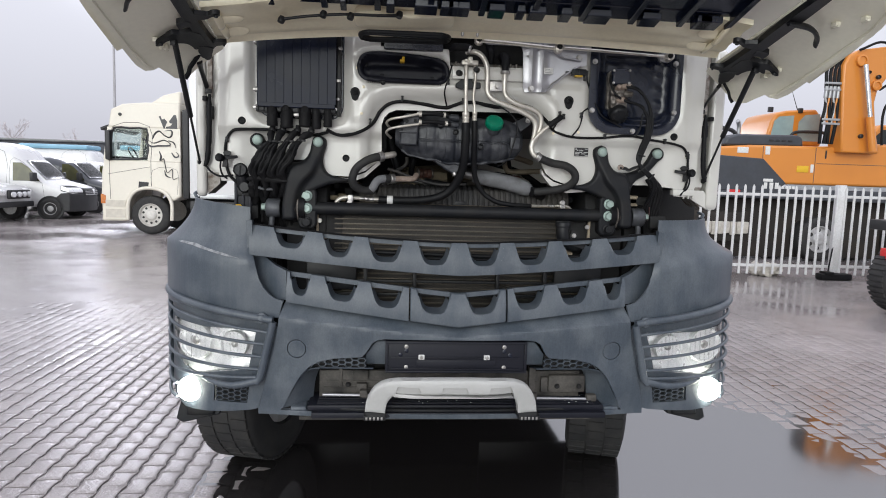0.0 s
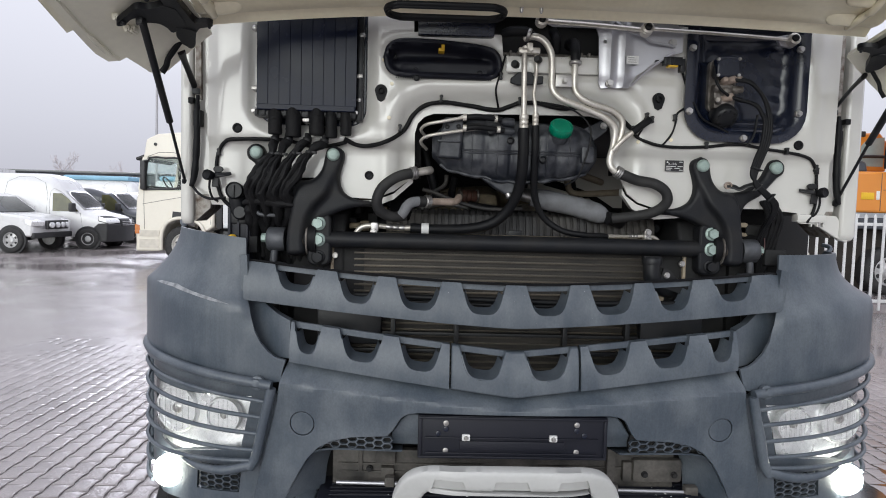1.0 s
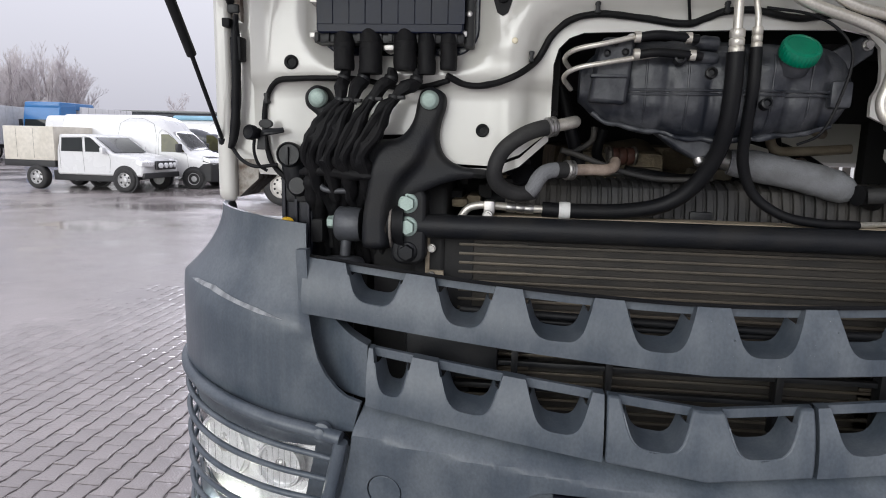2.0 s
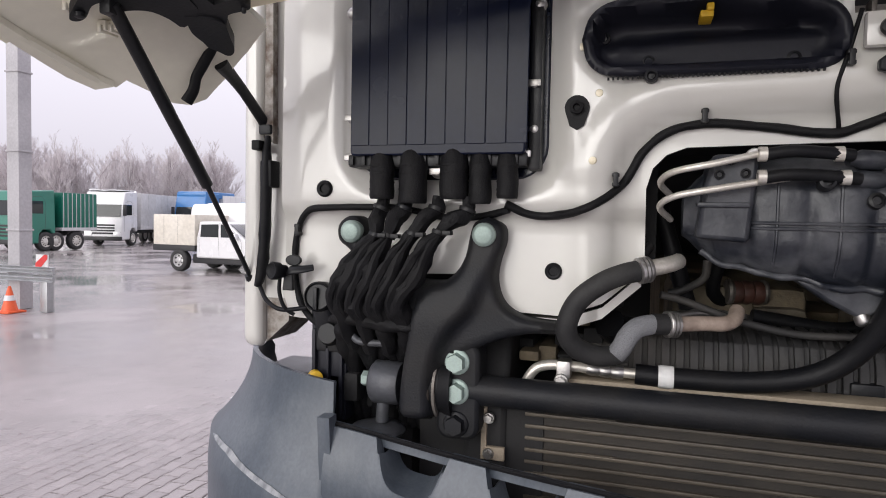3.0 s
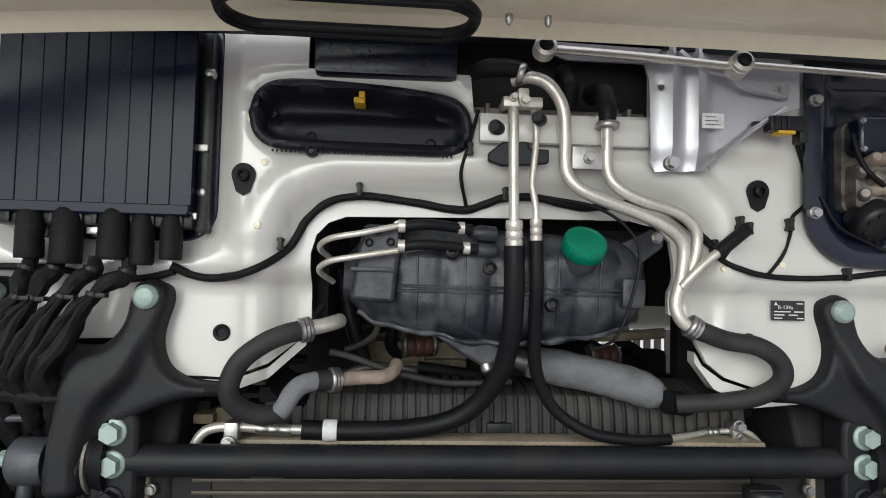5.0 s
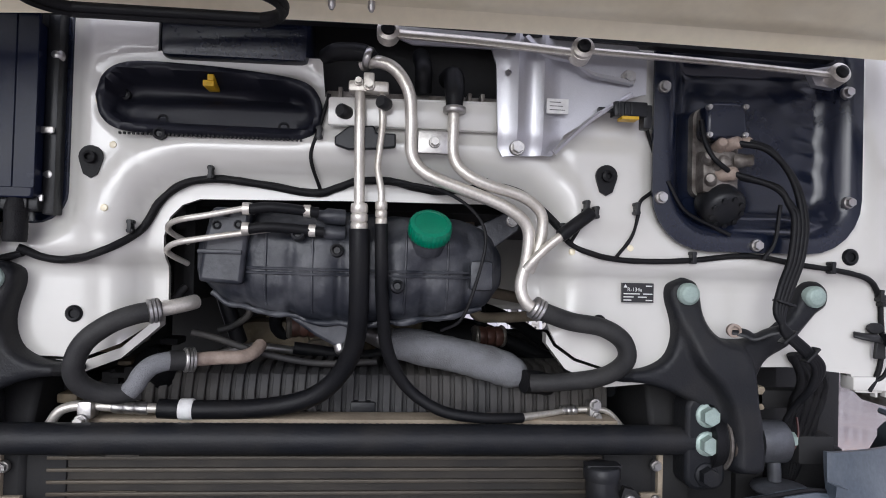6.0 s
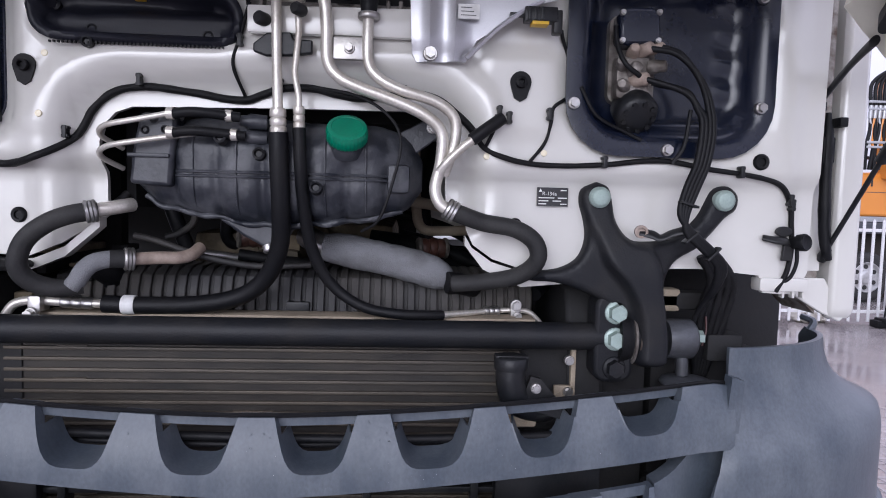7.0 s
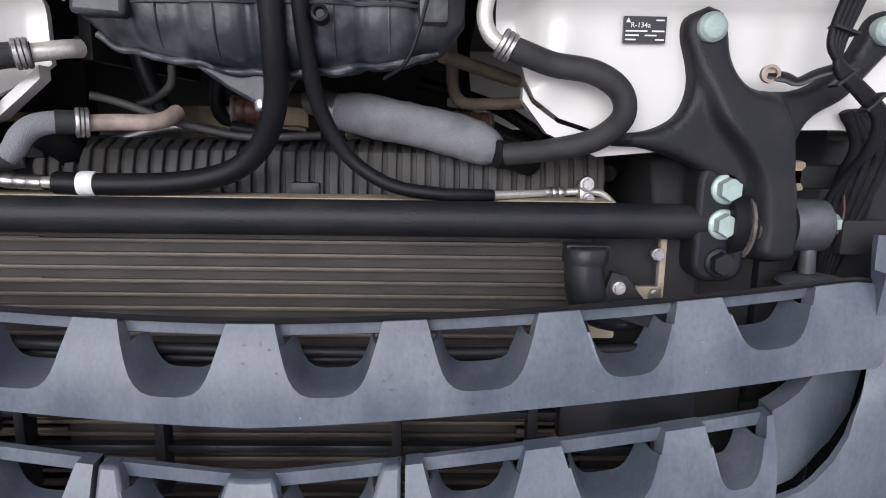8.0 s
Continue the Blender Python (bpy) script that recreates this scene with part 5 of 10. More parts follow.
    prism(bm, [(0.07, 1.2), (0.07, 1.62), (0.12, 1.75), (0.4, 1.78), (2.5, 1.2), (2.5, 0.95), (0.4, 0.95)], s * 0.60 if s > 0 else -0.68, s * 0.68 if s > 0 else -0.60, "x")
    part("bearing_block", bm, M["dark"], truck, "dark chassis bearing block behind the bracket", bevel=0.01)
    bm = bmesh.new()
    box(bm, (s * 0.8, 0.12, 1.3), (s * 1.05, 0.35, 1.62), 0.02)
    box(bm, (s * 0.9, 0.06, 1.60), (s * 0.98, 0.12, 1.66), 0.01)
    # added dark backing hides the bright ground below the cable socket
    if s < 0:
        box(bm, (-0.985, 0.1, 1.58), (-0.78, 0.3, 1.82), 0.01)
    part("air_filter_box", bm, M["dark"], truck, "dark box behind the corner piece", bevel=0.0)
    if s > 0:
        bm = bmesh.new()
        box(bm, (0.86, 0.56, 1.2), (1.37, 0.61, 1.8), 0.02)
        part("wheel_arch_liner", bm, M["dark"], truck, "dark wheel arch liner behind the corner", bevel=0.0)
        part("chassis_arm", box(bmesh.new(), (0.8, 0.1, 1.705), (0.96, 0.14, 1.745), 0.01), M["dark"], truck, "dark chassis arm under the cab corner")
# added boxes hide the bright ground seen through each corner gap
for s in (-1, 1):
    part("duct_box", box(bmesh.new(), (s * 0.78, 0.1, 1.02), (s * 1.2, 0.34, 1.33), 0.02), M["dark"], truck, "dark filler box behind the corner piece")
bm = bmesh.new()
lathe(bm, [(0.014, 0.0), (0.014, 0.024), (0.01, 0.026)], (-0.988, 0.045, 1.65), (0.7, -1, 0.1), 16)
part("drain_plug", bm, M["yellow"], truck, "small yellow plug")
bm = bmesh.new()
tube(bm, [(0.888, 0.05, 1.70), (0.885, 0.04, 1.67), (0.878, 0.04, 1.64)], 0.0022, 6)
part("red_wire", bm, M["red"], truck, "thin red wire")

part("arch_shelf", box(bmesh.new(), (-1.16, 0.1, 1.62), (-0.95, 0.25, 1.64), 0.006), M["black"], truck, "flat black cover behind the corner wing")
carrier = part("loom_carrier", box(bmesh.new(), (-1.005, 0.06, 1.56), (-0.925, 0.11, 1.765), 0.008), M["lid_matt"], truck, "black plastic carrier under the cable looms")
for x in (-0.998, -0.968, -0.938):
    part("carrier_rib", box(bmesh.new(), (x, 0.05, 1.57), (x + 0.008, 0.062, 1.745), 0.002), M["lid_matt"], carrier)
part("carrier_socket", lathe(bmesh.new(), [(0.024, -0.02), (0.026, 0.0), (0.02, 0.012), (0.012, 0.012)], (-0.955, 0.045, 1.74), (0, -1, 0.1), 18), M["black"], carrier)
part("carrier_pipe", tube(bmesh.new(), [(-0.9, 0.02, 1.77), (-0.89, 0.015, 1.745), (-0.87, 0.01, 1.735), (-0.82, 0.012, 1.735)], 0.007, 10), M["grey_cap"], carrier)

# ---- condenser, radiator ----
bm = bmesh.new()
box(bm, (-0.57, 0.085, 1.1), (0.5, 0.12, 1.665))
cond = part("condenser", bm, M["fin"], truck, "dirty finned air conditioning condenser")
z = 1.632
while z > 1.12:
    bm = bmesh.new()
    box(bm, (-0.565, 0.077, z - 0.0035), (0.495, 0.088, z + 0.0035), 0.002)
    part("condenser_tube", bm, M["tube_fin"], cond)
    z -= 0.0225
bm = bmesh.new()
rng = random.Random(4)
for i in range(60):
    x, z = rng.uniform(-0.55, 0.45), 1.62 - 0.0225 * rng.randrange(16)
    box(bm, (x, 0.0795, z - 0.0145), (x + rng.uniform(0.02, 0.12), 0.086, z - 0.0125 + rng.uniform(0.0, 0.008)))
tagged(part("bent_fins", bm, M["tube_fin"], cond), "bent dirty cooling fins", kind="stuff")
for s in (-1, 1):
    lower = part("oil_cooler", box(bmesh.new(), (s * 0.38, 0.085, 1.08), (s * 0.615, 0.1, 1.335), 0.004), M["fin_tan"], truck, "dusty tan finned oil cooler")
    for k in range(9):
        part("cooler_tube", box(bmesh.new(), (s * 0.385, 0.078, 1.1 + 0.025 * k), (s * 0.61, 0.088, 1.108 + 0.025 * k), 0.001), M["tube_fin"], lower)
    part("cooler_bracket", box(bmesh.new(), (s * 0.618, 0.06, 1.2), (s * 0.645, 0.1, 1.355), 0.004), M["tan"], lower, "pale bent sheet bracket")
bm = bmesh.new()
box(bm, (-0.5, 0.085, 1.662), (0.53, 0.15, 1.682), 0.003)
strip = part("seal_strip", bm, M["tan"], truck, "tan perforated seal strip over the condenser")
bm = bmesh.new()
for k in range(70):
    x = -0.49 + k * 0.0144
    box(bm, (x, 0.0838, 1.668), (x + 0.005, 0.086, 1.675))
tagged(part("slotting", bm, M["dark"], strip), "row of small dark slots", kind="stuff")
bm = bmesh.new()
prism(bm, [(0.172, 1.67), (0.178, 1.72), (0.19, 1.752), (0.22, 1.764), (0.36, 1.766), (0.36, 1.2), (0.172, 1.2)], -0.46, 0.54, "x")
rad = part("radiator_tank", bm, M["dusty"], truck, "ribbed black radiator tank", bevel=0.004)
for k in range(39):
    x = -0.45 + k * 0.0252
    bm = bmesh.new()
    prism(bm, [(0.161, 1.676), (0.167, 1.718), (0.18, 1.752), (0.214, 1.77), (0.3, 1.773), (0.3, 1.76), (0.2, 1.74), (0.18, 1.68)], x, x + 0.0165, "x")
    part("tank_rib", bm, M["dusty"], rad, bevel=0.002)
bm = bmesh.new()
box(bm, (-0.012, 0.155, 1.668), (0.04, 0.2, 1.70), 0.004)
part("tank_tab", bm, M["black"], rad)
bm = bmesh.new()
lathe(bm, [(0.033, 0.0), (0.034, 0.006), (0.034, 0.022), (0.03, 0.026), (0.004, 0.026)], (0.462, -0.02, 1.602), (0, 0, 1), 24)
box(bm, (0.43, -0.035, 1.624), (0.494, -0.005, 1.63), 0.002)
tube(bm, [(0.462, -0.02, 1.61), (0.463, -0.02, 1.575), (0.475, -0.015, 1.54), (0.51, 0.0, 1.52), (0.55, 0.03, 1.51)], [0.03, 0.03, 0.031, 0.03, 0.03], 14)
prism(bm, [(0.48, 1.53), (0.5, 1.59), (0.52, 1.585), (0.575, 1.52), (0.56, 1.505)], -0.035, -0.02)
neck = part("filler_elbow", bm, M["black"], truck, "black plastic filler elbow")
part("bolt", hex_bolt(bmesh.new(), (0.51, -0.036, 1.567), r=0.0085, h=0.008), M["steel"], neck)
for s, x0 in ((1, 0.0), (-1, -0.03)):
    bm = bmesh.new()
    box(bm, (s * 0.605 + x0, 0.06, 1.52), (s * 0.615 + x0, 0.075, 1.625), 0.001)
    box(bm, (s * 0.57 + x0, 0.06, 1.52), (s * 0.612 + x0, 0.07, 1.545), 0.001)
    b = part("mount_plate", bm, M["tan"], truck, "pale metal mounting plate")
    for z in (1.6, 1.532):
        part("bolt", hex_bolt(bmesh.new(), (s * 0.6 + x0, 0.06, z), r=0.0085, h=0.008), M["steel"], b)
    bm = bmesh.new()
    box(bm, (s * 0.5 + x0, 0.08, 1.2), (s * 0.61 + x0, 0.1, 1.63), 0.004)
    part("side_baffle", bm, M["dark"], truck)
bm = bmesh.new()
tube(bm, [(-0.55, -0.02, 1.475), (-0.2, -0.035, 1.47), (0.2, -0.04, 1.465), (0.55, -0.03, 1.47)], 0.009, 8)
tube(bm, [(-0.5, -0.01, 1.455), (0.0, -0.03, 1.45), (0.5, -0.01, 1.455)], 0.007, 8)
part("corrugated_loom", bm, M["rubber"], truck, "black corrugated loom behind the grille")
# lower slotted air guide behind the grille
guide = part("air_guide", box(bmesh.new(), (-0.6, 0.02, 1.39), (0.6, 0.04, 1.402), 0.002), M["black"], truck, "black slotted air guide behind the grille")
for z in (1.33, 1.27):
    part("guide_slat", box(bmesh.new(), (-0.6, 0.02, z), (0.6, 0.04, z + 0.012), 0.002), M["black"], guide)
for x in (-0.42, -0.2, 0.18, 0.4):
    part("guide_post", box(bmesh.new(), (x - 0.008, 0.01, 1.2), (x + 0.008, 0.045, 1.42), 0.002), M["black"], guide)
part("cooler_bracket", box(bmesh.new(), (0.455, 0.015, 1.47), (0.525, 0.05, 1.5), 0.006), M["tan"], truck, "tan cooler bracket behind the grille")
for s in (-1, 1):
    part("guide_cheek", box(bmesh.new(), (s * 0.56 - 0.12, 0.0, 1.30), (s * 0.56 + 0.1, 0.04, 1.46), 0.01), M["black"], guide)
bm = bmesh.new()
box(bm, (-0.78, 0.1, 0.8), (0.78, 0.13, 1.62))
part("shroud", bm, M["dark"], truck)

# ---- engine seen through the opening ----
bm = bmesh.new()
box(bm, (-0.32, 0.75, 1.1), (0.22, 1.6, 1.86), 0.04)
rod(bm, (-0.2, 0.45, 1.78), (-0.05, 0.75, 1.80), 0.08, n=20)
box(bm, (-0.2, 0.55, 1.55), (0.1, 0.8, 1.78), 0.03)
box(bm, (-0.3, 0.42, 1.6), (-0.02, 0.78, 1.84), 0.03)
engine = part("engine_block", bm, M["engine"], truck, "dirty brown engine block in the dark bay", bevel=0.0)
for pts, r, ma in (([(-0.36, 0.25, 1.76), (-0.25, 0.3, 1.79), (-0.1, 0.35, 1.77), (0.05, 0.4, 1.76)], 0.01, "steel"), ([(-0.33, 0.3, 2.0), (-0.3, 0.28, 1.9), (-0.27, 0.3, 1.8)], 0.018, "rubber"),
                   ([(-0.2, 0.4, 1.9), (-0.21, 0.42, 1.82), (-0.15, 0.45, 1.78)], 0.015, "rubber"), ([(-0.15, 0.3, 1.79), (0.0, 0.32, 1.77), (0.06, 0.33, 1.78)], 0.014, "rubber"),
                   ([(0.25, 0.3, 1.93), (0.32, 0.4, 1.92), (0.42, 0.5, 1.9)], 0.014, "tan"), ([(0.15, 0.5, 1.8), (0.3, 0.5, 1.78), (0.4, 0.55, 1.74)], 0.05, "rubber"),
                   ([(-0.42, 0.15, 1.78), (-0.4, 0.2, 1.74), (-0.5, 0.25, 1.7)], 0.03, "rubber"), ([(0.55, 0.2, 1.72), (0.6, 0.3, 1.75), (0.58, 0.4, 1.8)], 0.016, "rubber")):
    part("engine_pipe", tube(bmesh.new(), pts, r, 10), M[ma], engine)
for pts, r in (([(-0.33, 0.14, 1.84), (-0.29, 0.15, 1.83), (-0.22, 0.16, 1.805), (-0.17, 0.17, 1.79), (-0.08, 0.18, 1.775), (0.04, 0.18, 1.78)], 0.007), ([(-0.24, 0.26, 1.9), (-0.245, 0.26, 1.865), (-0.28, 0.27, 1.84), (-0.31, 0.27, 1.83)], 0.008), ([(-0.4, 0.1, 1.89), (-0.37, 0.14, 1.905), (-0.35, 0.16, 1.93)], 0.008)):
    part("engine_cable", tube(bmesh.new(), pts, r, 8), M["dusty"], engine, "dusty cable over the engine")
for x, y, z in ((-0.165, 0.42, 1.85), (0.3, 0.45, 1.83)):
    bm = bmesh.new()
    for k in range(3):
        lathe(bm, [(0.024, -0.01), (0.027, 0), (0.024, 0.01)], (x + 0.021 * k, y, z - 0.025), (1, 0.2, 0), 18)
    coupling = part("red_coupling", bm, M["rust_red"], engine, "rust red rubber coupling")
    for dx in (-0.014, 0.056):
        part("clamp_band", lathe(bmesh.new(), [(0.026, -0.006), (0.029, 0), (0.026, 0.006)], (x + dx, y + 0.2 * dx, z - 0.025), (1, 0.2, 0), 18), M["dirty_alu"], coupling)
rng = random.Random(8)
for k in range(26):
    bm = bmesh.new()
    x, z = rng.uniform(-0.62, -0.36), rng.uniform(1.68, 1.80)
    box(bm, (x, rng.uniform(0.15, 0.3), z), (x + rng.uniform(0.02, 0.06), 0.34, z + rng.uniform(0.01, 0.04)), 0.006)
    part("bay_bracket", bm, M["dark" if k % 3 else "engine"], engine)
# added dark screens block daylight that would show through the bay
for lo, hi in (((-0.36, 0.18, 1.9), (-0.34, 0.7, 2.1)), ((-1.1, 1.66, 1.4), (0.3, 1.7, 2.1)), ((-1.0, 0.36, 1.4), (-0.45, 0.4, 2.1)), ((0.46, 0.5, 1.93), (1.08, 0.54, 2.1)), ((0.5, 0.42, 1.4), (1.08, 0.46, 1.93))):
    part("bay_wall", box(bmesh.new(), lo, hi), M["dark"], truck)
STEER = Matrix.Rotation(radians(-17), 4, "Z")
for s in (-1, 1):
    bm = bmesh.new()
    box(bm, (s * 0.36, 0.2, 0.72), (s * 0.46, 4.2, 1.02), 0.01)
    part("chassis_rail", bm, M["dark"], truck)
    hub = Matrix.Translation((s * 1.1, 1.25, 0.527)) @ STEER
    bm = lathe(bmesh.new(), [(0.31, -0.17), (0.44, -0.18), (0.50, -0.165), (0.522, -0.14), (0.524, 0.14), (0.50, 0.165), (0.44, 0.18), (0.31, 0.17)], (0, 0, 0), (1, 0, 0), 60, caps=False)
    bm.transform(hub)
    wheel = part("wheel", bm, M["tyre"], truck, "wet black front tyre")
    bm = bmesh.new()
    for k in range(44):
        a = k * math.tau / 44
        for x0, x1, d in ((-0.155, -0.06, 0), (-0.045, 0.045, 0.07), (0.06, 0.155, 0)):
            box(bm, (x0, -0.03, 0), (x1, 0.03, 0.014), 0, hub @ Matrix.Rotation(a + d, 4, "X") @ Matrix.Translation((0, 0, 0.515)))
    part("tread_block", bm, M["tyre"], wheel)
    bm = lathe(bmesh.new(), [(0.30, -0.15), (0.30, 0.1), (0.24, 0.12), (0.2, 0.06), (0.12, 0.06), (0.1, 0.12), (0.02, 0.12)], (0, 0, 0), (s, 0, 0), 32)
    bm.transform(hub)
    part("rim", bm, M["rim"], wheel)
    bm = bmesh.new()
    prism(bm, [(0.62 + 0.0, 0.95), (0.75, 1.12), (1.0, 1.2), (1.45, 1.2), (1.7, 1.1), (1.8, 0.9), (1.78, 0.9), (1.68, 1.07), (1.44, 1.17), (1.0, 1.17), (0.77, 1.1), (0.64, 0.95)], s * 0.82, s * 1.24, "x")
    part("wheel_arch", bm, M["black"], truck)
    bm = bmesh.new()
    prism(bm, [(s * 1.06, 0.82), (s * 1.26, 0.80), (s * 1.30, 0.64), (s * 1.27, 0.62), (s * 1.10, 0.66)], 0.16, 0.24)
    box(bm, (s * 1.12, 0.15, 0.66), (s * 1.25, 0.17, 0.72), 0.008)
    part("splash_guard", bm, M["black"], truck, "black splash guard under the corner", bevel=0.006)
bm = bmesh.new()
rod(bm, (-0.9, 1.22, 0.5), (0.9, 1.22, 0.5), 0.07)
box(bm, (-0.9, 0.12, 0.70), (0.9, 0.2, 0.80), 0.01)
box(bm, (-0.5, 0.5, 0.6), (0.4, 1.4, 1.1), 0.05)
part("front_axle", bm, M["dark"], truck, "dark axle and under-run beam")
# added screens and the low load bed cut off sky reflections underneath
for s in (-1, 1):
    part("mud_flap", box(bmesh.new(), (s * 0.42, 1.86, 0.22), (s * 1.22, 1.88, 1.05), 0.006), M["black"], truck, "added black screen behind the front wheel")
bm = bmesh.new()
box(bm, (-1.22, 1.9, 0.42), (1.22, 7.0, 1.0), 0.05)
part("load_bed", bm, M["dark"], truck, "dark chassis and load bed behind the cab")
for pts, r, ma in (([(0.27, 0.5, 2.1), (0.275, 0.5, 1.95), (0.29, 0.5, 1.86), (0.36, 0.5, 1.85), (0.5, 0.5, 1.86)], 0.014, "tan"), ([(0.24, 0.55, 1.83), (0.33, 0.5, 1.81), (0.42, 0.5, 1.77), (0.55, 0.5, 1.72)], 0.02, "rubber"),
                   ([(0.2, 0.6, 1.9), (0.3, 0.6, 1.875), (0.4, 0.6, 1.84), (0.5, 0.6, 1.78)], 0.016, "rubber"), ([(0.3, 0.45, 1.7), (0.31, 0.5, 1.8), (0.3, 0.55, 1.95), (0.33, 0.6, 2.1)], 0.018, "rubber")):
    part("engine_pipe", tube(bmesh.new(), pts, r, 10), M[ma], engine)
# two dark filler boxes leave only small daylight gaps beside the engine
part("engine_bracket", box(bmesh.new(), (0.24, 0.7, 1.3), (0.6, 0.76, 1.795), 0.02), M["dark"], engine)
part("engine_bracket", box(bmesh.new(), (0.2, 0.62, 1.935), (0.325, 0.7, 2.1), 0.03), M["dark"], engine)
part("engine_bracket", box(bmesh.new(), (0.05, 0.4, 1.70), (0.16, 0.5, 1.80), 0.02), M["engine_tan"], engine)
part("engine_bracket", box(bmesh.new(), (-0.14, 0.4, 1.70), (-0.02, 0.5, 1.8), 0.03), M["engine_tan"], engine)
part("engine_bracket", box(bmesh.new(), (0.2, 0.34, 1.70), (0.27, 0.4, 1.78), 0.012), M["engine_tan"], engine)


# ---- bumper ----
def fx(u):
    """Front line of the bumper in plan: distance from the centre line to depth."""
    u = abs(u)
    if u < 0.84:
        return -0.155 + 0.07 * (u / 0.84) ** 2
    if u < 1.33:
        return 0.35 - 0.435 * math.sqrt(1 - ((u - 0.84) / 0.5) ** 2)
    return 0.264 + (u - 1.33) * 14


def on(off=0.0, depth=None):
    return lambda u, v: (XC + u, fx(u) + off + (depth(u, v) if depth else 0), v)


bumper = part("bumper", sheet([(-0.6, 0.752), (0.6, 0.752), (0.6, 0.79), (-0.6, 0.79)], [], on(0.03), 0.12, 0.05), M["black"], truck, "grey textured plastic bumper with light guards", bevel=0.006)
utop = lambda u: 1.528 + 0.054 * (abs(u) / 0.9) ** 1.6
ubot = lambda u: 1.39 + 0.061 * (abs(u) / 0.86) ** 1.25
ltop = lambda u: 1.312 + 0.078 * (abs(u) / 0.75)
lbot = lambda u: 1.168 + 0.095 * (abs(u) / 0.75)
US = ((0.033, 0.181), (0.242, 0.395), (0.452, 0.59), (0.655, 0.80))
LS = ((0.032, 0.181), (0.238, 0.38), (0.429, 0.575), (0.632, 0.725))


def slot(a, b, top, s, drop=0.09, lip=0.014, cut=0.033):
    """A tapered opening with round lower corners."""
    side = ((0.0, 0.0), (0.25, 0.3), (0.5, 0.58), (0.68, 0.74), (0.9, 0.86), (1.2, 0.95), (1.55, 0.99), (1.9, 1.0))
    cut = min(cut, (b - a) / 4.2)
    o = [(b - cut * k, top(b - cut * k) - lip - drop * d) for k, d in side] + [(a + cut * k, top(a + cut * k) - lip - drop * d) for k, d in side[::-1]]
    return [(s * u, v) for u, v in o]


bulge = lambda top, bot, k: (lambda u, v: k * (1 - ((v - (top(u) + bot(u)) / 2) / max(0.01, (top(u) - bot(u)) / 2)) ** 2) - 0.03 * (top(u) - v) / max(0.02, top(u) - bot(u)))
def notched(a, b, top, bot, cuts, n=24):
    """A bar whose upper edge drops into each opening; cuts run from left to right."""
    edge = [(a, top(a))]
    for cut in cuts:
        u0 = edge[-1][0]
        edge += [(u0 + (cut[0][0] - u0) * k / 3, top(u0 + (cut[0][0] - u0) * k / 3)) for k in (1, 2)] + cut
    u0 = edge[-1][0]
    edge += [(u0 + (b - u0) * k / 3, top(u0 + (b - u0) * k / 3)) for k in (1, 2, 3)]
    return edge + [(b + (a - b) * i / n, bot(b + (a - b) * i / n)) for i in range(n + 1)]


def scoop(rim, back_rim, front_face, rear_face):
    """The hollowed wall of an opening, from its front rim to a smaller rim behind."""
    bm = bmesh.new()
    f, b = [bm.verts.new(front_face(u, v)) for u, v in rim], [bm.verts.new(rear_face(u, v)) for u, v in back_rim]
    mid = []
    for (u, v), (p, q) in zip(rim, back_rim):
        near, far = Vector(front_face(u, v)), Vector(rear_face(p, q))
        mid.append(bm.verts.new((near.x * 0.45 + far.x * 0.55, near.y * 0.62 + far.y * 0.38, near.z * 0.5 + far.z * 0.5 - 0.004)))
    for r0, r1 in ((f, mid), (mid, b)):
        for i in range(len(r0) - 1):
            bm.faces.new((r0[i], r0[i + 1], r1[i + 1], r1[i]))
    bmesh.ops.recalc_face_normals(bm, faces=bm.faces)
    bmesh.ops.solidify(bm, geom=bm.faces[:], thickness=0.003)
    return bm


def ordered(cut):
    return cut if cut[0][0] < cut[-1][0] else cut[::-1]


def grille_row(name_label, a, b, top, bot, slots, off, curve, raise_by):
    cuts = sorted([(ordered(slot(p, q, top, s, d, 0.0)), ordered(slot(p + 0.012, q - 0.012, top, s, d - raise_by, 0.004, 0.026))) for p, q, s, d in slots], key=lambda c: c[0][0][0])
    face = on(off, curve)
    bar = part("grille_bar", sheet(notched(a, b, top, bot, [c[0] for c in cuts]), [], face, 0.03, 0.02), M["bumper"], bumper, name_label, bevel=0.005, smooth=40)
    strip = [(a + (b - a) * i / 24, top(a + (b - a) * i / 24) - 0.001) for i in range(25)]
    strip += [(b + (a - b) * i / 24, top(b + (a - b) * i / 24) - 0.021) for i in range(25)]
    part("top_strip", sheet(strip, [], on(off + 0.017), 0.012, 0.02), M["bumper"], bar, bevel=0.002)
    for rim, rear in cuts:
        part("scoop", scoop(rim[1:-1], rear[1:-1], face, on(off + 0.052)), M["bumper"], bar, smooth=80)
    return bar, [c[0] for c in cuts]


upper, holes = grille_row("grey grille bar with eight tapered openings", -0.9, 0.9, utop, ubot, [(a, b, s, 0.096 if a < 0.6 else 0.08) for s in (-1, 1) for a, b in US], 0.05, bulge(utop, ubot, -0.01), 0.016)
bm = bmesh.new()
tube(bm, [(XC + u, fx(u) + 0.058, utop(u) + 0.002) for u in [-0.9 + 0.06 * i for i in range(31)]], 0.005, 6, sub=2)
part("rubber_lip", bm, M["rubber"], upper)
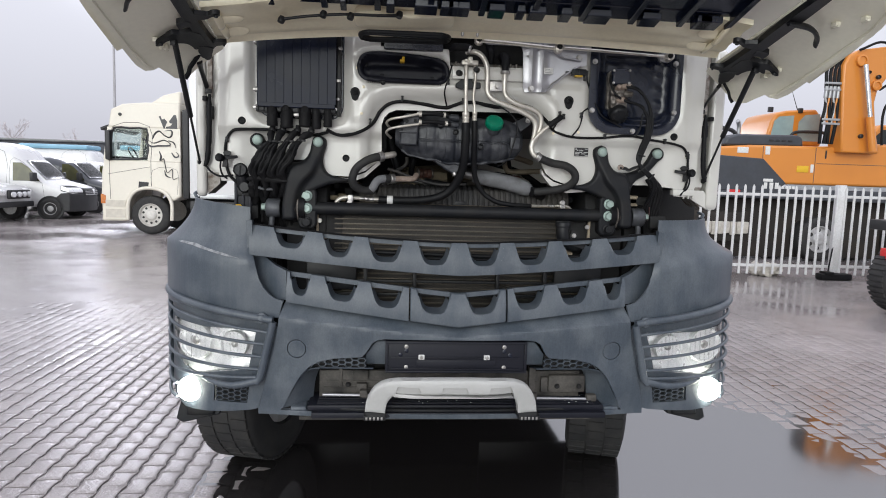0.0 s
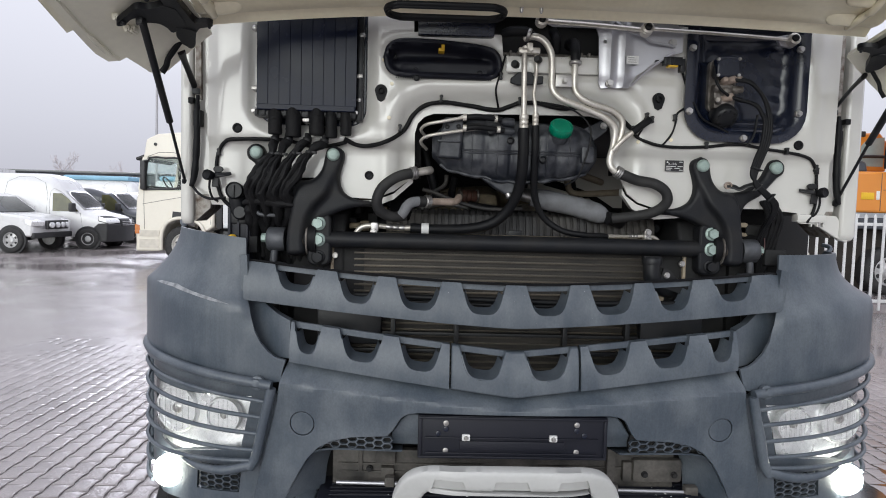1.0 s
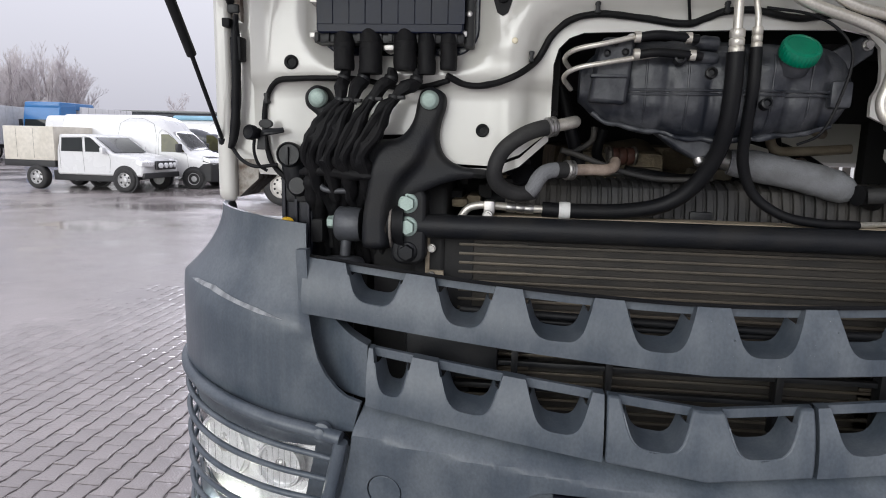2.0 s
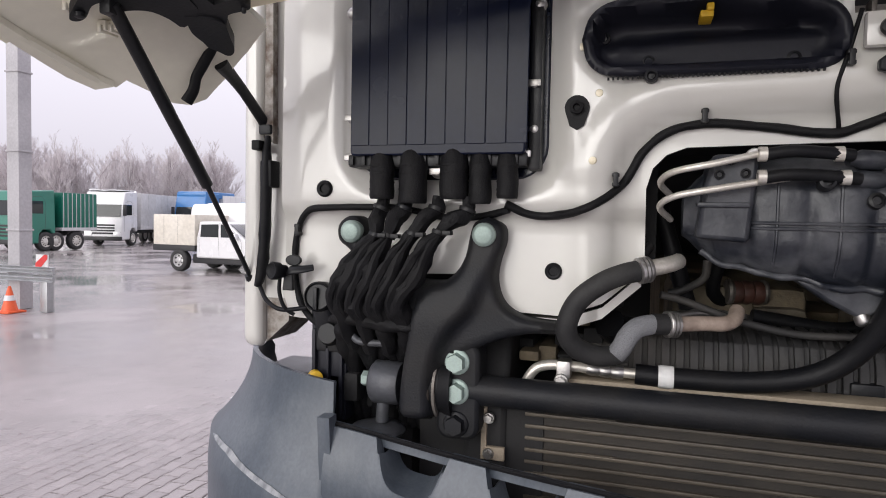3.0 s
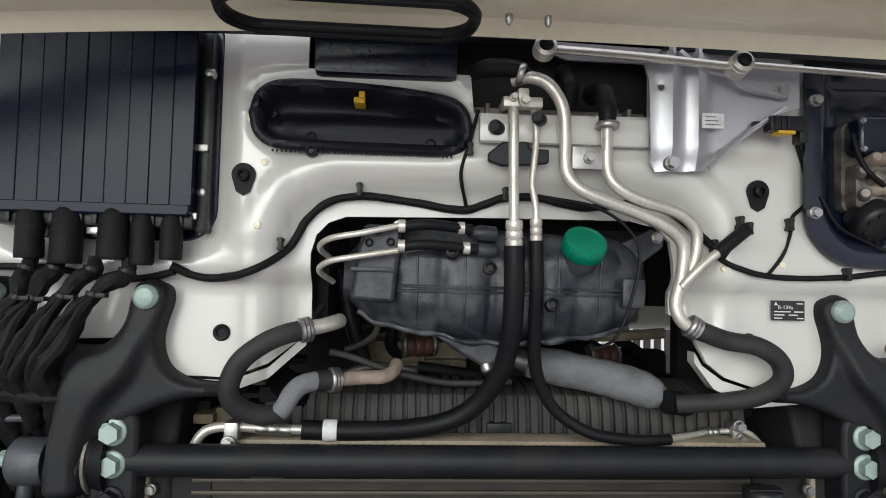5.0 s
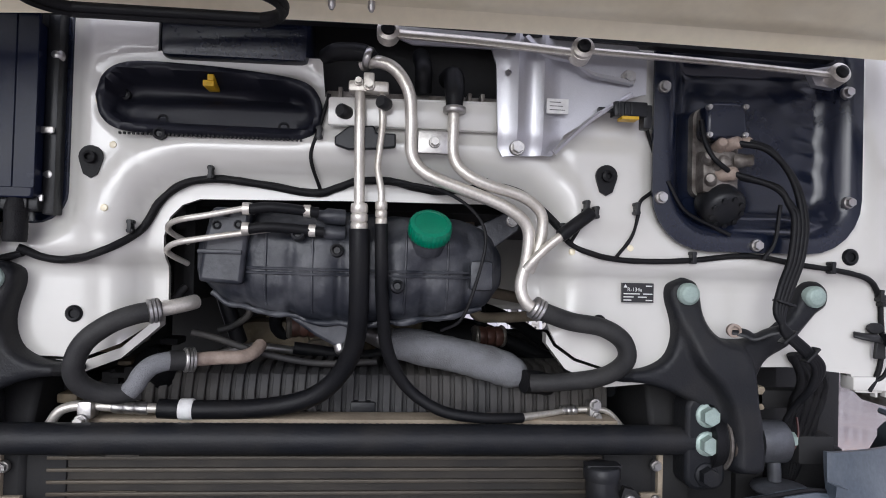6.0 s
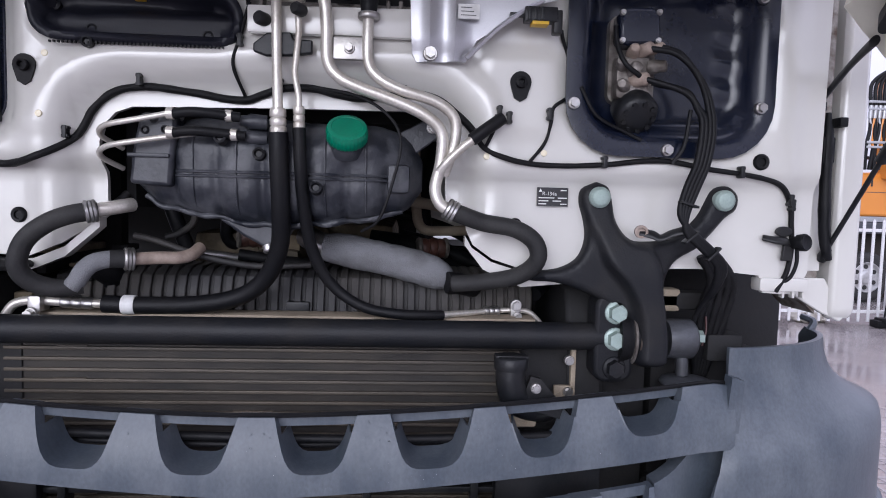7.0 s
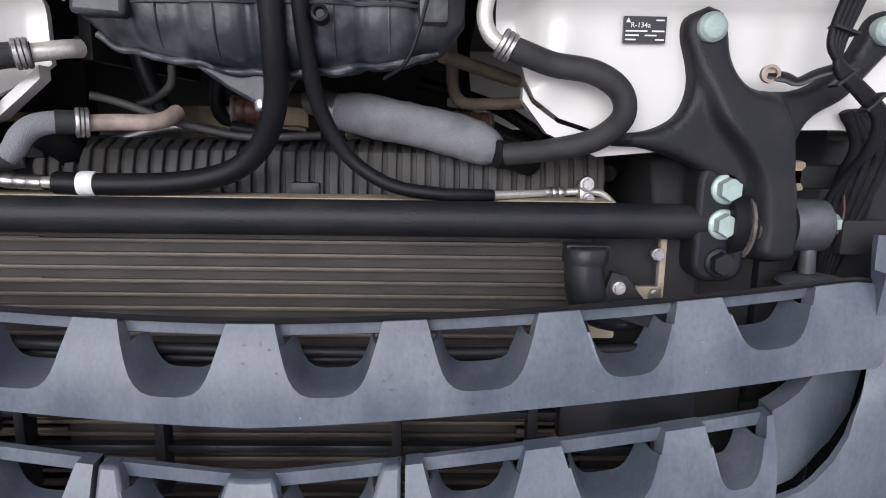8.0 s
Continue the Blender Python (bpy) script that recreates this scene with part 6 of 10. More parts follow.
# rain drops left on the bar
drops = random.Random(5)
bm, face = bmesh.new(), on(0.05, bulge(utop, ubot, -0.01))
while len(bm.verts) < 120 * 13:
    u = drops.gauss(0.2, 0.16) if drops.random() < 0.6 else drops.uniform(-0.8, 0.8)
    v = drops.uniform(ubot(min(abs(u), 0.85)) + 0.012, utop(u) - 0.008)
    if abs(u) > 0.85 or any(inside(h, np.array([[u, v]]))[0] or gap_to(h, u, v) < 0.009 for h in holes):
        continue
    c, r = Vector(face(u, v)), drops.uniform(0.0009, 0.0024)
    base = [bm.verts.new(c + Vector((r * math.cos(a), 0.0003, r * drops.uniform(0.8, 1.4) * math.sin(a)))) for a in [k * math.tau / 6 for k in range(6)]]
    high = [bm.verts.new(c + (w.co - c) * 0.6 + Vector((0, -0.5 * r, 0))) for w in base]
    tip = bm.verts.new(c + Vector((0, -0.65 * r, 0)))
    for k in range(6):
        bm.faces.new((base[k], base[k - 1], high[k - 1], high[k]))
        bm.faces.new((high[k], high[k - 1], tip))
tagged(part("rain_drops", bm, M["lens"], upper), "small rain drops on grey plastic", kind="stuff")
for a, b, slots in ((-0.208, 0.208, [(0, -1), (0, 1)]), (0.214, 0.735, [(1, 1), (2, 1), (3, 1)]), (-0.735, -0.214, [(1, -1), (2, -1), (3, -1)])):
    grille_row("grey lower grille segment with tapered openings", a, b, ltop, lbot, [(*LS[k], s, 0.094) for k, s in slots], 0.018, bulge(ltop, lbot, -0.01), 0.016)
for s in (-1, 1):
    end = [(0.741, ltop(0.741)), (0.79, 1.41), (0.835, 1.44), (0.872, 1.478), (0.905, 1.50), (0.91, 1.44), (0.9, 1.36), (0.875, 1.31), (0.84, 1.28), (0.8, 1.265), (0.741, lbot(0.741))]
    part("grille_end", sheet([(s * u, v) for u, v in end], [], on(0.03, lambda u, v: 0.045 * sstep(0.74, 0.9, abs(u))), 0.04, 0.02), M["bumper"], bumper, bevel=0.003)
    part("bar_flange", sheet([(s * u, v) for u, v in ((0.885, 1.50), (0.91, 1.48), (0.916, 1.60), (0.89, 1.602))], [], on(0.03), 0.03, 0.02), M["bumper"], bumper, bevel=0.004)

# centre apron with the lower intake
HOLE = [(-0.76, 0.774), (-0.70, 0.89), (-0.672, 0.94), (-0.635, 0.98), (-0.59, 1.005), (-0.53, 1.02), (-0.41, 1.03), (-0.392, 1.05), (-0.365, 1.095), (-0.345, 1.108), (-0.315, 1.114),
        (0.315, 1.114), (0.345, 1.108), (0.365, 1.095), (0.392, 1.05), (0.41, 1.03), (0.53, 1.02), (0.59, 1.005), (0.635, 0.98), (0.672, 0.94), (0.70, 0.89), (0.76, 0.774)]
apron_top = lambda u: lbot(u) - 0.006
edge = [(-0.745, apron_top(0.745)), (-0.765, 1.2), (-0.775, 1.13), (-0.86, 0.775), (-0.86, 0.752), (0.86, 0.752), (0.86, 0.775), (0.775, 1.13), (0.765, 1.2), (0.745, apron_top(0.745))]
edge = edge + [(0.745 - 1.49 * i / 24, apron_top(0.745 - 1.49 * i / 24)) for i in range(1, 24)]
fold = lambda u: 0.036 + 0.03 * min(1, abs(u) / 0.75)
apron_y = lambda u, v: 0.03 - 0.05 * min(1, max(0, apron_top(u) - v) / fold(u)) + 0.012 * sstep(fold(u), fold(u) + 0.15, apron_top(u) - v) + 0.02 * sstep(0.9, 0.76, v)
apron = part("centre_panel", sheet(edge, [HOLE, ring_shape(-0.69, 1.058, 0.041), ring_shape(0.69, 1.058, 0.041)], on(0.0, apron_y), 0.03, 0.0125), M["bumper"], bumper, "grey centre panel with streaks of dirt", bevel=0.002, smooth=22)
for s in (-1, 1):
    part("tow_eye_cover", sheet(ring_shape(s * 0.69, 1.058, 0.039), [], on(0.002, apron_y), 0.02, 0.02), M["bumper"], apron, "round grey tow eye cover", bevel=0.002)
# surround of the intake, set back
def cheek(s):
    """Side wall of the intake, running back from the cut edge to the cooler."""
    rim = [(0.36, 0.976), (0.5, 0.974), (0.6, 0.970), (0.65, 0.956), (0.682, 0.918), (0.712, 0.86), (0.752, 0.785)]
    deep = [(0.36, 0.95), (0.5, 0.948), (0.58, 0.944), (0.604, 0.93), (0.617, 0.90), (0.625, 0.86), (0.632, 0.785)]
    bm, rows = bmesh.new(), []
    for f, o in ((-0.12, 0.012), (0.0, 0.006), (0.04, 0.012), (0.15, 0.024), (0.5, 0.07), (1.0, 0.13)):
        rows.append([bm.verts.new(on(o)(s * (a[0] + (b[0] - a[0]) * f), a[1] + (b[1] - a[1]) * f)) for a, b in zip(dense_line(rim), dense_line(deep))])
    for p, q in zip(rows, rows[1:]):
        for k in range(len(p) - 1):
            bm.faces.new((p[k], p[k + 1], q[k + 1], q[k]))
    bmesh.ops.recalc_face_normals(bm, faces=bm.faces)
    bmesh.ops.solidify(bm, geom=bm.faces[:], thickness=0.004)
    return bm


def dense_line(pts, n=6):
    """Points along a rounded line through the given ones."""
    out = []
    for k in range(len(pts) - 1):
        a, b, c, d = (Vector(pts[min(max(k + i, 0), len(pts) - 1)]) for i in (-1, 0, 1, 2))
        for i in range(n):
            t = i / n
            out.append(tuple(0.5 * (2 * b + (c - a) * t + (2 * a - 5 * b + 4 * c - d) * t * t + (3 * b - a - 3 * c + d) * t ** 3)))
    return out + [tuple(pts[-1])]


for s in (-1, 1):
    part("intake_cheek", cheek(s), M["bumper"], bumper, "smooth grey side wall of the intake", smooth=50)
def hexes(bm, s, u0, v0, cols, rows, rx, rz, off):
    """A grid of long six-sided cells."""
    for i in range(cols):
        for j in range(rows):
            u, v = s * (u0 + 1.5 * rx * i), v0 + 2 * rz * j + (rz if i % 2 else 0) - (0.006 if rows == 2 and i > 7 else 0)
            cell = lambda k: [(u + k * rx * math.cos(radians(60 * q)), v + k * rz / 0.866 * math.sin(radians(60 * q))) for q in range(6)]
            sheet(cell(1.0), [cell(0.84)], on(off), 0.014, 0.05, bm=bm)


for s in (-1, 1):
    bm = bmesh.new()
    hexes(bm, s, 0.41, 0.99, 10, 2, 0.019, 0.0108, 0.006)
    tagged(part("honeycomb_grid", bm, M["bumper"], bumper), "grey plastic honeycomb grid", kind="stuff")
    # near-black sheet stands in for the shaded hollow behind the cells
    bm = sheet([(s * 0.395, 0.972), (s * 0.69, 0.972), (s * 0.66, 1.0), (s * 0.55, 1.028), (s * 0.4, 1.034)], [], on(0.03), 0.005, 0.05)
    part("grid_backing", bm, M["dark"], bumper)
    bm = sheet([(s * 0.305, 1.10), (s * 0.345, 1.10), (s * 0.365, 1.08), (s * 0.395, 1.035), (s * 0.40, 0.985), (s * 0.305, 0.985)], [], on(0.02, lambda u, v: 0.03 * sstep(1.04, 1.0, v)), 0.03, 0.03)
    part("plate_cheek", bm, M["bumper"], bumper, bevel=0.004)
bm = bmesh.new()
box(bm, (-0.325, -0.165, 0.968), (0.292, -0.135, 1.108), 0.004)
holder = part("number_plate_carrier", bm, M["lid_matt"], bumper, "empty black number plate carrier")
for lo, hi in (((-0.3, -0.172, 1.035), (0.26, -0.16, 1.04)), ((-0.3, -0.172, 0.985), (0.26, -0.16, 0.99)), ((-0.19, -0.172, 0.998), (0.15, -0.16, 1.028))):
    part("carrier_rib", box(bmesh.new(), lo, hi, 0.002), M["lid_matt"], holder)
for x0, z0, x1, z1 in ((-0.322, 1.098, 0.289, 1.106), (-0.322, 0.97, 0.289, 0.978), (-0.322, 0.978, -0.312, 1.098), (0.279, 0.978, 0.289, 1.098)):
    part("carrier_edge", box(bmesh.new(), (x0, -0.171, z0), (x1, -0.162, z1), 0.002), M["lid_matt"], holder)
for x in (-0.17, 0.113):
    bm = bmesh.new()
    box(bm, (x - 0.013, -0.178, 1.03), (x + 0.013, -0.165, 1.051), 0.004)
    c = part("plate_clip", bm, M["paper"], holder, "small white plastic clip")
    part("screw", hex_bolt(bmesh.new(), (x, -0.178, 1.04), r=0.006, h=0.004), M["steel"], c)
for x, z in ((-0.235, 1.085), (-0.235, 1.066), (-0.235, 0.995), (0.19, 1.085), (0.19, 1.066), (0.19, 0.995), (0.215, 1.05), (-0.26, 1.05)):
    part("screw", lathe(bmesh.new(), [(0.009, -0.004), (0.009, 0.004), (0.006, 0.005)], (x, -0.165, z), (0, -1, 0), 12), M["steel"] if z in (1.085, 0.995) else M["black_gloss"], holder)
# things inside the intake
# grimy pale casting, darkened further to put the intake's shade into it
M["grimy"] = material("grimy_shaded_casting", (0.095, 0.087, 0.077), 0.65, second=(0.02, 0.019, 0.018), amount=0.95, scale=9, fine=90, bump=0.4, grit=0.5)
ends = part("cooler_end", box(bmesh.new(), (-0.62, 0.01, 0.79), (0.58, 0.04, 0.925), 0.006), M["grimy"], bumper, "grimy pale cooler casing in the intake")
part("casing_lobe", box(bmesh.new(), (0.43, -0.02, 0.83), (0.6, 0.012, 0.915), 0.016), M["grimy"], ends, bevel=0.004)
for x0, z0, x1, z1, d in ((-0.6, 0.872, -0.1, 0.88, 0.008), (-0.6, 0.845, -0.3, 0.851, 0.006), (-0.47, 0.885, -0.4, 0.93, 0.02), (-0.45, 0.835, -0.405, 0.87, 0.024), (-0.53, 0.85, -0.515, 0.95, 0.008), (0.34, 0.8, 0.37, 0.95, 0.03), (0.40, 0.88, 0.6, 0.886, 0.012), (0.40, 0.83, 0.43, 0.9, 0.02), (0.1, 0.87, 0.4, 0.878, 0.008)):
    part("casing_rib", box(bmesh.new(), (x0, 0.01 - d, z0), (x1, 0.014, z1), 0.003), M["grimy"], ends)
for x in (-0.49, -0.2, 0.47, 0.57):
    part("casing_bolt", hex_bolt(bmesh.new(), (x, -0.003 if x < 0.4 else -0.021, 0.862), r=0.009, h=0.008), M["dark"], ends)
part("cooler_rail", rod(bmesh.new(), (-0.6, -0.035, 0.826), (0.62, -0.035, 0.806), 0.007), M["alu"], bumper, "pale metal rail in the intake")
for x0, z0, x1, z1 in ((0.6, 0.79, 0.645, 0.83), (-0.435, 0.815, -0.4, 0.85), (0.335, 0.80, 0.375, 0.835)):
    part("rail_clip", box(bmesh.new(), (x0, -0.05, z0), (x1, -0.017, z1), 0.008), M["grimy"], bumper)
tread = part("step_tread", box(bmesh.new(), (-0.66, -0.1, 0.775), (0.66, 0.08, 0.80), 0.006), M["lid_matt"], bumper, "black bumper step with wet speckles")
part("tread_edge", box(bmesh.new(), (-0.64, -0.135, 0.752), (0.66, -0.09, 0.778), 0.006), M["lid_matt"], tread)
for k in range(5):
    part("tread_rib", box(bmesh.new(), (-0.62, -0.08 + 0.028 * k, 0.799), (0.62, -0.072 + 0.028 * k, 0.8045), 0.001), M["lid_matt"], tread)
# small pale discs scattered over the tread
speck = random.Random(17)
bm = bmesh.new()
for k in range(34):
    x, y, r = speck.uniform(-0.6, 0.6), speck.uniform(-0.09, 0.02), speck.uniform(0.0015, 0.005)
    lathe(bm, [(r, 0.0), (r * 0.6, 0.0012)], (x, y, 0.8048), (0, 0, 1), 7)
tagged(part("leaf_specks", bm, M["paper"], tread), "pale specks on the step", kind="stuff")
for s in (-1, 1):
    part("step_end", box(bmesh.new(), (s * 0.665, -0.085, 0.757), (s * 0.735, 0.0, 0.788), 0.008), M["bumper"], bumper, bevel=0.003)
part("under_run_strip", box(bmesh.new(), (-0.7, -0.06, 0.718), (0.62, -0.03, 0.736), 0.004), M["grimy"], bumper, "grimy pale strip under the bumper")
# white step bar: a flat-faced bent tube with three facets
HALF = [(-0.407, 0.8), (-0.402, 0.84), (-0.391, 0.872), (-0.376, 0.902), (-0.355, 0.926), (-0.328, 0.944), (-0.287, 0.957), (-0.24, 0.963), (-0.15, 0.966), (-0.033, 0.9665)]
UNDER = [(-0.322, 0.8), (-0.316, 0.84), (-0.305, 0.866), (-0.29, 0.886), (-0.27, 0.897), (-0.235, 0.9), (-0.15, 0.9015), (-0.033, 0.902)]
other = lambda pts: [(-0.066 - x, z) for x, z in reversed(pts[:-1])]
arch = dense_line(HALF + other(HALF), 3) + dense_line(UNDER + other(UNDER), 3)[::-1]
bar_y = lambda u, v: -0.268 + 0.05 * sstep(0.15, 0.38, abs(u + 0.033)) + 0.03 * sstep(0.95, 0.8, v) + 0.005 * (1 - sstep(0.0, 0.007, gap_to(arch, u, v)))
FACETS = ((-0.27, -0.182), (-0.08, 0.018), (0.122, 0.21))
cut = [p for p in arch if not (0.889 < p[1] < 0.92 and -0.29 < p[0] < 0.228)]
k = next(i for i, p in enumerate(cut) if i > 50 and p[0] < 0.228)
cut[k:k] = [q for x0, x1 in reversed(FACETS) for q in ((x1 + 0.014, 0.901), (x1, 0.936), (x0, 0.936), (x0 - 0.008, 0.901))]
bar = part("step_bar", sheet(cut, [], lambda u, v: (u, bar_y(u, v), v), 0.045, 0.009), M["bar_white"], bumper, "white painted bent step bar", smooth=60)
for x0, x1 in FACETS:
    facet = [(x0, 0.936), (x1, 0.936), (x1 + 0.014, 0.901), (x0 - 0.008, 0.901)]
    part("bar_facet", sheet(facet, [], lambda u, v: (u, bar_y(u, 0.935) + 0.002 + 0.016 * (0.936 - v) / 0.035, v), 0.012, 0.02), M["bar_white"], bar, bevel=0.002)
for x in (-0.364, 0.299):
    foot = part("bar_foot", box(bmesh.new(), (x - 0.046, -0.235, 0.782), (x + 0.046, -0.15, 0.802), 0.003), M["black"], bar, "black toothed step pad")
    for k in range(5):
        part("tooth", box(bmesh.new(), (x - 0.038 + 0.016 * k, -0.24, 0.786), (x - 0.03 + 0.016 * k, -0.232, 0.798), 0.001), M["steel"], foot)

# corners: wings, lamps, guards
for s in (-1, 1):
    side = lambda pts: [(s * u, v) for u, v in pts]
    K = 0.8
    arc = lambda u: K * (math.asin(min(1, (u - 0.84) / 0.515)) / (math.pi / 2) if u > 0.84 else (u - 0.84) / 0.809)

    def wing_at(p, v):
        w = p / K
        a = radians(90 * min(1, max(0, w)))
        u = 0.84 + 0.515 * math.sin(a) + 0.809 * min(0, w)
        y = (0.35 - 0.435 * math.cos(a) if w > 0 else fx(u)) + max(0, w - 1) * 0.8
        y += 0.05 * sstep(0.9, 0.86, u) * sstep(1.33, 1.56, v)
        ridge = sstep(0.9, 0.97, u)
        zc = 1.428 + 0.06 * sstep(0.86, 1.25, u)
        y -= 0.014 * ridge * math.exp(-((w - 0.45) / 0.25) ** 2) * sstep(1.22, 1.28, v) * sstep(zc, zc - 0.05, v)
        f = min(1, max(0, (v - zc) / (1.655 - zc)))
        k = 1 - (1 - f) ** 1.75
        if f > 0:
            k = max(k, 0.05 * ridge * sstep(0, 0.04, f))
        t = min(1, max(0, (u - 0.885) / 0.47))
        b = math.asin(t)
        hu, hy = 0.907 + 0.284 * math.sin(b), 0.205 - 0.205 * math.cos(b) + max(0, w - 1) * 0.8
        return (XC + s * (u + (hu - u) * k), y + (hy - y) * k, v + 0.03 * f * t)

    inner = [(0.886, 1.655), (0.884, 1.56), (0.882, 1.47), (0.872, 1.41), (0.856, 1.355), (0.836, 1.316), (0.81, 1.288), (0.787, 1.272), (0.75, 1.262), (0.758, 1.235), (0.768, 1.19), (0.8, 1.185)]
    rim = [(arc(u), v) for u, v in inner] + [(arc(1.0), 1.205), (arc(1.2), 1.21), (K, 1.21), (1.25 * K, 1.21), (1.25 * K, 1.48), (1.12 * K, 1.56), (1.03 * K, 1.635), (K, 1.655), (arc(1.1), 1.655)]
    bm = sheet(rim, [], wing_at, 0, 0.016)
    bmesh.ops.recalc_face_normals(bm, faces=bm.faces)
    bmesh.ops.solidify(bm, geom=bm.faces[:], thickness=0.011)
    wing = part("corner_wing", bm, M["bumper"], bumper, "grey plastic corner wing with a ledge", bevel=0.003, smooth=40)
    zc = lambda u: 1.428 + 0.06 * sstep(0.86, 1.25, u)
    scuff = [(arc(u), zc(u) + d) for u, d in ((0.94, 0.004), (1.0, 0.001), (1.08, 0.001), (1.16, 0.003), (1.24, 0.004), (1.22, 0.009), (1.15, 0.013), (1.08, 0.009), (1.01, 0.010))]
    # paler strip laid over the ledge of the left wing only
    if s < 0:
        part("scuff_mark", sheet(scuff, [], lambda p, v: tuple(Vector(wing_at(p, v)) + Vector((0, -0.0015, 0.001))), 0.001, 0.012), M["scuff"], wing, "pale strip along the ledge")
    bm = bmesh.new()
    tube(bm, [(XC + s * 1.185, 0.2, 1.678), (XC + s * 1.2, 0.21, 1.70), (XC + s * 1.19, 0.24, 1.708)], 0.008, 6)
    part("wing_hook", bm, M["bumper"], wing)
    # lower corner with lamp opening
    LAMP = [(0.868, 1.13), (0.903, 0.952), (1.08, 0.925), (1.16, 0.905), (1.22, 0.925), (1.27, 0.985), (1.29, 1.07), (1.285, 1.135), (1.1, 1.125)]
    low = [(0.80, 1.16), (0.775, 1.13), (0.862, 0.775), (0.885, 0.768), (1.1, 0.74), (1.22, 0.73), (1.29, 0.76), (1.335, 0.86), (1.337, 1.2), (1.3, 1.21), (1.0, 1.215), (0.87, 1.2)]
    corner = part("corner_panel", sheet(side(low), [side(LAMP), ring_shape(s * 1.183, 0.826, 0.053, 24), [(s * u, v) for u, v in ((0.9, 0.888), (0.91, 0.797), (1.065, 0.793), (1.06, 0.885))]], on(0.022), 0.02, 0.022), M["bumper"], bumper, bevel=0.003)
    bm = bmesh.new()
    sheet(side([(0.855, 1.145), (0.895, 0.93), (1.1, 0.89), (1.25, 0.9), (1.31, 1.0), (1.3, 1.15)]), [], on(0.09, lambda u, v: -0.012 * abs(math.sin(u * 14)) - 0.01 * abs(math.sin(v * 22))), 0.006, 0.02, bm=bm)
    head = part("headlamp", bm, M["chrome"], bumper, "clear glass headlamp with twin reflectors")
    for u, v, r in ((0.972, 1.05, 0.06), (1.158, 1.045, 0.082)):
        bm = bmesh.new()
        c = Vector((XC + s * u, fx(u) + 0.06, v))
        nrm = Vector((s * (0.15 if u < 1.1 else 0.35), -1, 0))
        lathe(bm, [(r, 0.0), (r * 1.0, 0.02), (r * 0.93, 0.02), (r * 0.9, 0.0), (r * 0.7, -0.02), (r * 0.45, -0.035), (r * 0.3, -0.04)], c, nrm, 32)
        part("reflector", bm, M["chrome"], head)
        bm = bmesh.new()
        lathe(bm, [(r * 0.3, -0.04), (r * 0.32, 0.0), (r * 0.2, 0.012), (r * 0.05, 0.014)], c, nrm, 20)
        part("bulb_cap", bm, M["steel"], head)
        part("bezel", lathe(bmesh.new(), [(r * 1.06, 0.0), (r * 1.06, 0.01), (r * 1.02, 0.014), (r * 1.0, 0.008)], c, nrm, 32), M["chrome"], head)
        for k in range(-3, 4):
            h = math.sqrt(max(0.05, 0.85 - (k / 3.6) ** 2)) * r
            part("lens_flute", rod(bmesh.new(), c + Vector((k * r * 0.25, -0.026, -h)), c + Vector((k * r * 0.25, -0.026, h)), 0.0022, n=6), M["lens"], head)
    bm = sheet(side(LAMP), [], on(0.018), 0.005, 0.03)
    lens = part("lens", bm, M["lens"], head, smooth=60)
    lens.visible_shadow = False
    fog = part("fog_lamp", lathe(bmesh.new(), [(0.056, -0.03), (0.056, 0.006), (0.05, 0.016), (0.03, 0.026), (0.002, 0.03)], (XC + s * 1.183, fx(1.183) + 0.012, 0.826), (s * 0.12, -1, 0.12), 28), M["fog"], bumper, "lit round fog lamp")
    bm = bmesh.new()
    hexes(bm, s, 0.925, 0.81, 5, 4, 0.0185, 0.0098, 0.02)
    tagged(part("honeycomb_grid", bm, M["bumper"], bumper), "grey plastic honeycomb grid", kind="stuff")
    # another near-black sheet in place of the shade behind the lower grid
    part("grid_backing", sheet(side([(0.9, 0.89), (0.91, 0.79), (1.06, 0.785), (1.06, 0.885)]), [], on(0.05), 0.005, 0.03), M["dark"], bumper)
    # guard
    guard_y = lambda u: fx(u) - 0.028
    path = lambda pts: [(XC + s * u, guard_y(min(u, 1.332)) + max(0, u - 1.332) * 1.0, v) for u, v in pts]
    us = [0.79, 0.86, 0.94, 1.02, 1.1, 1.18, 1.25, 1.3, 1.325]
    tail = lambda v: [(XC + s * 1.345, 0.30, v), (XC + s * 1.345, 0.42, v)]
    bm = bmesh.new()
    tube(bm, path([(u, 1.182 + 0.076 * (u - 0.79) / 0.54) for u in us]) + tail(1.255), 0.0165, 10, sub=4)
    tube(bm, path([(0.79, 1.175), (0.797, 1.14), (0.82, 1.04), (0.842, 0.94), (0.862, 0.905)]), 0.0165, 10, sub=4)
    tube(bm, path([(0.855, 0.915), (0.95, 0.892), (1.04, 0.895), (1.1, 0.91)]), [0.0165, 0.016, 0.012, 0.006], 10, sub=4)
    guard = part("lamp_guard", bm, M["bumper"], bumper, "grey tubular headlamp guard")
    for a, b, c in ((0.805, 1.128, 1.195), (0.817, 1.075, 1.125), (0.83, 1.02, 1.055), (0.842, 0.965, 0.985), (0.853, 0.93, 0.915)):
        bm = bmesh.new()
        tube(bm, path([(a, b)] + [(u, b + (c - b) * (u - a) / (1.325 - a)) for u in us[1:]]) + tail(c), 0.0075, 8, sub=4)
        part("guard_bar", bm, M["bumper"], guard)
    for v in (0.845, 0.78):
        bm = bmesh.new()
        tube(bm, path([(1.25, v), (1.29, v), (1.325, v + 0.005)]) + tail(v + 0.008), 0.0075, 8, sub=4)
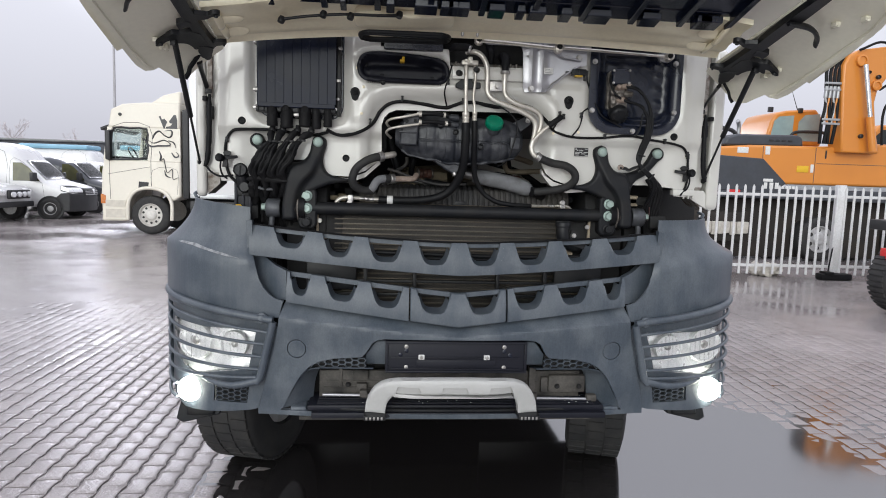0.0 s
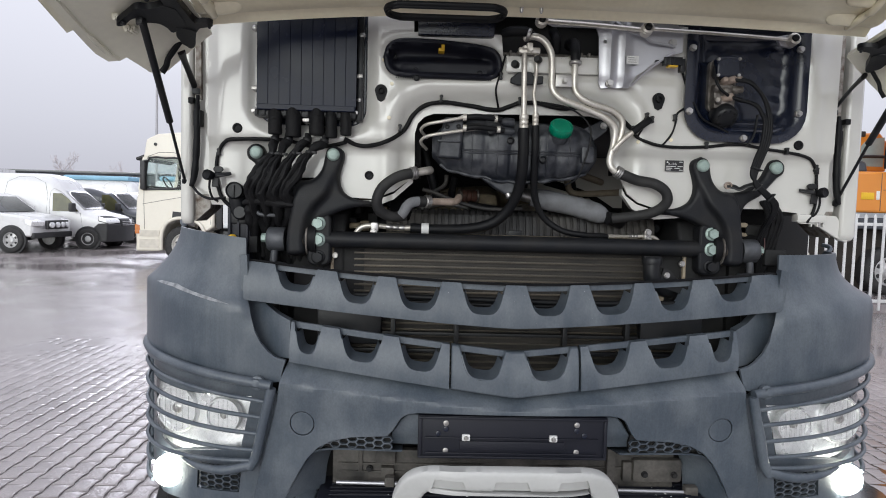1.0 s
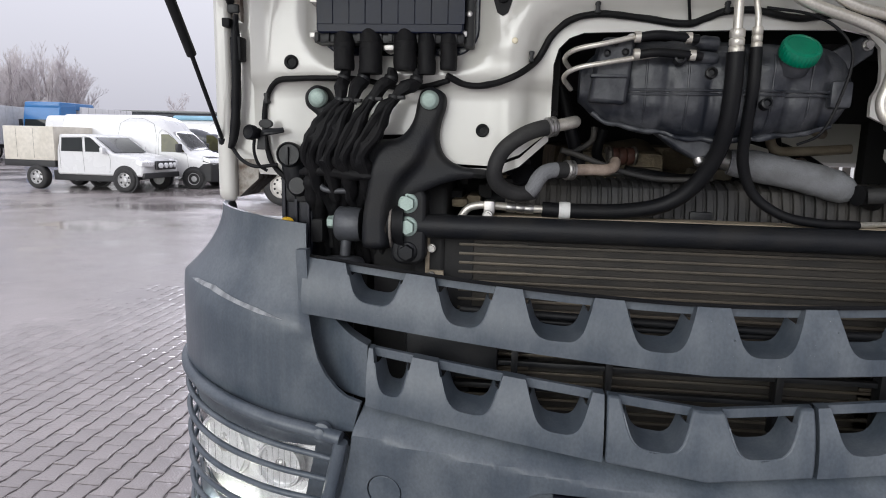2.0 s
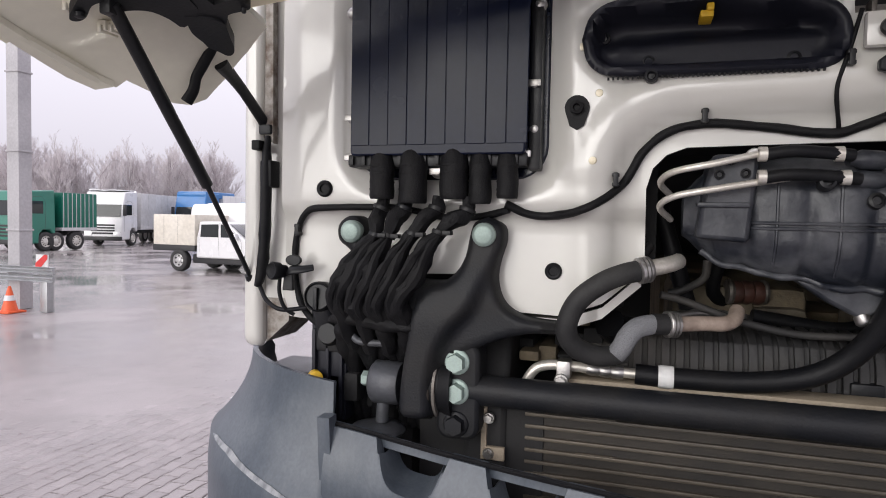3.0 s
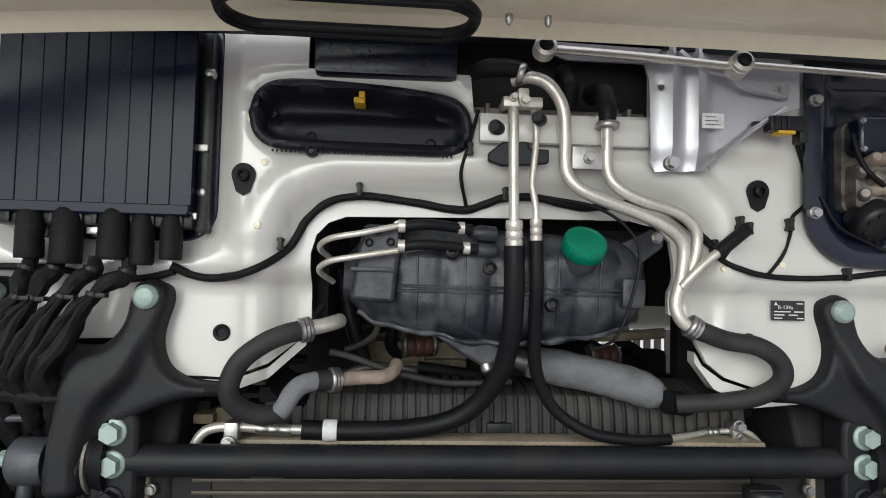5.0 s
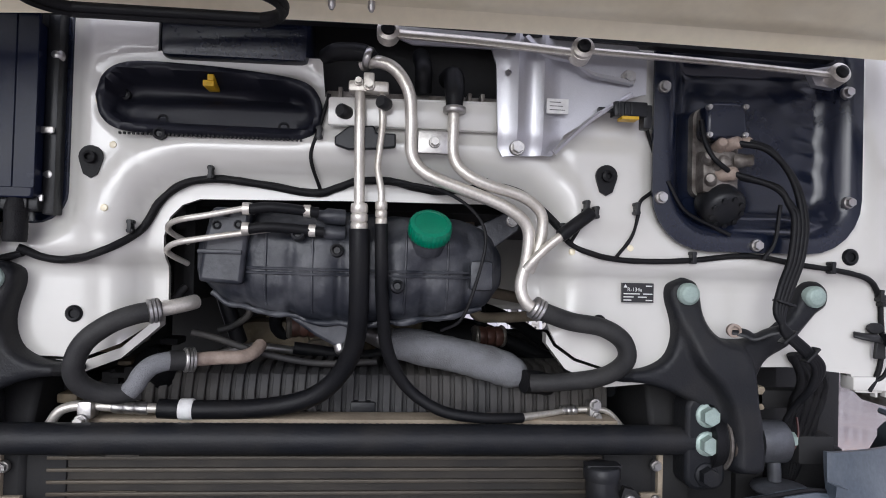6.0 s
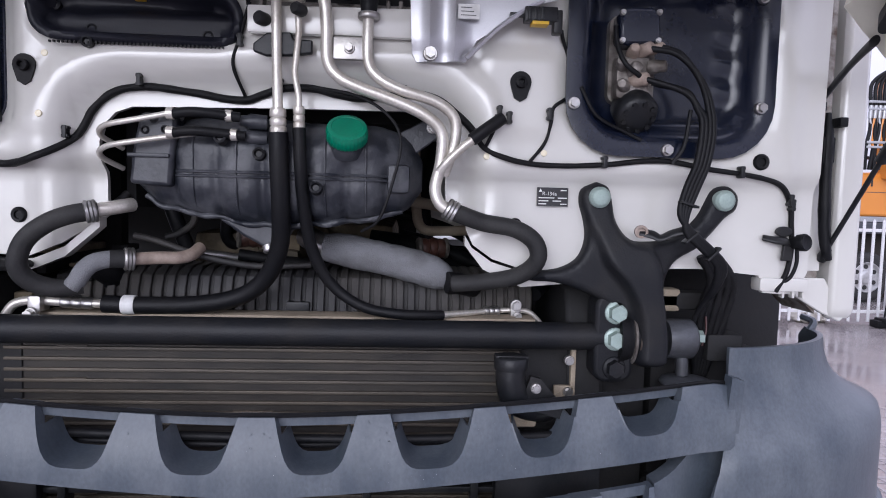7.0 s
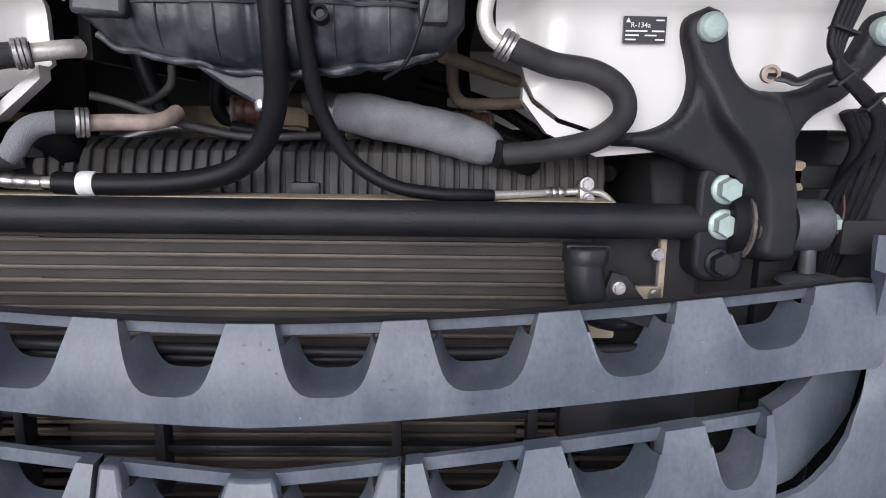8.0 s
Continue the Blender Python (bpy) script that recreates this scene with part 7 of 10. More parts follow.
        part("guard_bar", bm, M["bumper"], guard)
    bm = bmesh.new()
    tube(bm, [(XC + s * 1.345, 0.3, 0.77), (XC + s * 1.347, 0.3, 1.0), (XC + s * 1.345, 0.3, 1.25)], 0.012, 8)
    part("guard_post", bm, M["bumper"], guard)
    part("guard_screw", lathe(bmesh.new(), [(0.024, -0.012), (0.022, 0.004), (0.013, 0.006), (0.012, 0.016), (0.004, 0.018)], (XC + s * 0.838, fx(0.838) - 0.03, 1.19), (0, -1, 0.2), 18), M["bumper"], guard)
    # flank running back
    bm = bmesh.new()
    prism(bm, [(0.32, 0.76), (0.62, 0.86), (0.66, 1.15), (0.62, 1.25), (0.32, 1.25)], XC + s * 1.315, XC + s * 1.337, "x")
    part("corner_flank", bm, M["bumper"], bumper, bevel=0.01)


# the right-hand end of the bumper stands farther out than the other
def spread_end(ob):
    low = ((0.4, 0.0), (0.7, 0.014), (0.84, 0.02), (0.93, 0.032), (1.2, 0.08), (1.34, 0.1))
    mid = ((0.3, 0.0), (0.7, 0.018), (0.85, 0.014), (0.93, 0.03), (1.2, 0.075), (1.34, 0.097))
    top = ((0.3, 0.0), (0.8, 0.02), (0.9, 0.025), (1.1, 0.045), (1.2, 0.05))
    at = lambda x, table: float(np.interp(x, [a for a, b in table], [b for a, b in table]))
    for q in ob.data.vertices:
        x, z = q.co.x, q.co.z
        if x > 0.3:
            a, b = sstep(1.05, 1.1, z), sstep(1.45, 1.63, z)
            q.co.x += (at(x, low) * (1 - a) + at(x, mid) * a) * (1 - b) + at(x, top) * b
            q.co.z -= b * float(np.interp(x, (0.85, 0.9, 1.18), (0.0, 0.012, 0.036)))
    for c in ob.children:
        spread_end(c)


for ob in bumper.children:
    spread_end(ob)

# ---- raised front flap ----
def rear_z(x):
    return 2.388 - (0.045 if x > 0 else 0.085) * x * x


def rear_y(x):
    return -0.11 - 0.085 * x * x


def under(u, v):
    """Underside of the flap; u across, v forward from its rear edge."""
    y = rear_y(u) - v
    z = rear_z(u) + 0.02 * sstep(0.0, 0.03, v) + 0.17 * v
    z += 0.016 * sstep(0.16, 0.19, v) * (0.6 + 0.4 * math.sin(u * 9)) - 0.012 * math.exp(-((v - 0.06) / 0.02) ** 2)
    z -= 0.012 * math.exp(-((u + 0.28) / 0.14) ** 2) * sstep(0.1, 0.14, v)
    return (u, y, z)


flap = part("front_flap", sheet([(-1.0, 0.0), (1.03, 0.0), (1.03, 0.26), (0.5, 0.31), (0.0, 0.325), (-0.5, 0.31), (-1.0, 0.26)], [], under, 0.02, 0.025, (0, 0, 1)), M["hood_cream"], truck, "raised front flap with cream painted underside", bevel=0.002, smooth=60)


def wing_point(s, t, w):
    """t forwards along the side, w from the ridge (0) to the outer edge (1)."""
    y = -0.10 - 0.80 * t
    zi = 2.295 + 0.17 * t
    zo = 2.150 + 0.262 * t
    out = 0.03 if s > 0 else 0.0
    xi, xo = 1.0 + out + 0.02 * t, out + 1.185 + 0.10 * sstep(0.0, 0.25, t) - 0.05 * sstep(0.75, 1.0, t)
    bow = 0.018 * math.sin(math.pi * w)
    return (s * (xi + (xo - xi) * w), y + 0.03 * w * (1 - t), zi + (zo - zi) * w + bow)


for s in (-1, 1):
    shape = [(0.0, 0.3), (0.02, 0.0), (1.0, 0.0), (1.0, 0.9), (0.95, 1.0), (0.15, 1.0), (0.145, 0.93), (0.06, 0.96), (0.03, 0.92), (0.005, 0.82), (-0.005, 0.6)]
    wing = part("flap_wing", sheet(shape, [], lambda u, v: wing_point(s, u, v), 0.014, 0.05, (s * 0.3, 0, 1)), M["hood_white"], flap, "pale inner face of the flap's side wing", smooth=60)
    for t0, w0 in ((0.226, 0.613), (0.239, 0.648), (0.312, 0.66), (0.72, 0.6), (0.82, 0.8)):
        bm = bmesh.new()
        c = Vector(wing_point(s, t0, w0)) - Vector((0, 0, 0.012))
        box(bm, c - Vector((0.009, 0.014, 0.004)), c + Vector((0.009, 0.014, 0.012)), 0.003)
        box(bm, c - Vector((0.004, 0.018, 0.008)), c + Vector((0.004, 0.018, 0.004)), 0.002)
        part("wing_boss", bm, M["hood_white"], wing)
    bm = sheet([(0.16, 0.955), (0.98, 0.955), (0.97, 1.02), (0.18, 1.02)], [], lambda u, v: tuple(Vector(wing_point(s, u, v)) - Vector((0, 0, 0.012))), 0.01, 0.05, (0, 0, 1))
    part("wing_flange", bm, M["hood_white"], wing)
    skin = [(0.3, 0.9), (0.32, 1.16), (0.6, 1.15), (0.9, 1.1), (1.02, 0.95), (1.07, 0.7), (1.08, 0.1), (0.97, 0.1), (0.95, 0.9)]
    part("skin_lip", sheet(skin, [], lambda u, v: tuple(Vector(wing_point(s, u, v)) + Vector((0, 0, 0.026))), 0.006, 0.05, (0, 0, 1)), M["hood_white"], wing, "edge of the flap's outer skin", smooth=60)
    # raised pads and step beside the ridge
    for v0 in (0.075, 0.165):
        bm = bmesh.new()
        rows = []
        for i in range(9):
            a = i / 8
            rows.append([bm.verts.new(tuple(Vector(under(s * (0.872 + 0.07 * a), v0 + 0.021 * math.sin(b) * math.sqrt(max(0.05, 1 - (2 * max(0, 0.5 - a)) ** 2)))) - Vector((0, 0, 0.002 + 0.011 * max(0, math.cos(b)) * math.sqrt(max(0.02, 1 - (2 * max(0, 0.5 - a)) ** 2)))))) for b in [radians(-90 + 18 * k) for k in range(11)]])
        for r0, r1 in zip(rows, rows[1:]):
            for k in range(10):
                bm.faces.new((r0[k], r0[k + 1], r1[k + 1], r1[k]))
        part("pressed_pad", bm, M["hood_cream"], flap, smooth=80)
    bm = bmesh.new()
    tube(bm, [tuple(Vector(under(s * (0.955 + d), v)) - Vector((0, 0, h))) for v, h, d in ((0.02, 0.0, 0.006), (0.04, 0.008, 0.002), (0.09, 0.012, 0), (0.12, 0.009, 0.004), (0.15, 0.013, 0), (0.21, 0.012, 0), (0.245, 0.004, 0.004))], [0.004, 0.013, 0.017, 0.015, 0.017, 0.016, 0.004], 12, flat=0.7)
    part("edge_step", bm, M["hood_cream"], flap)
    # hinge arm, beam, strut
    bm = bmesh.new()
    tube(bm, [(s * 1.114, 0.07, 2.15), (s * 1.114, 0.04, 2.172), (s * 1.112, -0.02, 2.21), (s * 1.108, -0.06, 2.228), (s * 1.098, -0.11, 2.242)], [0.012, 0.011, 0.0105, 0.0115, 0.014], 12, flat=0.6)
    box(bm, (s * 1.094, 0.045, 2.138), (s * 1.122, 0.085, 2.158), 0.004)
    hinge = part("hinge_arm", bm, M["black"], flap, "black steel hinge arm")
    low_face = lambda d: (lambda u, v: tuple(Vector(wing_point(s, u, v)) - Vector((0, 0, d))))
    for name, outline, d, thick in (
            ("hinge_beam", [(1.0, 0.12), (0.52, 0.165), (0.43, 0.168), (0.375, 0.155), (0.33, 0.158), (0.26, 0.18), (0.16, 0.22), (0.1, 0.245), (0.15, 0.005), (0.19, 0.012), (0.29, 0.022), (0.37, 0.016), (0.44, 0.015), (0.6, -0.02), (1.0, -0.06)], 0.034, 0.024),
            ("strut_arm", [(0.3, 0.08), (0.333, 0.161), (0.336, 0.254), (0.342, 0.332), (0.356, 0.383), (0.358, 0.43), (0.343, 0.524), (0.332, 0.618), (0.323, 0.65), (0.311, 0.628), (0.308, 0.581), (0.318, 0.51), (0.312, 0.455), (0.298, 0.484), (0.28, 0.498), (0.276, 0.425), (0.26, 0.353), (0.24, 0.304), (0.21, 0.28), (0.178, 0.268), (0.2, 0.1)], 0.036, 0.018),
            ("hinge_tab", [(0.42, 0.1), (0.43, 0.16), (0.433, 0.25), (0.427, 0.276), (0.405, 0.284), (0.38, 0.282), (0.376, 0.257), (0.385, 0.218), (0.378, 0.13)], 0.036, 0.018),
            ("hinge_lobe", [(0.2, 0.2), (0.16, 0.268), (0.13, 0.284), (0.111, 0.3), (0.09, 0.285), (0.07, 0.275), (0.064, 0.235), (0.075, 0.18), (0.1, 0.13), (0.15, 0.06)], 0.038, 0.02),
            ("hinge_tip", [(0.19, 0.06), (0.188, -0.04), (0.177, -0.109), (0.162, -0.15), (0.145, -0.16), (0.138, -0.13), (0.15, -0.03), (0.156, 0.06)], 0.034, 0.014),
            ("hinge_plate", [(0.479, 0.0), (0.462, -0.1), (0.452, -0.14), (0.459, -0.2), (0.453, -0.262), (0.437, -0.286), (0.425, -0.266), (0.432, -0.2), (0.43, -0.164), (0.42, -0.1), (0.425, 0.04)], 0.034, 0.016)):
        outline = [(q.x, q.y) for q in smooth_path([(a, b, 0) for a, b in outline + outline[:1]], 3)][:-1]
        part(name, sheet(outline, [], low_face(d), thick, 0.03, (0, 0, 1)), M["black"], hinge, bevel=0.004, smooth=40)
    part("wing_arm", tube(bmesh.new(), [(s * a, b, c) for a, b, c in ((1.04, -0.66, 2.38), (1.12, -0.66, 2.365), (1.17, -0.63, 2.345), (1.2, -0.58, 2.325))], [0.02, 0.017, 0.015, 0.012], 12, flat=0.5), M["black"], hinge)
    for t0, w0, r in ((0.321, 0.585, 0.008), (0.442, -0.24, 0.007), (0.15, -0.12, 0.004)):
        part("hinge_rivet", lathe(bmesh.new(), [(r, -0.002), (r, 0.004), (r * 0.6, 0.006)], low_face(0.037)(t0, w0), (0, 0, -1), 14), M["alu"] if r > 0.009 else M["black"], hinge)
    bm = bmesh.new()
    tube(bm, [(s * 1.09, -0.14, 2.268), (s * 1.114, -0.14, 2.233), (s * 1.127, -0.14, 2.213), (s * 1.133, -0.14, 2.191), (s * 1.146, -0.142, 2.17)], [0.009, 0.0095, 0.009, 0.0095, 0.0105], 10, flat=0.6)
    part("stay", bm, M["rubber"], hinge)
    bm = bmesh.new()
    rod(bm, (s * 1.125, -0.33, 2.278), (s * 1.142, -0.09, 2.026), 0.0108)
    strut = part("gas_strut", bm, M["black"], flap, "black gas strut")
    bm = bmesh.new()
    rod(bm, (s * 1.142, -0.09, 2.026), (s * 1.15, 0.068, 1.835), 0.005)
    lathe(bm, [(0.009, -0.02), (0.012, 0.0), (0.009, 0.012)], (s * 1.15, 0.068, 1.833), (0, 0.6, -0.8), 12)
    part("strut_rod", bm, M["black"], strut)
    bm = bmesh.new()
    box(bm, (s * 1.118, -0.342, 2.262), (s * 1.138, -0.318, 2.284), 0.004)
    part("strut_mount", bm, M["black"], strut)
    # edge of the outer skin
    bm = bmesh.new()
    tube(bm, [wing_point(s, t, 1.0) for t in (0.17, 0.4, 0.6, 0.8, 0.94)], 0.008, 6)
    part("skin_edge", bm, M["hood_white"], wing)
# black grille seen from behind, and the outer skin above
bm = bmesh.new()
for k in range(6):
    y0 = -0.40 - 0.085 * k
    prism(bm, [(y0, 2.425 + 0.025 * k), (y0 - 0.075, 2.45 + 0.025 * k), (y0 - 0.075, 2.47 + 0.025 * k), (y0, 2.445 + 0.025 * k)], -0.98, 0.98, "x")
for x in [-0.95 + 0.19 * i for i in range(11)]:
    prism(bm, [(-0.41, 2.405), (-0.9, 2.54), (-0.9, 2.57), (-0.41, 2.44)], x - 0.012, x + 0.012, "x")
rng = random.Random(2)
for i in range(16):
    x = rng.uniform(-0.95, 0.9)
    prism(bm, [(-0.405, 2.40), (-0.47, 2.415), (-0.47, 2.44), (-0.405, 2.43)], x, x + rng.uniform(0.02, 0.09), "x")
part("grille_back", bm, M["black_gloss"], flap, "black plastic back of the upper grille", bevel=0.003)
bm = bmesh.new()
sheet([(-1.26, 0.05), (-1.0, -0.02), (1.0, -0.02), (1.26, 0.05), (1.26, 0.75), (1.1, 0.86), (0.0, 0.92), (-1.1, 0.86), (-1.26, 0.75)], [], lambda u, v: (u, -0.1 - v, 2.43 + 0.2 * v + 0.02 - 0.13 * max(0, abs(u) - 0.9) ** 1.2), 0.02, 0.1, (0, 0, 1), bm=bm)
part("outer_skin", bm, M["cab_white"], flap, smooth=60)
# air inlet gasket, rod, latch pins
bm = bmesh.new()
loop = rounded(-0.447, 0.092, -0.102, 0.212, 0.055, 5)
tube(bm, [(u, rear_y(u) - v, 2.352 - 0.03 * u * u) for u, v in loop], 0.009, 8, sub=2, closed=True)
inlet = part("air_inlet_gasket", bm, M["rubber"], flap, "oval black rubber air inlet gasket")
bm = bmesh.new()
tube(bm, [(u, rear_y(u) - v, 2.343 - 0.03 * u * u) for u, v in rounded(-0.447, 0.092, -0.102, 0.212, 0.055, 5)], 0.005, 6, sub=2, closed=True)
part("gasket_lip", bm, M["rubber"], inlet)
bm = sheet(rounded(-0.47, 0.1, -0.085, 0.225, 0.05, 6), [], lambda u, v: tuple(Vector(under(u, v)) - Vector((0, 0, 0.03 - 0.02 * sstep(0.0, 0.02, gap_to(rounded(-0.47, 0.1, -0.085, 0.225, 0.05, 6), u, v)) * 0))), 0.03, 0.03, (0, 0, 1))
part("inlet_boss", bm, M["hood_cream"], flap, bevel=0.006)
bm = bmesh.new()
tube(bm, [(-0.735, -0.345, 2.372), (-0.7, -0.35, 2.378), (-0.62, -0.36, 2.388), (-0.5, -0.365, 2.398), (-0.38, -0.365, 2.40), (-0.3, -0.36, 2.405)], [0.007, 0.0055, 0.0055, 0.0055, 0.0055, 0.007], 8)
for q in ((-0.735, -0.345, 2.372), (-0.58, -0.362, 2.395), (-0.48, -0.366, 2.392), (-0.3, -0.36, 2.408)):
    lathe(bm, [(0.012, -0.012), (0.014, 0.0), (0.01, 0.012)], q, (0.3, 0.2, 1), 10)
part("release_rod", bm, M["black"], flap, "black release rod with clips")
for x in (-0.041, 0.02):
    part("pin", lathe(bmesh.new(), [(0.006, 0), (0.006, 0.01), (0.003, 0.016)], (x, -0.185, 2.395), (0, 0, -1), 10), M["steel"], flap)

# ---- yard ----
def wet_ground():
    ma = bpy.data.materials.new("wet_paving")
    ma.use_nodes = True
    n, l = ma.node_tree.nodes, ma.node_tree.links
    b = n["Principled BSDF"]
    co = n.new("ShaderNodeTexCoord")
    puddle, stain, fine = n.new("ShaderNodeTexNoise"), n.new("ShaderNodeTexNoise"), n.new("ShaderNodeTexNoise")
    puddle.inputs["Scale"].default_value, puddle.inputs["Detail"].default_value = 0.4, 5
    stain.inputs["Scale"].default_value, stain.inputs["Detail"].default_value = 1.6, 5
    fine.inputs["Scale"].default_value, fine.inputs["Detail"].default_value = 60, 3
    for k in (puddle, stain, fine):
        l.new(co.outputs["Object"], k.inputs["Vector"])
    mix = n.new("ShaderNodeMix")
    mix.data_type = "RGBA"
    mix.inputs["A"].default_value, mix.inputs["B"].default_value = (0.18, 0.16, 0.157, 1), (0.33, 0.3, 0.293, 1)
    wet = n.new("ShaderNodeMapRange")
    wet.inputs["From Min"].default_value, wet.inputs["From Max"].default_value = 0.35, 0.65
    both = n.new("ShaderNodeMath")
    both.operation = "MULTIPLY_ADD"
    both.inputs[1].default_value = 0.4
    l.new(puddle.outputs["Fac"], wet.inputs["Value"])
    l.new(stain.outputs["Fac"], both.inputs[0])
    half = n.new("ShaderNodeMath")
    half.operation = "MULTIPLY"
    half.inputs[1].default_value = 0.6
    l.new(wet.outputs["Result"], half.inputs[0])
    l.new(half.outputs[0], both.inputs[2])
    l.new(both.outputs[0], mix.inputs["Factor"])
    inf = n.new("ShaderNodeObjectInfo")
    vary = n.new("ShaderNodeMix")
    vary.data_type, vary.blend_type = "RGBA", "MULTIPLY"
    vary.inputs["Factor"].default_value = 0.2
    geo = n.new("ShaderNodeNewGeometry")
    add = n.new("ShaderNodeMath")
    add.operation = "ADD"
    l.new(inf.outputs["Random"], add.inputs[0])
    l.new(geo.outputs["Random Per Island"], add.inputs[1])
    l.new(mix.outputs["Result"], vary.inputs["A"])
    l.new(add.outputs[0], vary.inputs["B"])
    l.new(vary.outputs["Result"], b.inputs["Base Color"])
    ro = n.new("ShaderNodeMapRange")
    ro.inputs["From Min"].default_value, ro.inputs["From Max"].default_value = 0.38, 0.62
    ro.inputs["To Min"].default_value, ro.inputs["To Max"].default_value = 0.09, 0.26
    l.new(puddle.outputs["Fac"], ro.inputs["Value"])
    l.new(ro.outputs["Result"], b.inputs["Roughness"])
    bp = n.new("ShaderNodeBump")
    bp.inputs["Strength"].default_value, bp.inputs["Distance"].default_value = 0.55, 0.006
    l.new(fine.outputs["Fac"], bp.inputs["Height"])
    dry = n.new("ShaderNodeMapRange")
    dry.inputs["From Min"].default_value, dry.inputs["From Max"].default_value = 0.40, 0.56
    dry.inputs["To Min"].default_value, dry.inputs["To Max"].default_value = 0.1, 0.95
    l.new(puddle.outputs["Fac"], dry.inputs["Value"])
    l.new(dry.outputs["Result"], bp.inputs["Strength"])
    l.new(bp.outputs["Normal"], b.inputs["Normal"])
    b.inputs["IOR"].default_value = 1.44
    return ma


M["ground"] = wet_ground()
bm = bmesh.new()
R = 900
bmesh.ops.create_grid(bm, x_segments=40, y_segments=40, size=R, matrix=Matrix.Translation((0, 0, -0.0046)))
ground = part("ground", bm, M["ground"], None)
tagged(ground, "wet dark yard paving with shallow puddles", "ground", kind="structure")


def level(x, y):
    """Height of the paving: it sinks under the truck's nose, where rain water stands."""
    h = 0.0034 + 0.0036 * noise.noise(Vector((x * 0.38, y * 0.38, 0.4))) + 0.0022 * noise.noise(Vector((x * 1.5, y * 1.5, 2.0)))
    q = ((x - 0.78) / 2.2) ** 2 + ((y - 1.0) / 2.6) ** 2
    return h - 0.013 * max(0.0, 1.0 - q) - 0.004 * math.exp(-q * 0.8) - 0.009 * sstep(4.2, 8.6, math.hypot(x, y + 1.0))


water = bpy.data.materials.new("puddle_water")
water.use_nodes = True
wb = water.node_tree.nodes["Principled BSDF"]
wb.inputs["Base Color"].default_value = (0.018, 0.016, 0.016, 1)
wb.inputs["Roughness"].default_value, wb.inputs["IOR"].default_value = 0.085, 2.9
ripple, rb = water.node_tree.nodes.new("ShaderNodeTexNoise"), water.node_tree.nodes.new("ShaderNodeBump")
ripple.inputs["Scale"].default_value, ripple.inputs["Detail"].default_value = 14.0, 4.0
rb.inputs["Strength"].default_value, rb.inputs["Distance"].default_value = 0.16, 0.003
water.node_tree.links.new(ripple.outputs["Fac"], rb.inputs["Height"])
water.node_tree.links.new(rb.outputs["Normal"], wb.inputs["Normal"])
bm = bmesh.new()
bmesh.ops.create_circle(bm, cap_ends=True, segments=96, radius=3.0, matrix=Matrix.Translation((1.55, 0.3, -0.0012)))
puddle = part("water", bm, water, ground)
tagged(puddle, "shallow rain water standing between the blocks")

# interlocking paving blocks
BW, BL = 0.132, 0.172
RIM = [(-0.5, -0.5), (0.5, -0.5), (0.41, -0.24), (0.41, 0.24), (0.5, 0.5), (-0.5, 0.5), (-0.41, 0.24), (-0.41, -0.24)]


def block(x, y, dz0, height, verts, faces, lean=(0.0, 0.0)):
    k = len(verts)
    for f, dz in ((0.995, -0.02), (0.989, -0.0034), (0.935, -0.001), (0.6, 0.0)):
        for u, v in RIM:
            px, py = u * BW * 1.07 * f, v * BL * (f - 0.012)
            verts.append((x + px, y + py, height(x + px, y + py) + dz + dz0 + lean[0] * px + lean[1] * py))
    n = len(RIM)
    for a in (0, n, 2 * n):
        for i in range(n):
            j = (i + 1) % n
            faces.append((k + a + i, k + a + j, k + a + n + j, k + a + n + i))
    faces.append(tuple(range(k + 3 * n, k + 4 * n)))


M["joint"] = material("wet_joint_sand", (0.06, 0.052, 0.05), 0.5, second=(0.11, 0.096, 0.09), amount=0.7, scale=3, fine=160, bump=0.6, specular=0.4)
bm = bmesh.new()
bmesh.ops.create_circle(bm, cap_ends=True, segments=96, radius=5.0, matrix=Matrix.Translation((0, -1.0, -0.0036)))
tagged(part("joint_bed", bm, M["joint"], ground), "dark wet sand in the joints")
verts, faces = [], []
bv, bf = [], []
block(0, 0, 0, lambda x, y: 0.0, bv, bf)
one = bpy.data.meshes.new("paving_block")
one.from_pydata(bv, [], bf)
one.materials.append(M["ground"])
one.polygons.foreach_set("use_smooth", [k >= 8 for k in range(25)])
rng = random.Random(21)
near = []
for i in range(-72, 73):
    for j in range(-56, 66):
        x, y = i * BW, j * BL + (BL / 2 if i % 2 else 0)
        up = rng.gauss(0, 0.0005)
        if abs(x) < 0.85 and y > 0.6 or math.hypot(x, y + 1.0) > 8.2 + 0.8 * noise.noise(Vector((x * 0.6, y * 0.6, 5.0))):
            continue
        if -3.1 < x < -1.35 and 0.7 < y < 4.2 and len(near) < 290:
            near.append((x, y, up))
        else:
            block(x, y, up, level, verts, faces, (rng.gauss(0, 0.014), rng.gauss(0, 0.014)))
me = bpy.data.meshes.new("paving_blocks")
me.from_pydata(verts, [], faces)
me.materials.append(M["ground"])
me.polygons.foreach_set("use_smooth", [k % 25 >= 8 for k in range(len(faces))])
rest = new("paving_blocks", me)
rest.parent = ground
tagged(rest, "wet interlocking concrete paving blocks", kind="stuff")
for x, y, up in near:
    tx, ty = (level(x + 0.05, y) - level(x - 0.05, y)) / 0.1, (level(x, y + 0.05) - level(x, y - 0.05)) / 0.1
    ob = new("paving_block", one)
    ob.parent = ground
    ob.matrix_basis = Matrix.Translation((x, y, level(x, y) + up)) @ Euler((ty + rng.gauss(0, 0.008), -tx + rng.gauss(0, 0.008), 0)).to_matrix().to_4x4()

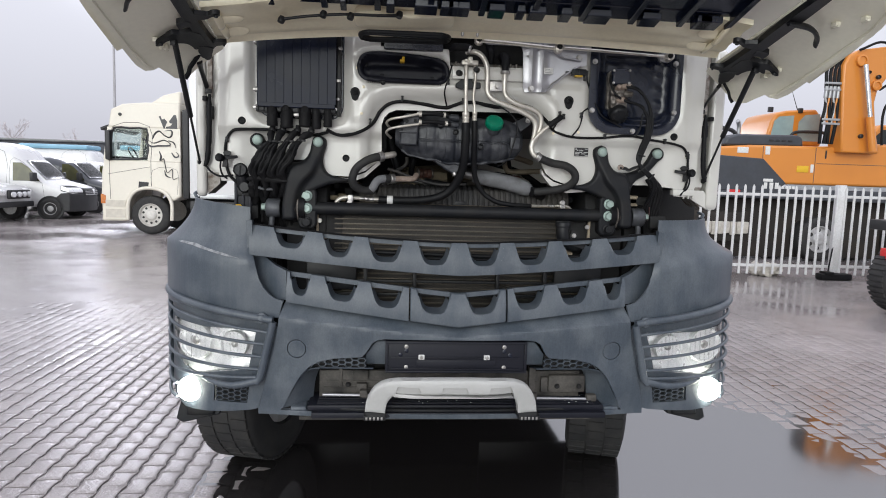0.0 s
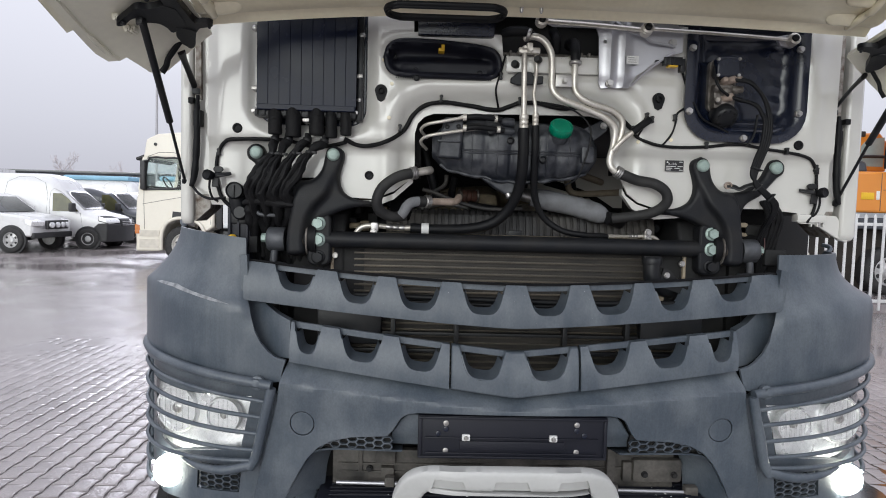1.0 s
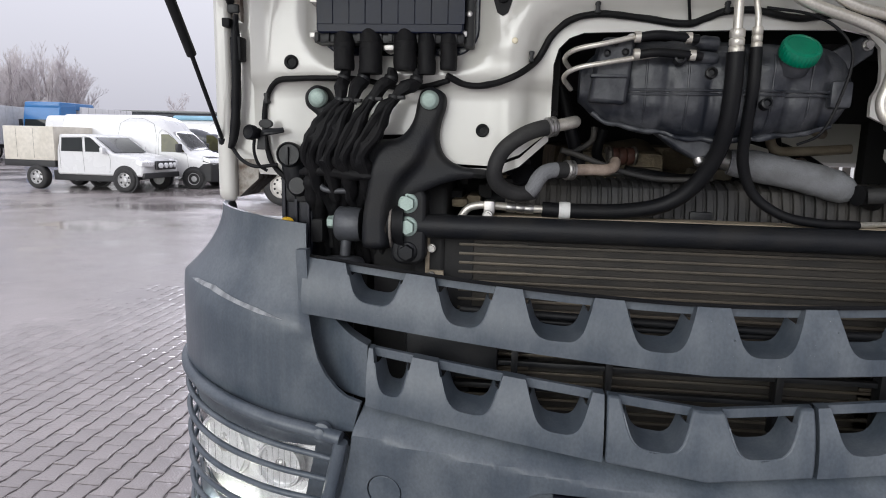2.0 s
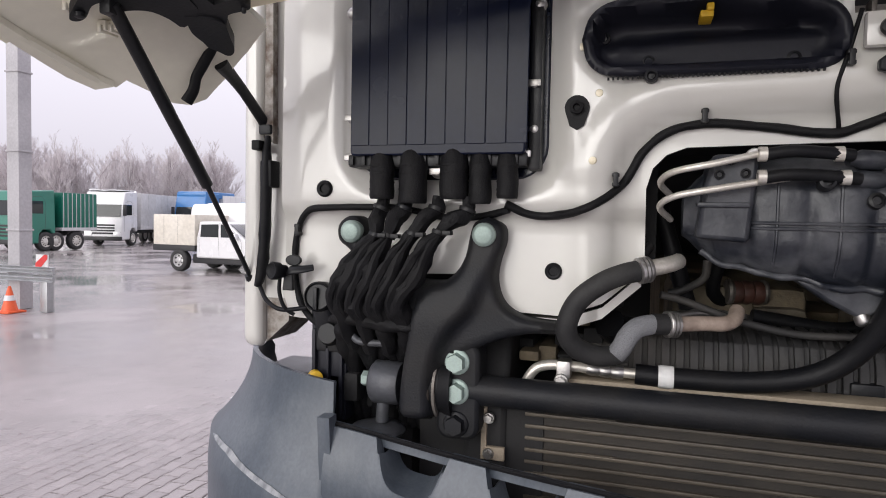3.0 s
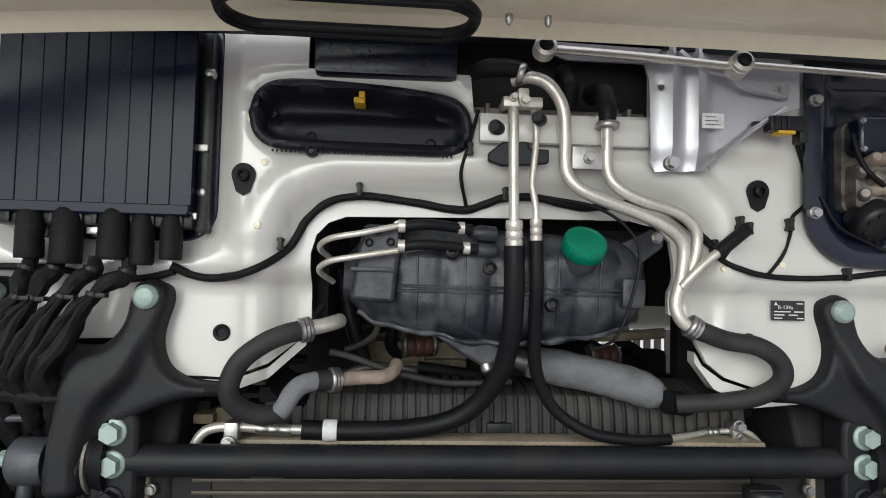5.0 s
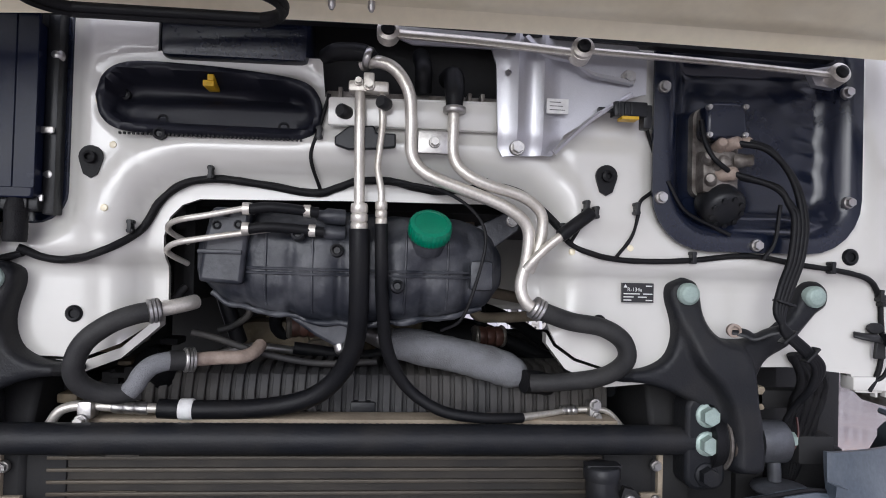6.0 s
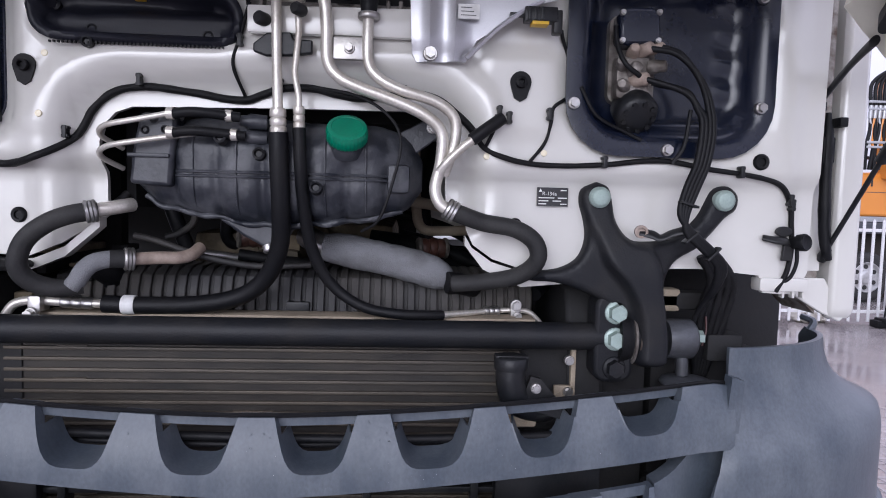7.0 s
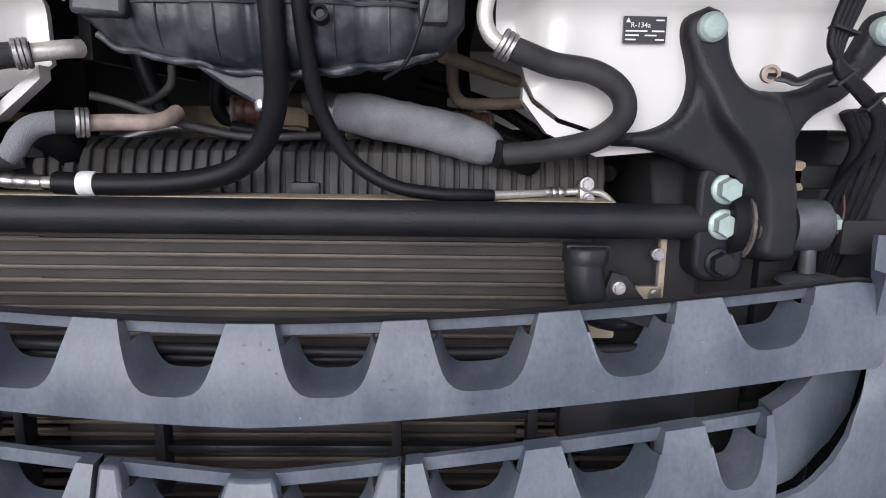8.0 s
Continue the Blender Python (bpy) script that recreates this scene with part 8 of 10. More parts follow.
# ---- parked vehicles, excavator, fence ----
M.update({
    "van_white": material("white_van_paint", (0.7, 0.7, 0.7), 0.28, second=(0.62, 0.62, 0.61), amount=0.3, scale=1.2, fine=12, bump=0.02, coat=0.4, grit=0.05),
    "scan_cream": material("cream_truck_paint", (0.72, 0.68, 0.585), 0.3, second=(0.66, 0.61, 0.5), amount=0.3, scale=1.0, fine=12, bump=0.02, coat=0.4, grit=0.05),
    "trim": material("black_trim", (0.02, 0.02, 0.022), 0.5, scale=3, fine=30, bump=0.1),
    "navy": material("dark_van_paint", (0.035, 0.04, 0.05), 0.3, scale=1.5, fine=15, bump=0.02, coat=0.4, grit=0.05),
    "decal": material("dark_grey_decal", (0.05, 0.05, 0.055), 0.4, scale=3, bump=0),
    "seam": material("dark_panel_gap", (0.09, 0.085, 0.08), 0.7, bump=0),
    "green_tarp": material("green_curtain", (0.0, 0.13, 0.085), 0.5, second=(0.01, 0.085, 0.06), amount=0.6, scale=0.8, fine=10, bump=0.2),
    "green_paint": material("green_cab_paint", (0.02, 0.17, 0.12), 0.35, scale=1, bump=0.02, coat=0.3, grit=0.05),
    "blue_paint": material("blue_cab_paint", (0.02, 0.16, 0.42), 0.35, scale=1, bump=0.02, coat=0.3, grit=0.05),
    "pale_blue": material("pale_blue_cover", (0.28, 0.52, 0.68), 0.5, scale=1, bump=0.05),
    "snow": material("thin_snow", (0.85, 0.86, 0.88), 0.8, scale=2, fine=20, bump=0.4),
    "box_grey": material("grey_trailer_side", (0.55, 0.55, 0.55), 0.5, second=(0.42, 0.42, 0.42), amount=0.5, scale=0.6, fine=6, bump=0.05),
    "box_cream": material("cream_box_body", (0.66, 0.62, 0.54), 0.5, second=(0.5, 0.46, 0.38), amount=0.5, scale=1.2, fine=9, bump=0.05),
    "orange": material("orange_machine_paint", (0.62, 0.23, 0.035), 0.35, second=(0.54, 0.19, 0.03), amount=0.4, scale=1.5, fine=6, bump=0.03, coat=0.3, grit=0.05),
    "machine_grey": material("dark_machine_paint", (0.05, 0.055, 0.065), 0.42, second=(0.03, 0.03, 0.033), amount=0.5, scale=2, fine=16, bump=0.05),
    "mud": material("muddy_undercarriage", (0.022, 0.018, 0.015), 0.8, second=(0.045, 0.036, 0.028), amount=0.6, scale=3, fine=25, bump=0.6),
    "galv": material("galvanised_steel", (0.42, 0.43, 0.44), 0.42, metal=0.6, second=(0.3, 0.3, 0.31), amount=0.5, scale=4, fine=40, bump=0.1),
    "fence_white": material("white_fence_paint", (0.66, 0.66, 0.66), 0.4, second=(0.48, 0.46, 0.43), amount=0.4, scale=3, fine=40, bump=0.08),
    "cone": material("orange_cone", (0.75, 0.11, 0.03), 0.5, scale=4, bump=0.05),
    "warn_red": material("red_reflector", (0.6, 0.03, 0.03), 0.4, scale=4, bump=0.05),
    "bag": material("crumpled_plastic", (0.55, 0.52, 0.46), 0.4, second=(0.35, 0.33, 0.29), amount=0.6, scale=9, fine=40, bump=0.8),
    # tree colours lightened for frost and for the haze of distance
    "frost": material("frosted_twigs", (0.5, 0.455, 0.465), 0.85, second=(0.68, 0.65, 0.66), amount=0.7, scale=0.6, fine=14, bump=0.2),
    "bark": material("hazy_bark", (0.36, 0.32, 0.33), 0.85, second=(0.5, 0.47, 0.48), amount=0.6, scale=2, fine=14, bump=0.4),
    "shed": material("dark_shed_cladding", (0.06, 0.065, 0.08), 0.6, scale=0.3, fine=3, bump=0.1),
    "post": material("pale_grey_post", (0.42, 0.41, 0.42), 0.6, second=(0.32, 0.31, 0.32), amount=0.5, scale=2, fine=20, bump=0.1),
    "silver": material("hydraulic_chrome", (0.75, 0.75, 0.76), 0.15, metal=0.95, scale=5, bump=0.02),
    "window": material("vehicle_glass", (0.012, 0.016, 0.017), 0.05, second=(0.03, 0.035, 0.035), amount=0.5, scale=0.9, fine=5, bump=0, spread=0.02, specular=0.45),
    "window_olive": material("tinted_side_glass", (0.05, 0.05, 0.018), 0.05, second=(0.11, 0.11, 0.04), amount=0.8, scale=2.0, fine=5, bump=0, spread=0.02, specular=0.4),
    "pane": clear("cab_glass", (0.86, 0.93, 0.9), 0.02, 1.2),
    "window_bright": material("pale_cab_glass", (0.26, 0.36, 0.36), 0.08, second=(0.36, 0.44, 0.45), amount=0.5, scale=0.9, fine=5, bump=0, spread=0.03, specular=0.7),
})


def road_wheel(parent, x, y, r, w, sgn, big=False):
    """A wheel at (x, y) of a vehicle that stands along x; sgn: the outer side."""
    k = r * 0.6
    tyre = part("wheel", lathe(bmesh.new(), [(k, -w / 2), (r * 0.9, -w / 2), (r * 0.98, -w * 0.42), (r, -w * 0.25), (r, w * 0.25), (r * 0.98, w * 0.42), (r * 0.9, w / 2), (r * 0.75, w / 2 + 0.008), (k, w / 2)], (x, y, r), (0, sgn, 0), 40, caps=False), M["tyre"], parent)
    part("rim", lathe(bmesh.new(), [(k * 1.03, -w * 0.4), (k * 1.03, w * 0.47), (k * 0.95, w * 0.5), (k * 0.9, w * 0.4), (k * 0.84, w * 0.3), (k * 0.5, w * 0.34), (k * 0.42, w * 0.47), (k * 0.3, w * 0.5), (k * 0.05, w * 0.5)], (x, y, r), (0, sgn, 0), 32), M["pale_rim" if big else "rim"], tyre)
    n = 10 if big else 6
    for i in range(n):
        a = (i + 0.5) * math.tau / n
        q = (x + k * 0.68 * math.cos(a), y + sgn * w * 0.325, r + k * 0.68 * math.sin(a))
        part("wheel_hole", lathe(bmesh.new(), [(k * (0.105 if big else 0.16), -0.01), (k * (0.1 if big else 0.15), 0.008)], q, (0, sgn, 0), 10), M["tyre"], tyre)
    return tyre


def flank(name, parent, outline, y, sgn, ma, depth=0.012, bevel=0.0):
    return part(name, prism(bmesh.new(), outline, y, y + sgn * depth), M[ma], parent, bevel=bevel)


def seam(parent, pts, y, sgn, r=0.008):
    r *= 0.55
    return part("panel_gap", tube(bmesh.new(), [(x, y + sgn * 0.001, z) for x, z in pts], r, 5, sub=3), M["seam"], parent)


# cream tractor unit, its side to the truck
def tractor(at, turn):
    t = thing("tractor_unit", "cream white tractor unit with dark creature decal", "truck")
    W = 1.24
    prof = [(0.0, 0.35), (-0.02, 0.55), (0.0, 1.05), (-0.03, 1.7), (-0.1, 2.1), (-0.2, 2.75), (-0.24, 2.98), (-0.3, 3.35), (-0.6, 3.5), (-1.2, 3.56), (-2.1, 3.58), (-2.1, 1.05), (-1.95, 0.95), (-1.85, 0.9), (-1.78, 1.02), (-1.62, 1.18), (-1.4, 1.26), (-1.15, 1.26), (-0.92, 1.18), (-0.76, 1.02), (-0.7, 0.85), (-0.68, 0.35)]
    low = [q for q in prof if q[1] <= 2.0] + [(-2.1, 2.0), (-0.085, 2.0)]
    low = [(-0.085, 2.02), (-0.03, 1.7), (0.0, 1.05), (-0.02, 0.55), (0.0, 0.35)] + [(-0.68, 0.35), (-0.7, 0.85), (-0.76, 1.02), (-0.92, 1.18), (-1.15, 1.26), (-1.4, 1.26), (-1.62, 1.18), (-1.78, 1.02), (-1.85, 0.9), (-1.95, 0.95), (-2.1, 1.05), (-2.1, 2.02)]
    cab = part("cab", prism(bmesh.new(), low, -W, W), M["scan_cream"], t, bevel=0.05)
    part("roof", prism(bmesh.new(), [(-0.21, 2.86), (-0.24, 2.98), (-0.3, 3.35), (-0.6, 3.5), (-1.2, 3.56), (-2.1, 3.58), (-2.1, 2.86)], -W, W), M["scan_cream"], t, bevel=0.05)
    part("sleeper_wall", prism(bmesh.new(), [(-1.24, 2.0), (-2.1, 2.0), (-2.1, 2.88), (-1.24, 2.88)], -W + 0.002, W - 0.002), M["scan_cream"], t)
    part("seat", prism(bmesh.new(), [(-0.85, 1.9), (-1.1, 1.9), (-1.2, 2.62), (-1.08, 2.66), (-0.95, 2.1)], 0.35, 0.85), M["trim"], t, bevel=0.04)
    part("dashboard", prism(bmesh.new(), [(-0.12, 1.98), (-0.5, 1.98), (-0.45, 2.1), (-0.14, 2.12)], -1.15, 1.15), M["trim"], t, bevel=0.03)
    wheel = [(-0.62 + 0.1 * math.cos(k * math.tau / 14), 0.6 + 0.21 * math.sin(k * math.tau / 14), 2.2 + 0.17 * math.cos(k * math.tau / 14)) for k in range(14)]
    part("steering_wheel", tube(bmesh.new(), wheel, 0.02, 6, sub=2, closed=True), M["trim"], t)
    part("spoiler", prism(bmesh.new(), [(-1.3, 3.55), (-1.65, 3.78), (-2.1, 3.9), (-2.1, 3.55)], -1.15, 1.15), M["scan_cream"], t, bevel=0.04)
    glass = part("windscreen", prism(bmesh.new(), [(-0.095, 2.0), (-0.085, 2.0), (-0.21, 2.87), (-0.22, 2.87)], -1.1, 1.1), M["pane"], t)
    glass.visible_shadow = False
    part("sun_visor", prism(bmesh.new(), [(0.0, 2.78), (0.02, 2.86), (-0.2, 2.95), (-0.2, 2.88)], -1.15, 1.15), M["trim"], t, bevel=0.02)
    for s in (-1, 1):
        y = s * W
        part("pillar", prism(bmesh.new(), [(-0.085, 2.0), (-0.2, 2.0), (-0.36, 2.88), (-0.21, 2.88)], y - s * 0.06, y - s * 0.002), M["scan_cream"], t)
        pane = flank("door_window", t, [(-0.2, 2.0), (-1.25, 2.0), (-1.25, 2.87), (-0.36, 2.87)], y - s * 0.03, s, "pane", 0.006)
        pane.visible_shadow = False
        frame_bar = bmesh.new()
        tube(frame_bar, [(-0.22, y - s * 0.01, 2.01), (-0.7, y - s * 0.01, 2.03), (-1.22, y - s * 0.01, 2.1), (-1.24, y - s * 0.01, 2.5), (-1.23, y - s * 0.01, 2.85), (-0.8, y - s * 0.01, 2.86), (-0.38, y - s * 0.01, 2.86), (-0.3, y - s * 0.01, 2.5), (-0.22, y - s * 0.01, 2.1)], 0.028, 6, sub=2, closed=True)
        part("window_frame", frame_bar, M["trim"], t)
        seam(t, [(-0.25, 0.95), (-0.24, 2.0), (-0.36, 2.9), (-1.3, 2.92), (-1.32, 2.0), (-1.32, 1.25)], y, s, 0.012)
        seam(t, [(-0.2, 1.62), (-0.7, 1.72), (-1.3, 1.84)], y, s, 0.01)
        seam(t, [(-1.36, 1.05), (-1.36, 1.75), (-2.0, 1.78), (-2.0, 1.1)], y, s, 0.007)
        flank("door_pocket", t, [(-0.98, 1.25), (-1.22, 1.22), (-1.26, 1.42), (-1.0, 1.44)], y - s * 0.002, s, "trim", 0.01)
        m = bmesh.new()
        box(m, (-0.32, s * 1.28 - 0.1, 2.0), (-0.18, s * 1.28 + 0.1, 2.78), 0.05)
        box(m, (-0.34, s * 1.2 - 0.03, 2.74), (-0.24, s * 1.3, 2.8), 0.02)
        part("mirror", m, M["trim"], t)
        m = bmesh.new()
        tube(m, [(-1.86, s * 1.27, 0.4), (-1.86, s * 1.27, 0.85), (-1.72, s * 1.27, 1.12), (-1.45, s * 1.27, 1.25), (-1.1, s * 1.27, 1.25), (-0.85, s * 1.27, 1.12), (-0.72, s * 1.27, 0.85), (-0.7, s * 1.27, 0.4)], 0.05, 8)
        part("wheel_arch", m, M["scan_cream"], t)
        for z0, z1 in ((0.45, 0.68), (0.75, 0.92)):
            flank("step", t, [(-0.12, z0), (-0.62, z0), (-0.66, z1), (-0.12, z1)], y - s * 0.03, s, "box_cream", 0.045)
        flank("side_lamp", t, [(0.0, 0.82), (-0.14, 0.82), (-0.12, 1.05), (0.0, 1.08)], y - s * 0.002, s, "amber", 0.015)
        part("side_marker", lathe(bmesh.new(), [(0.045, 0), (0.04, 0.03), (0.01, 0.035)], (-0.55, y, 3.22), (0, s, 0), 14), M["trim"], t)
        m = bmesh.new()
        for pts in ([(-1.15, 2.6), (-1.31, 2.41), (-1.53, 2.42), (-1.82, 2.44), (-1.79, 2.52), (-1.65, 2.56), (-1.42, 2.48), (-1.25, 2.56)], [(-1.38, 2.59), (-1.45, 2.73), (-1.56, 2.8), (-1.68, 2.7), (-1.82, 2.64), (-1.9, 2.73), (-1.87, 2.84), (-1.7, 2.82)],
                    [(-1.55, 2.27), (-1.6, 2.13), (-1.58, 2.02), (-1.66, 2.07), (-1.7, 1.9), (-1.75, 1.7), (-1.88, 1.79), (-1.9, 1.53), (-2.05, 1.59)], [(-1.68, 1.76), (-1.73, 1.62), (-1.85, 1.56)], [(-1.87, 2.24), (-1.96, 2.13), (-2.05, 2.16), (-1.99, 2.27)], [(-1.79, 2.56), (-1.93, 2.5), (-1.99, 2.36)]):
            tube(m, [(a, y + s * 0.002, b) for a, b in pts], [0.014] + [0.036] * (len(pts) - 2) + [0.012], 6, flat=0.25)
        for pts in ([(-1.55, 3.2), (-1.6, 3.21), (-1.63, 3.12), (-1.7, 3.14), (-1.77, 3.06), (-1.73, 2.98), (-1.7, 2.88), (-1.67, 2.88), (-1.63, 3.0)], [(-1.82, 3.08), (-1.88, 3.16), (-1.94, 3.25), (-2.0, 3.25), (-2.03, 3.1), (-2.03, 2.88), (-1.72, 2.88), (-1.74, 2.93), (-1.85, 2.95), (-1.9, 3.02), (-1.83, 3.03)]):
            prism(m, pts, y - s * 0.004, y + s * 0.006)
        part("decal", m, M["decal"], t, "dark line decal on the cab side")
        road_wheel(t, -1.28, s * 1.06, 0.53, 0.34, s, True)
        road_wheel(t, -4.6, s * 1.02, 0.53, 0.34, s, True)
    m = bmesh.new()
    box(m, (-6.0, -0.45, 0.7), (-2.0, 0.45, 1.0), 0.02)
    box(m, (-3.6, -1.15, 0.4), (-2.3, 1.15, 0.95), 0.06)
    part("chassis", m, M["trim"], t)
    m = bmesh.new()
    for k in range(7):
        m = bmesh.new()
        box(m, (-2.32, -1.1, 1.2 + 0.3 * k), (-2.24, 1.1, 1.27 + 0.3 * k), 0.01)
        part("rung", m, M["trim"], t)
    for y0 in (-1.2, 0.9):
        m = bmesh.new()
        box(m, (-2.3, y0, 1.0), (-2.14, y0 + 0.3, 3.4), 0.03)
        part("air_duct", m, M["trim"], t)
    t.matrix_basis = pose(*at, 0, 0, turn)
    return t


tractor((-8.05, 16.45, 0), 180)
semi = thing("box_trailer", "white box trailer coupled to the cream tractor unit", "trailer", (0, 16.45, 0))
part("body", box(bmesh.new(), (-5.72, 15.2, 1.12), (7.6, 17.7, 4.5), 0.05), M["van_white"], semi)
part("side_rail", box(bmesh.new(), (-5.7, 15.17, 1.02), (7.58, 17.73, 1.14), 0.02), M["galv"], semi)
for x in (-5.2, -2.6, 0.0, 2.6, 5.2):
    part("panel_joint", box(bmesh.new(), (x, 15.188, 1.16), (x + 0.02, 15.205, 4.42)), M["seam"], semi)
part("frame", box(bmesh.new(), (-4.5, 15.9, 0.75), (7.4, 17.0, 1.04), 0.03), M["trim"], semi)
for y in (15.6, 17.3):
    part("landing_leg", box(bmesh.new(), (-2.1, y - 0.06, 0.05), (-1.98, y + 0.06, 1.0), 0.01), M["trim"], semi)
for x in (4.0, 5.3, 6.6):
    for sg, y in ((-1, 15.45), (1, 17.45)):
        road_wheel(semi, x, y, 0.5, 0.36, sg, True)


def round_nose(v, amount, start=-0.75):
    """Draws the outer corners of a vehicle's front back, in plan."""
    for ob in v.children:
        if ob.name.split(".")[0] in ("wheel", "wheel_well"):
            continue
        for q in ob.data.vertices:
            f = max(0.0, (q.co.x - start) / -start)
            q.co.x -= amount * f * min(1.2, abs(q.co.y)) ** 2.5


def across(outline, y0, y1, n=12):
    """A flat outline (x, z) carried across a vehicle in slices, so that it can be curved in plan."""
    bm = bmesh.new()
    rows = [[bm.verts.new((x, y0 + (y1 - y0) * k / n, z)) for x, z in outline] for k in range(n + 1)]
    for a, b in zip(rows, rows[1:]):
        for i in range(len(a)):
            j = (i + 1) % len(a)
            bm.faces.new((a[j], a[i], b[i], b[j]))
    bm.faces.new(rows[0])
    bm.faces.new(rows[-1][::-1])
    return bm


def van_roof(x, high):
    """Height of a van's upper outline over its length."""
    return float(np.interp(-x, [-0.04, 0.0, 0.1, 0.3, 0.6, 0.92, 1.05, 1.4, 1.75, 2.0, 2.25, 2.6, 6.0], [0.9, 0.98, 1.06, 1.13, 1.2, 1.27, 1.36, 1.66, 1.95, high - 0.2, high - 0.07, high, high - 0.03]))


def van_shell(length, high):
    """A van's body: rounded sections from nose to tail."""
    bm, rings = bmesh.new(), []
    stations = [0.04, 0.0, -0.06, -0.15, -0.3, -0.5, -0.75, -0.92, -0.99, -1.08, -1.25, -1.45, -1.65, -1.8, -1.95, -2.1, -2.3, -2.6, -3.2, -4.0, -length + 0.12, -length + 0.03, -length]
    for x in stations:
        top = van_roof(x, high)
        tail = 0.96 if x == -length else 1.0
        half = []
        for t in (0.0, 0.06, 0.3, 0.55, 0.75, 0.86, 0.92, 0.96, 0.985):
            y = (0.94 if t == 0 else 1.0) * (1.0 if t < 0.8 else math.sqrt(max(0.0, 1 - ((t - 0.8) / 0.2) ** 2)) * 0.3 + 0.7)
            half.append((y * tail, 0.4 + (top - 0.4) * t))
        half += [(0.72 * tail, top), (0.4, top + 0.015), (0.0, top + 0.02)]
        ring = half + [(-y, z) for y, z in reversed(half[:-1])]
        rings.append([bm.verts.new((x, y, z)) for y, z in ring])
    for a, b in zip(rings, rings[1:]):
        for k in range(len(a)):
            bm.faces.new((a[k], a[(k + 1) % len(a)], b[(k + 1) % len(a)], b[k]))
    bm.faces.new(rings[0])
    bm.faces.new(rings[-1][::-1])
    return bm


def van_screen(high):
    """A windscreen that follows the body's curve."""
    bm = bmesh.new()
    rows = [[bm.verts.new((x + 0.012, y * (0.84 - 0.06 * (-x - 1.0)), van_roof(x, high) + 0.016 * (1 - y * y) + 0.012)) for y in (-1, -0.75, -0.5, -0.25, 0, 0.25, 0.5, 0.75, 1)] for x in (-1.0, -1.15, -1.3, -1.45, -1.6, -1.73)]
    for a, b in zip(rows, rows[1:]):
        for k in range(8):
            bm.faces.new((a[k], a[k + 1], b[k + 1], b[k]))
    bmesh.ops.solidify(bm, geom=bm.faces[:], thickness=0.01)
    return bm


def light_van(at, turn, paint, label, nose="trim", length=5.6, high=2.5):
    v = thing("van", label, "van", group="vans parked in the yard")
    W = 1.0
    part("body", van_shell(length, high), M[paint], v, smooth=40)
    part("windscreen", van_screen(high), M["window"], v, smooth=60)
    part("front_bumper", across([(0.06, 0.26), (0.075, 0.7), (0.06, 0.86), (0.0, 0.9), (-0.3, 0.88), (-0.5, 0.74), (-0.56, 0.26)], -W - 0.012, W + 0.012), M[nose], v, bevel=0.04)
    part("grille", across([(-0.05, 0.78), (0.085, 0.78), (0.06, 0.98), (-0.02, 1.05), (-0.1, 1.05)], -0.55, 0.55), M["trim"], v, bevel=0.02)
    for k in range(3):
        z = 0.82 + 0.06 * k
        part("grille_bar", across([(0.06, z), (0.093 - 0.008 * k, z), (0.093 - 0.008 * k, z + 0.012), (0.06, z + 0.012)], -0.5, 0.5), M["chrome"], v)
    part("emblem", prism(bmesh.new(), [(-0.05, 0.93), (0.0, 0.84), (0.05, 0.93), (0.0, 1.02)], 0.0, 0.105, "x"), M["chrome"], v)
    for s in (-1, 1):
        part("headlamp", across([(0.045, 0.89), (0.04, 0.98), (-0.06, 1.075), (-0.3, 1.135), (-0.3, 0.95)], s * 0.56, s * (W + 0.008), 6), M["trim"], v, bevel=0.01)
        part("lamp_glass", across([(0.053, 0.905), (0.05, 0.975), (-0.05, 1.07), (-0.27, 1.125), (-0.27, 0.98)], s * 0.59, s * (W + 0.014), 6), M["chrome"], v, bevel=0.008)
        flank("door_window", v, [(-1.1, 1.26), (-2.05, 1.26), (-2.05, 1.86), (-1.78, 1.86), (-1.5, 1.68)], s * W - s * 0.003, s, "window_olive", 0.01)
        seam(v, [(-0.95, 0.75), (-1.02, 1.2), (-1.1, 1.24), (-1.7, min(1.84, high - 0.25)), (-2.12, min(1.92, high - 0.2)), (-2.14, 0.6)], s * W, s)
        seam(v, [(-2.3, 0.6), (-2.3, high - 0.3), (-3.5, high - 0.3), (-3.5, 0.6)], s * W, s)
        seam(v, [(-2.1, 1.0), (-length + 0.1, 1.0)], s * W, s)
        m = bmesh.new()
        box(m, (-1.3, s * 1.14 - 0.12, 1.25), (-1.12, s * 1.14 + 0.08, 1.55), 0.05)
        part("mirror", m, M["trim"], v)
        for wx in (-0.92, -length + 1.3):
            part("wheel_well", lathe(bmesh.new(), [(0.42, -0.05), (0.42, 0.012)], (wx, s * W, 0.36), (0, s, 0), 28), M["trim"], v)
        road_wheel(v, -0.92, s * 0.93, 0.35, 0.22, s)
        road_wheel(v, -length + 1.3, s * 0.93, 0.35, 0.22, s)
    round_nose(v, 0.34, -1.7)
    for ob in v.children:
        if ob.name.split(".")[0] not in ("wheel", "wheel_well", "mirror"):
            for q in ob.data.vertices:
                q.co.y *= 1 - 0.1 * sstep(1.1, 2.6, q.co.z)
    v.matrix_basis = pose(*at, 0, 0, turn)
    return v


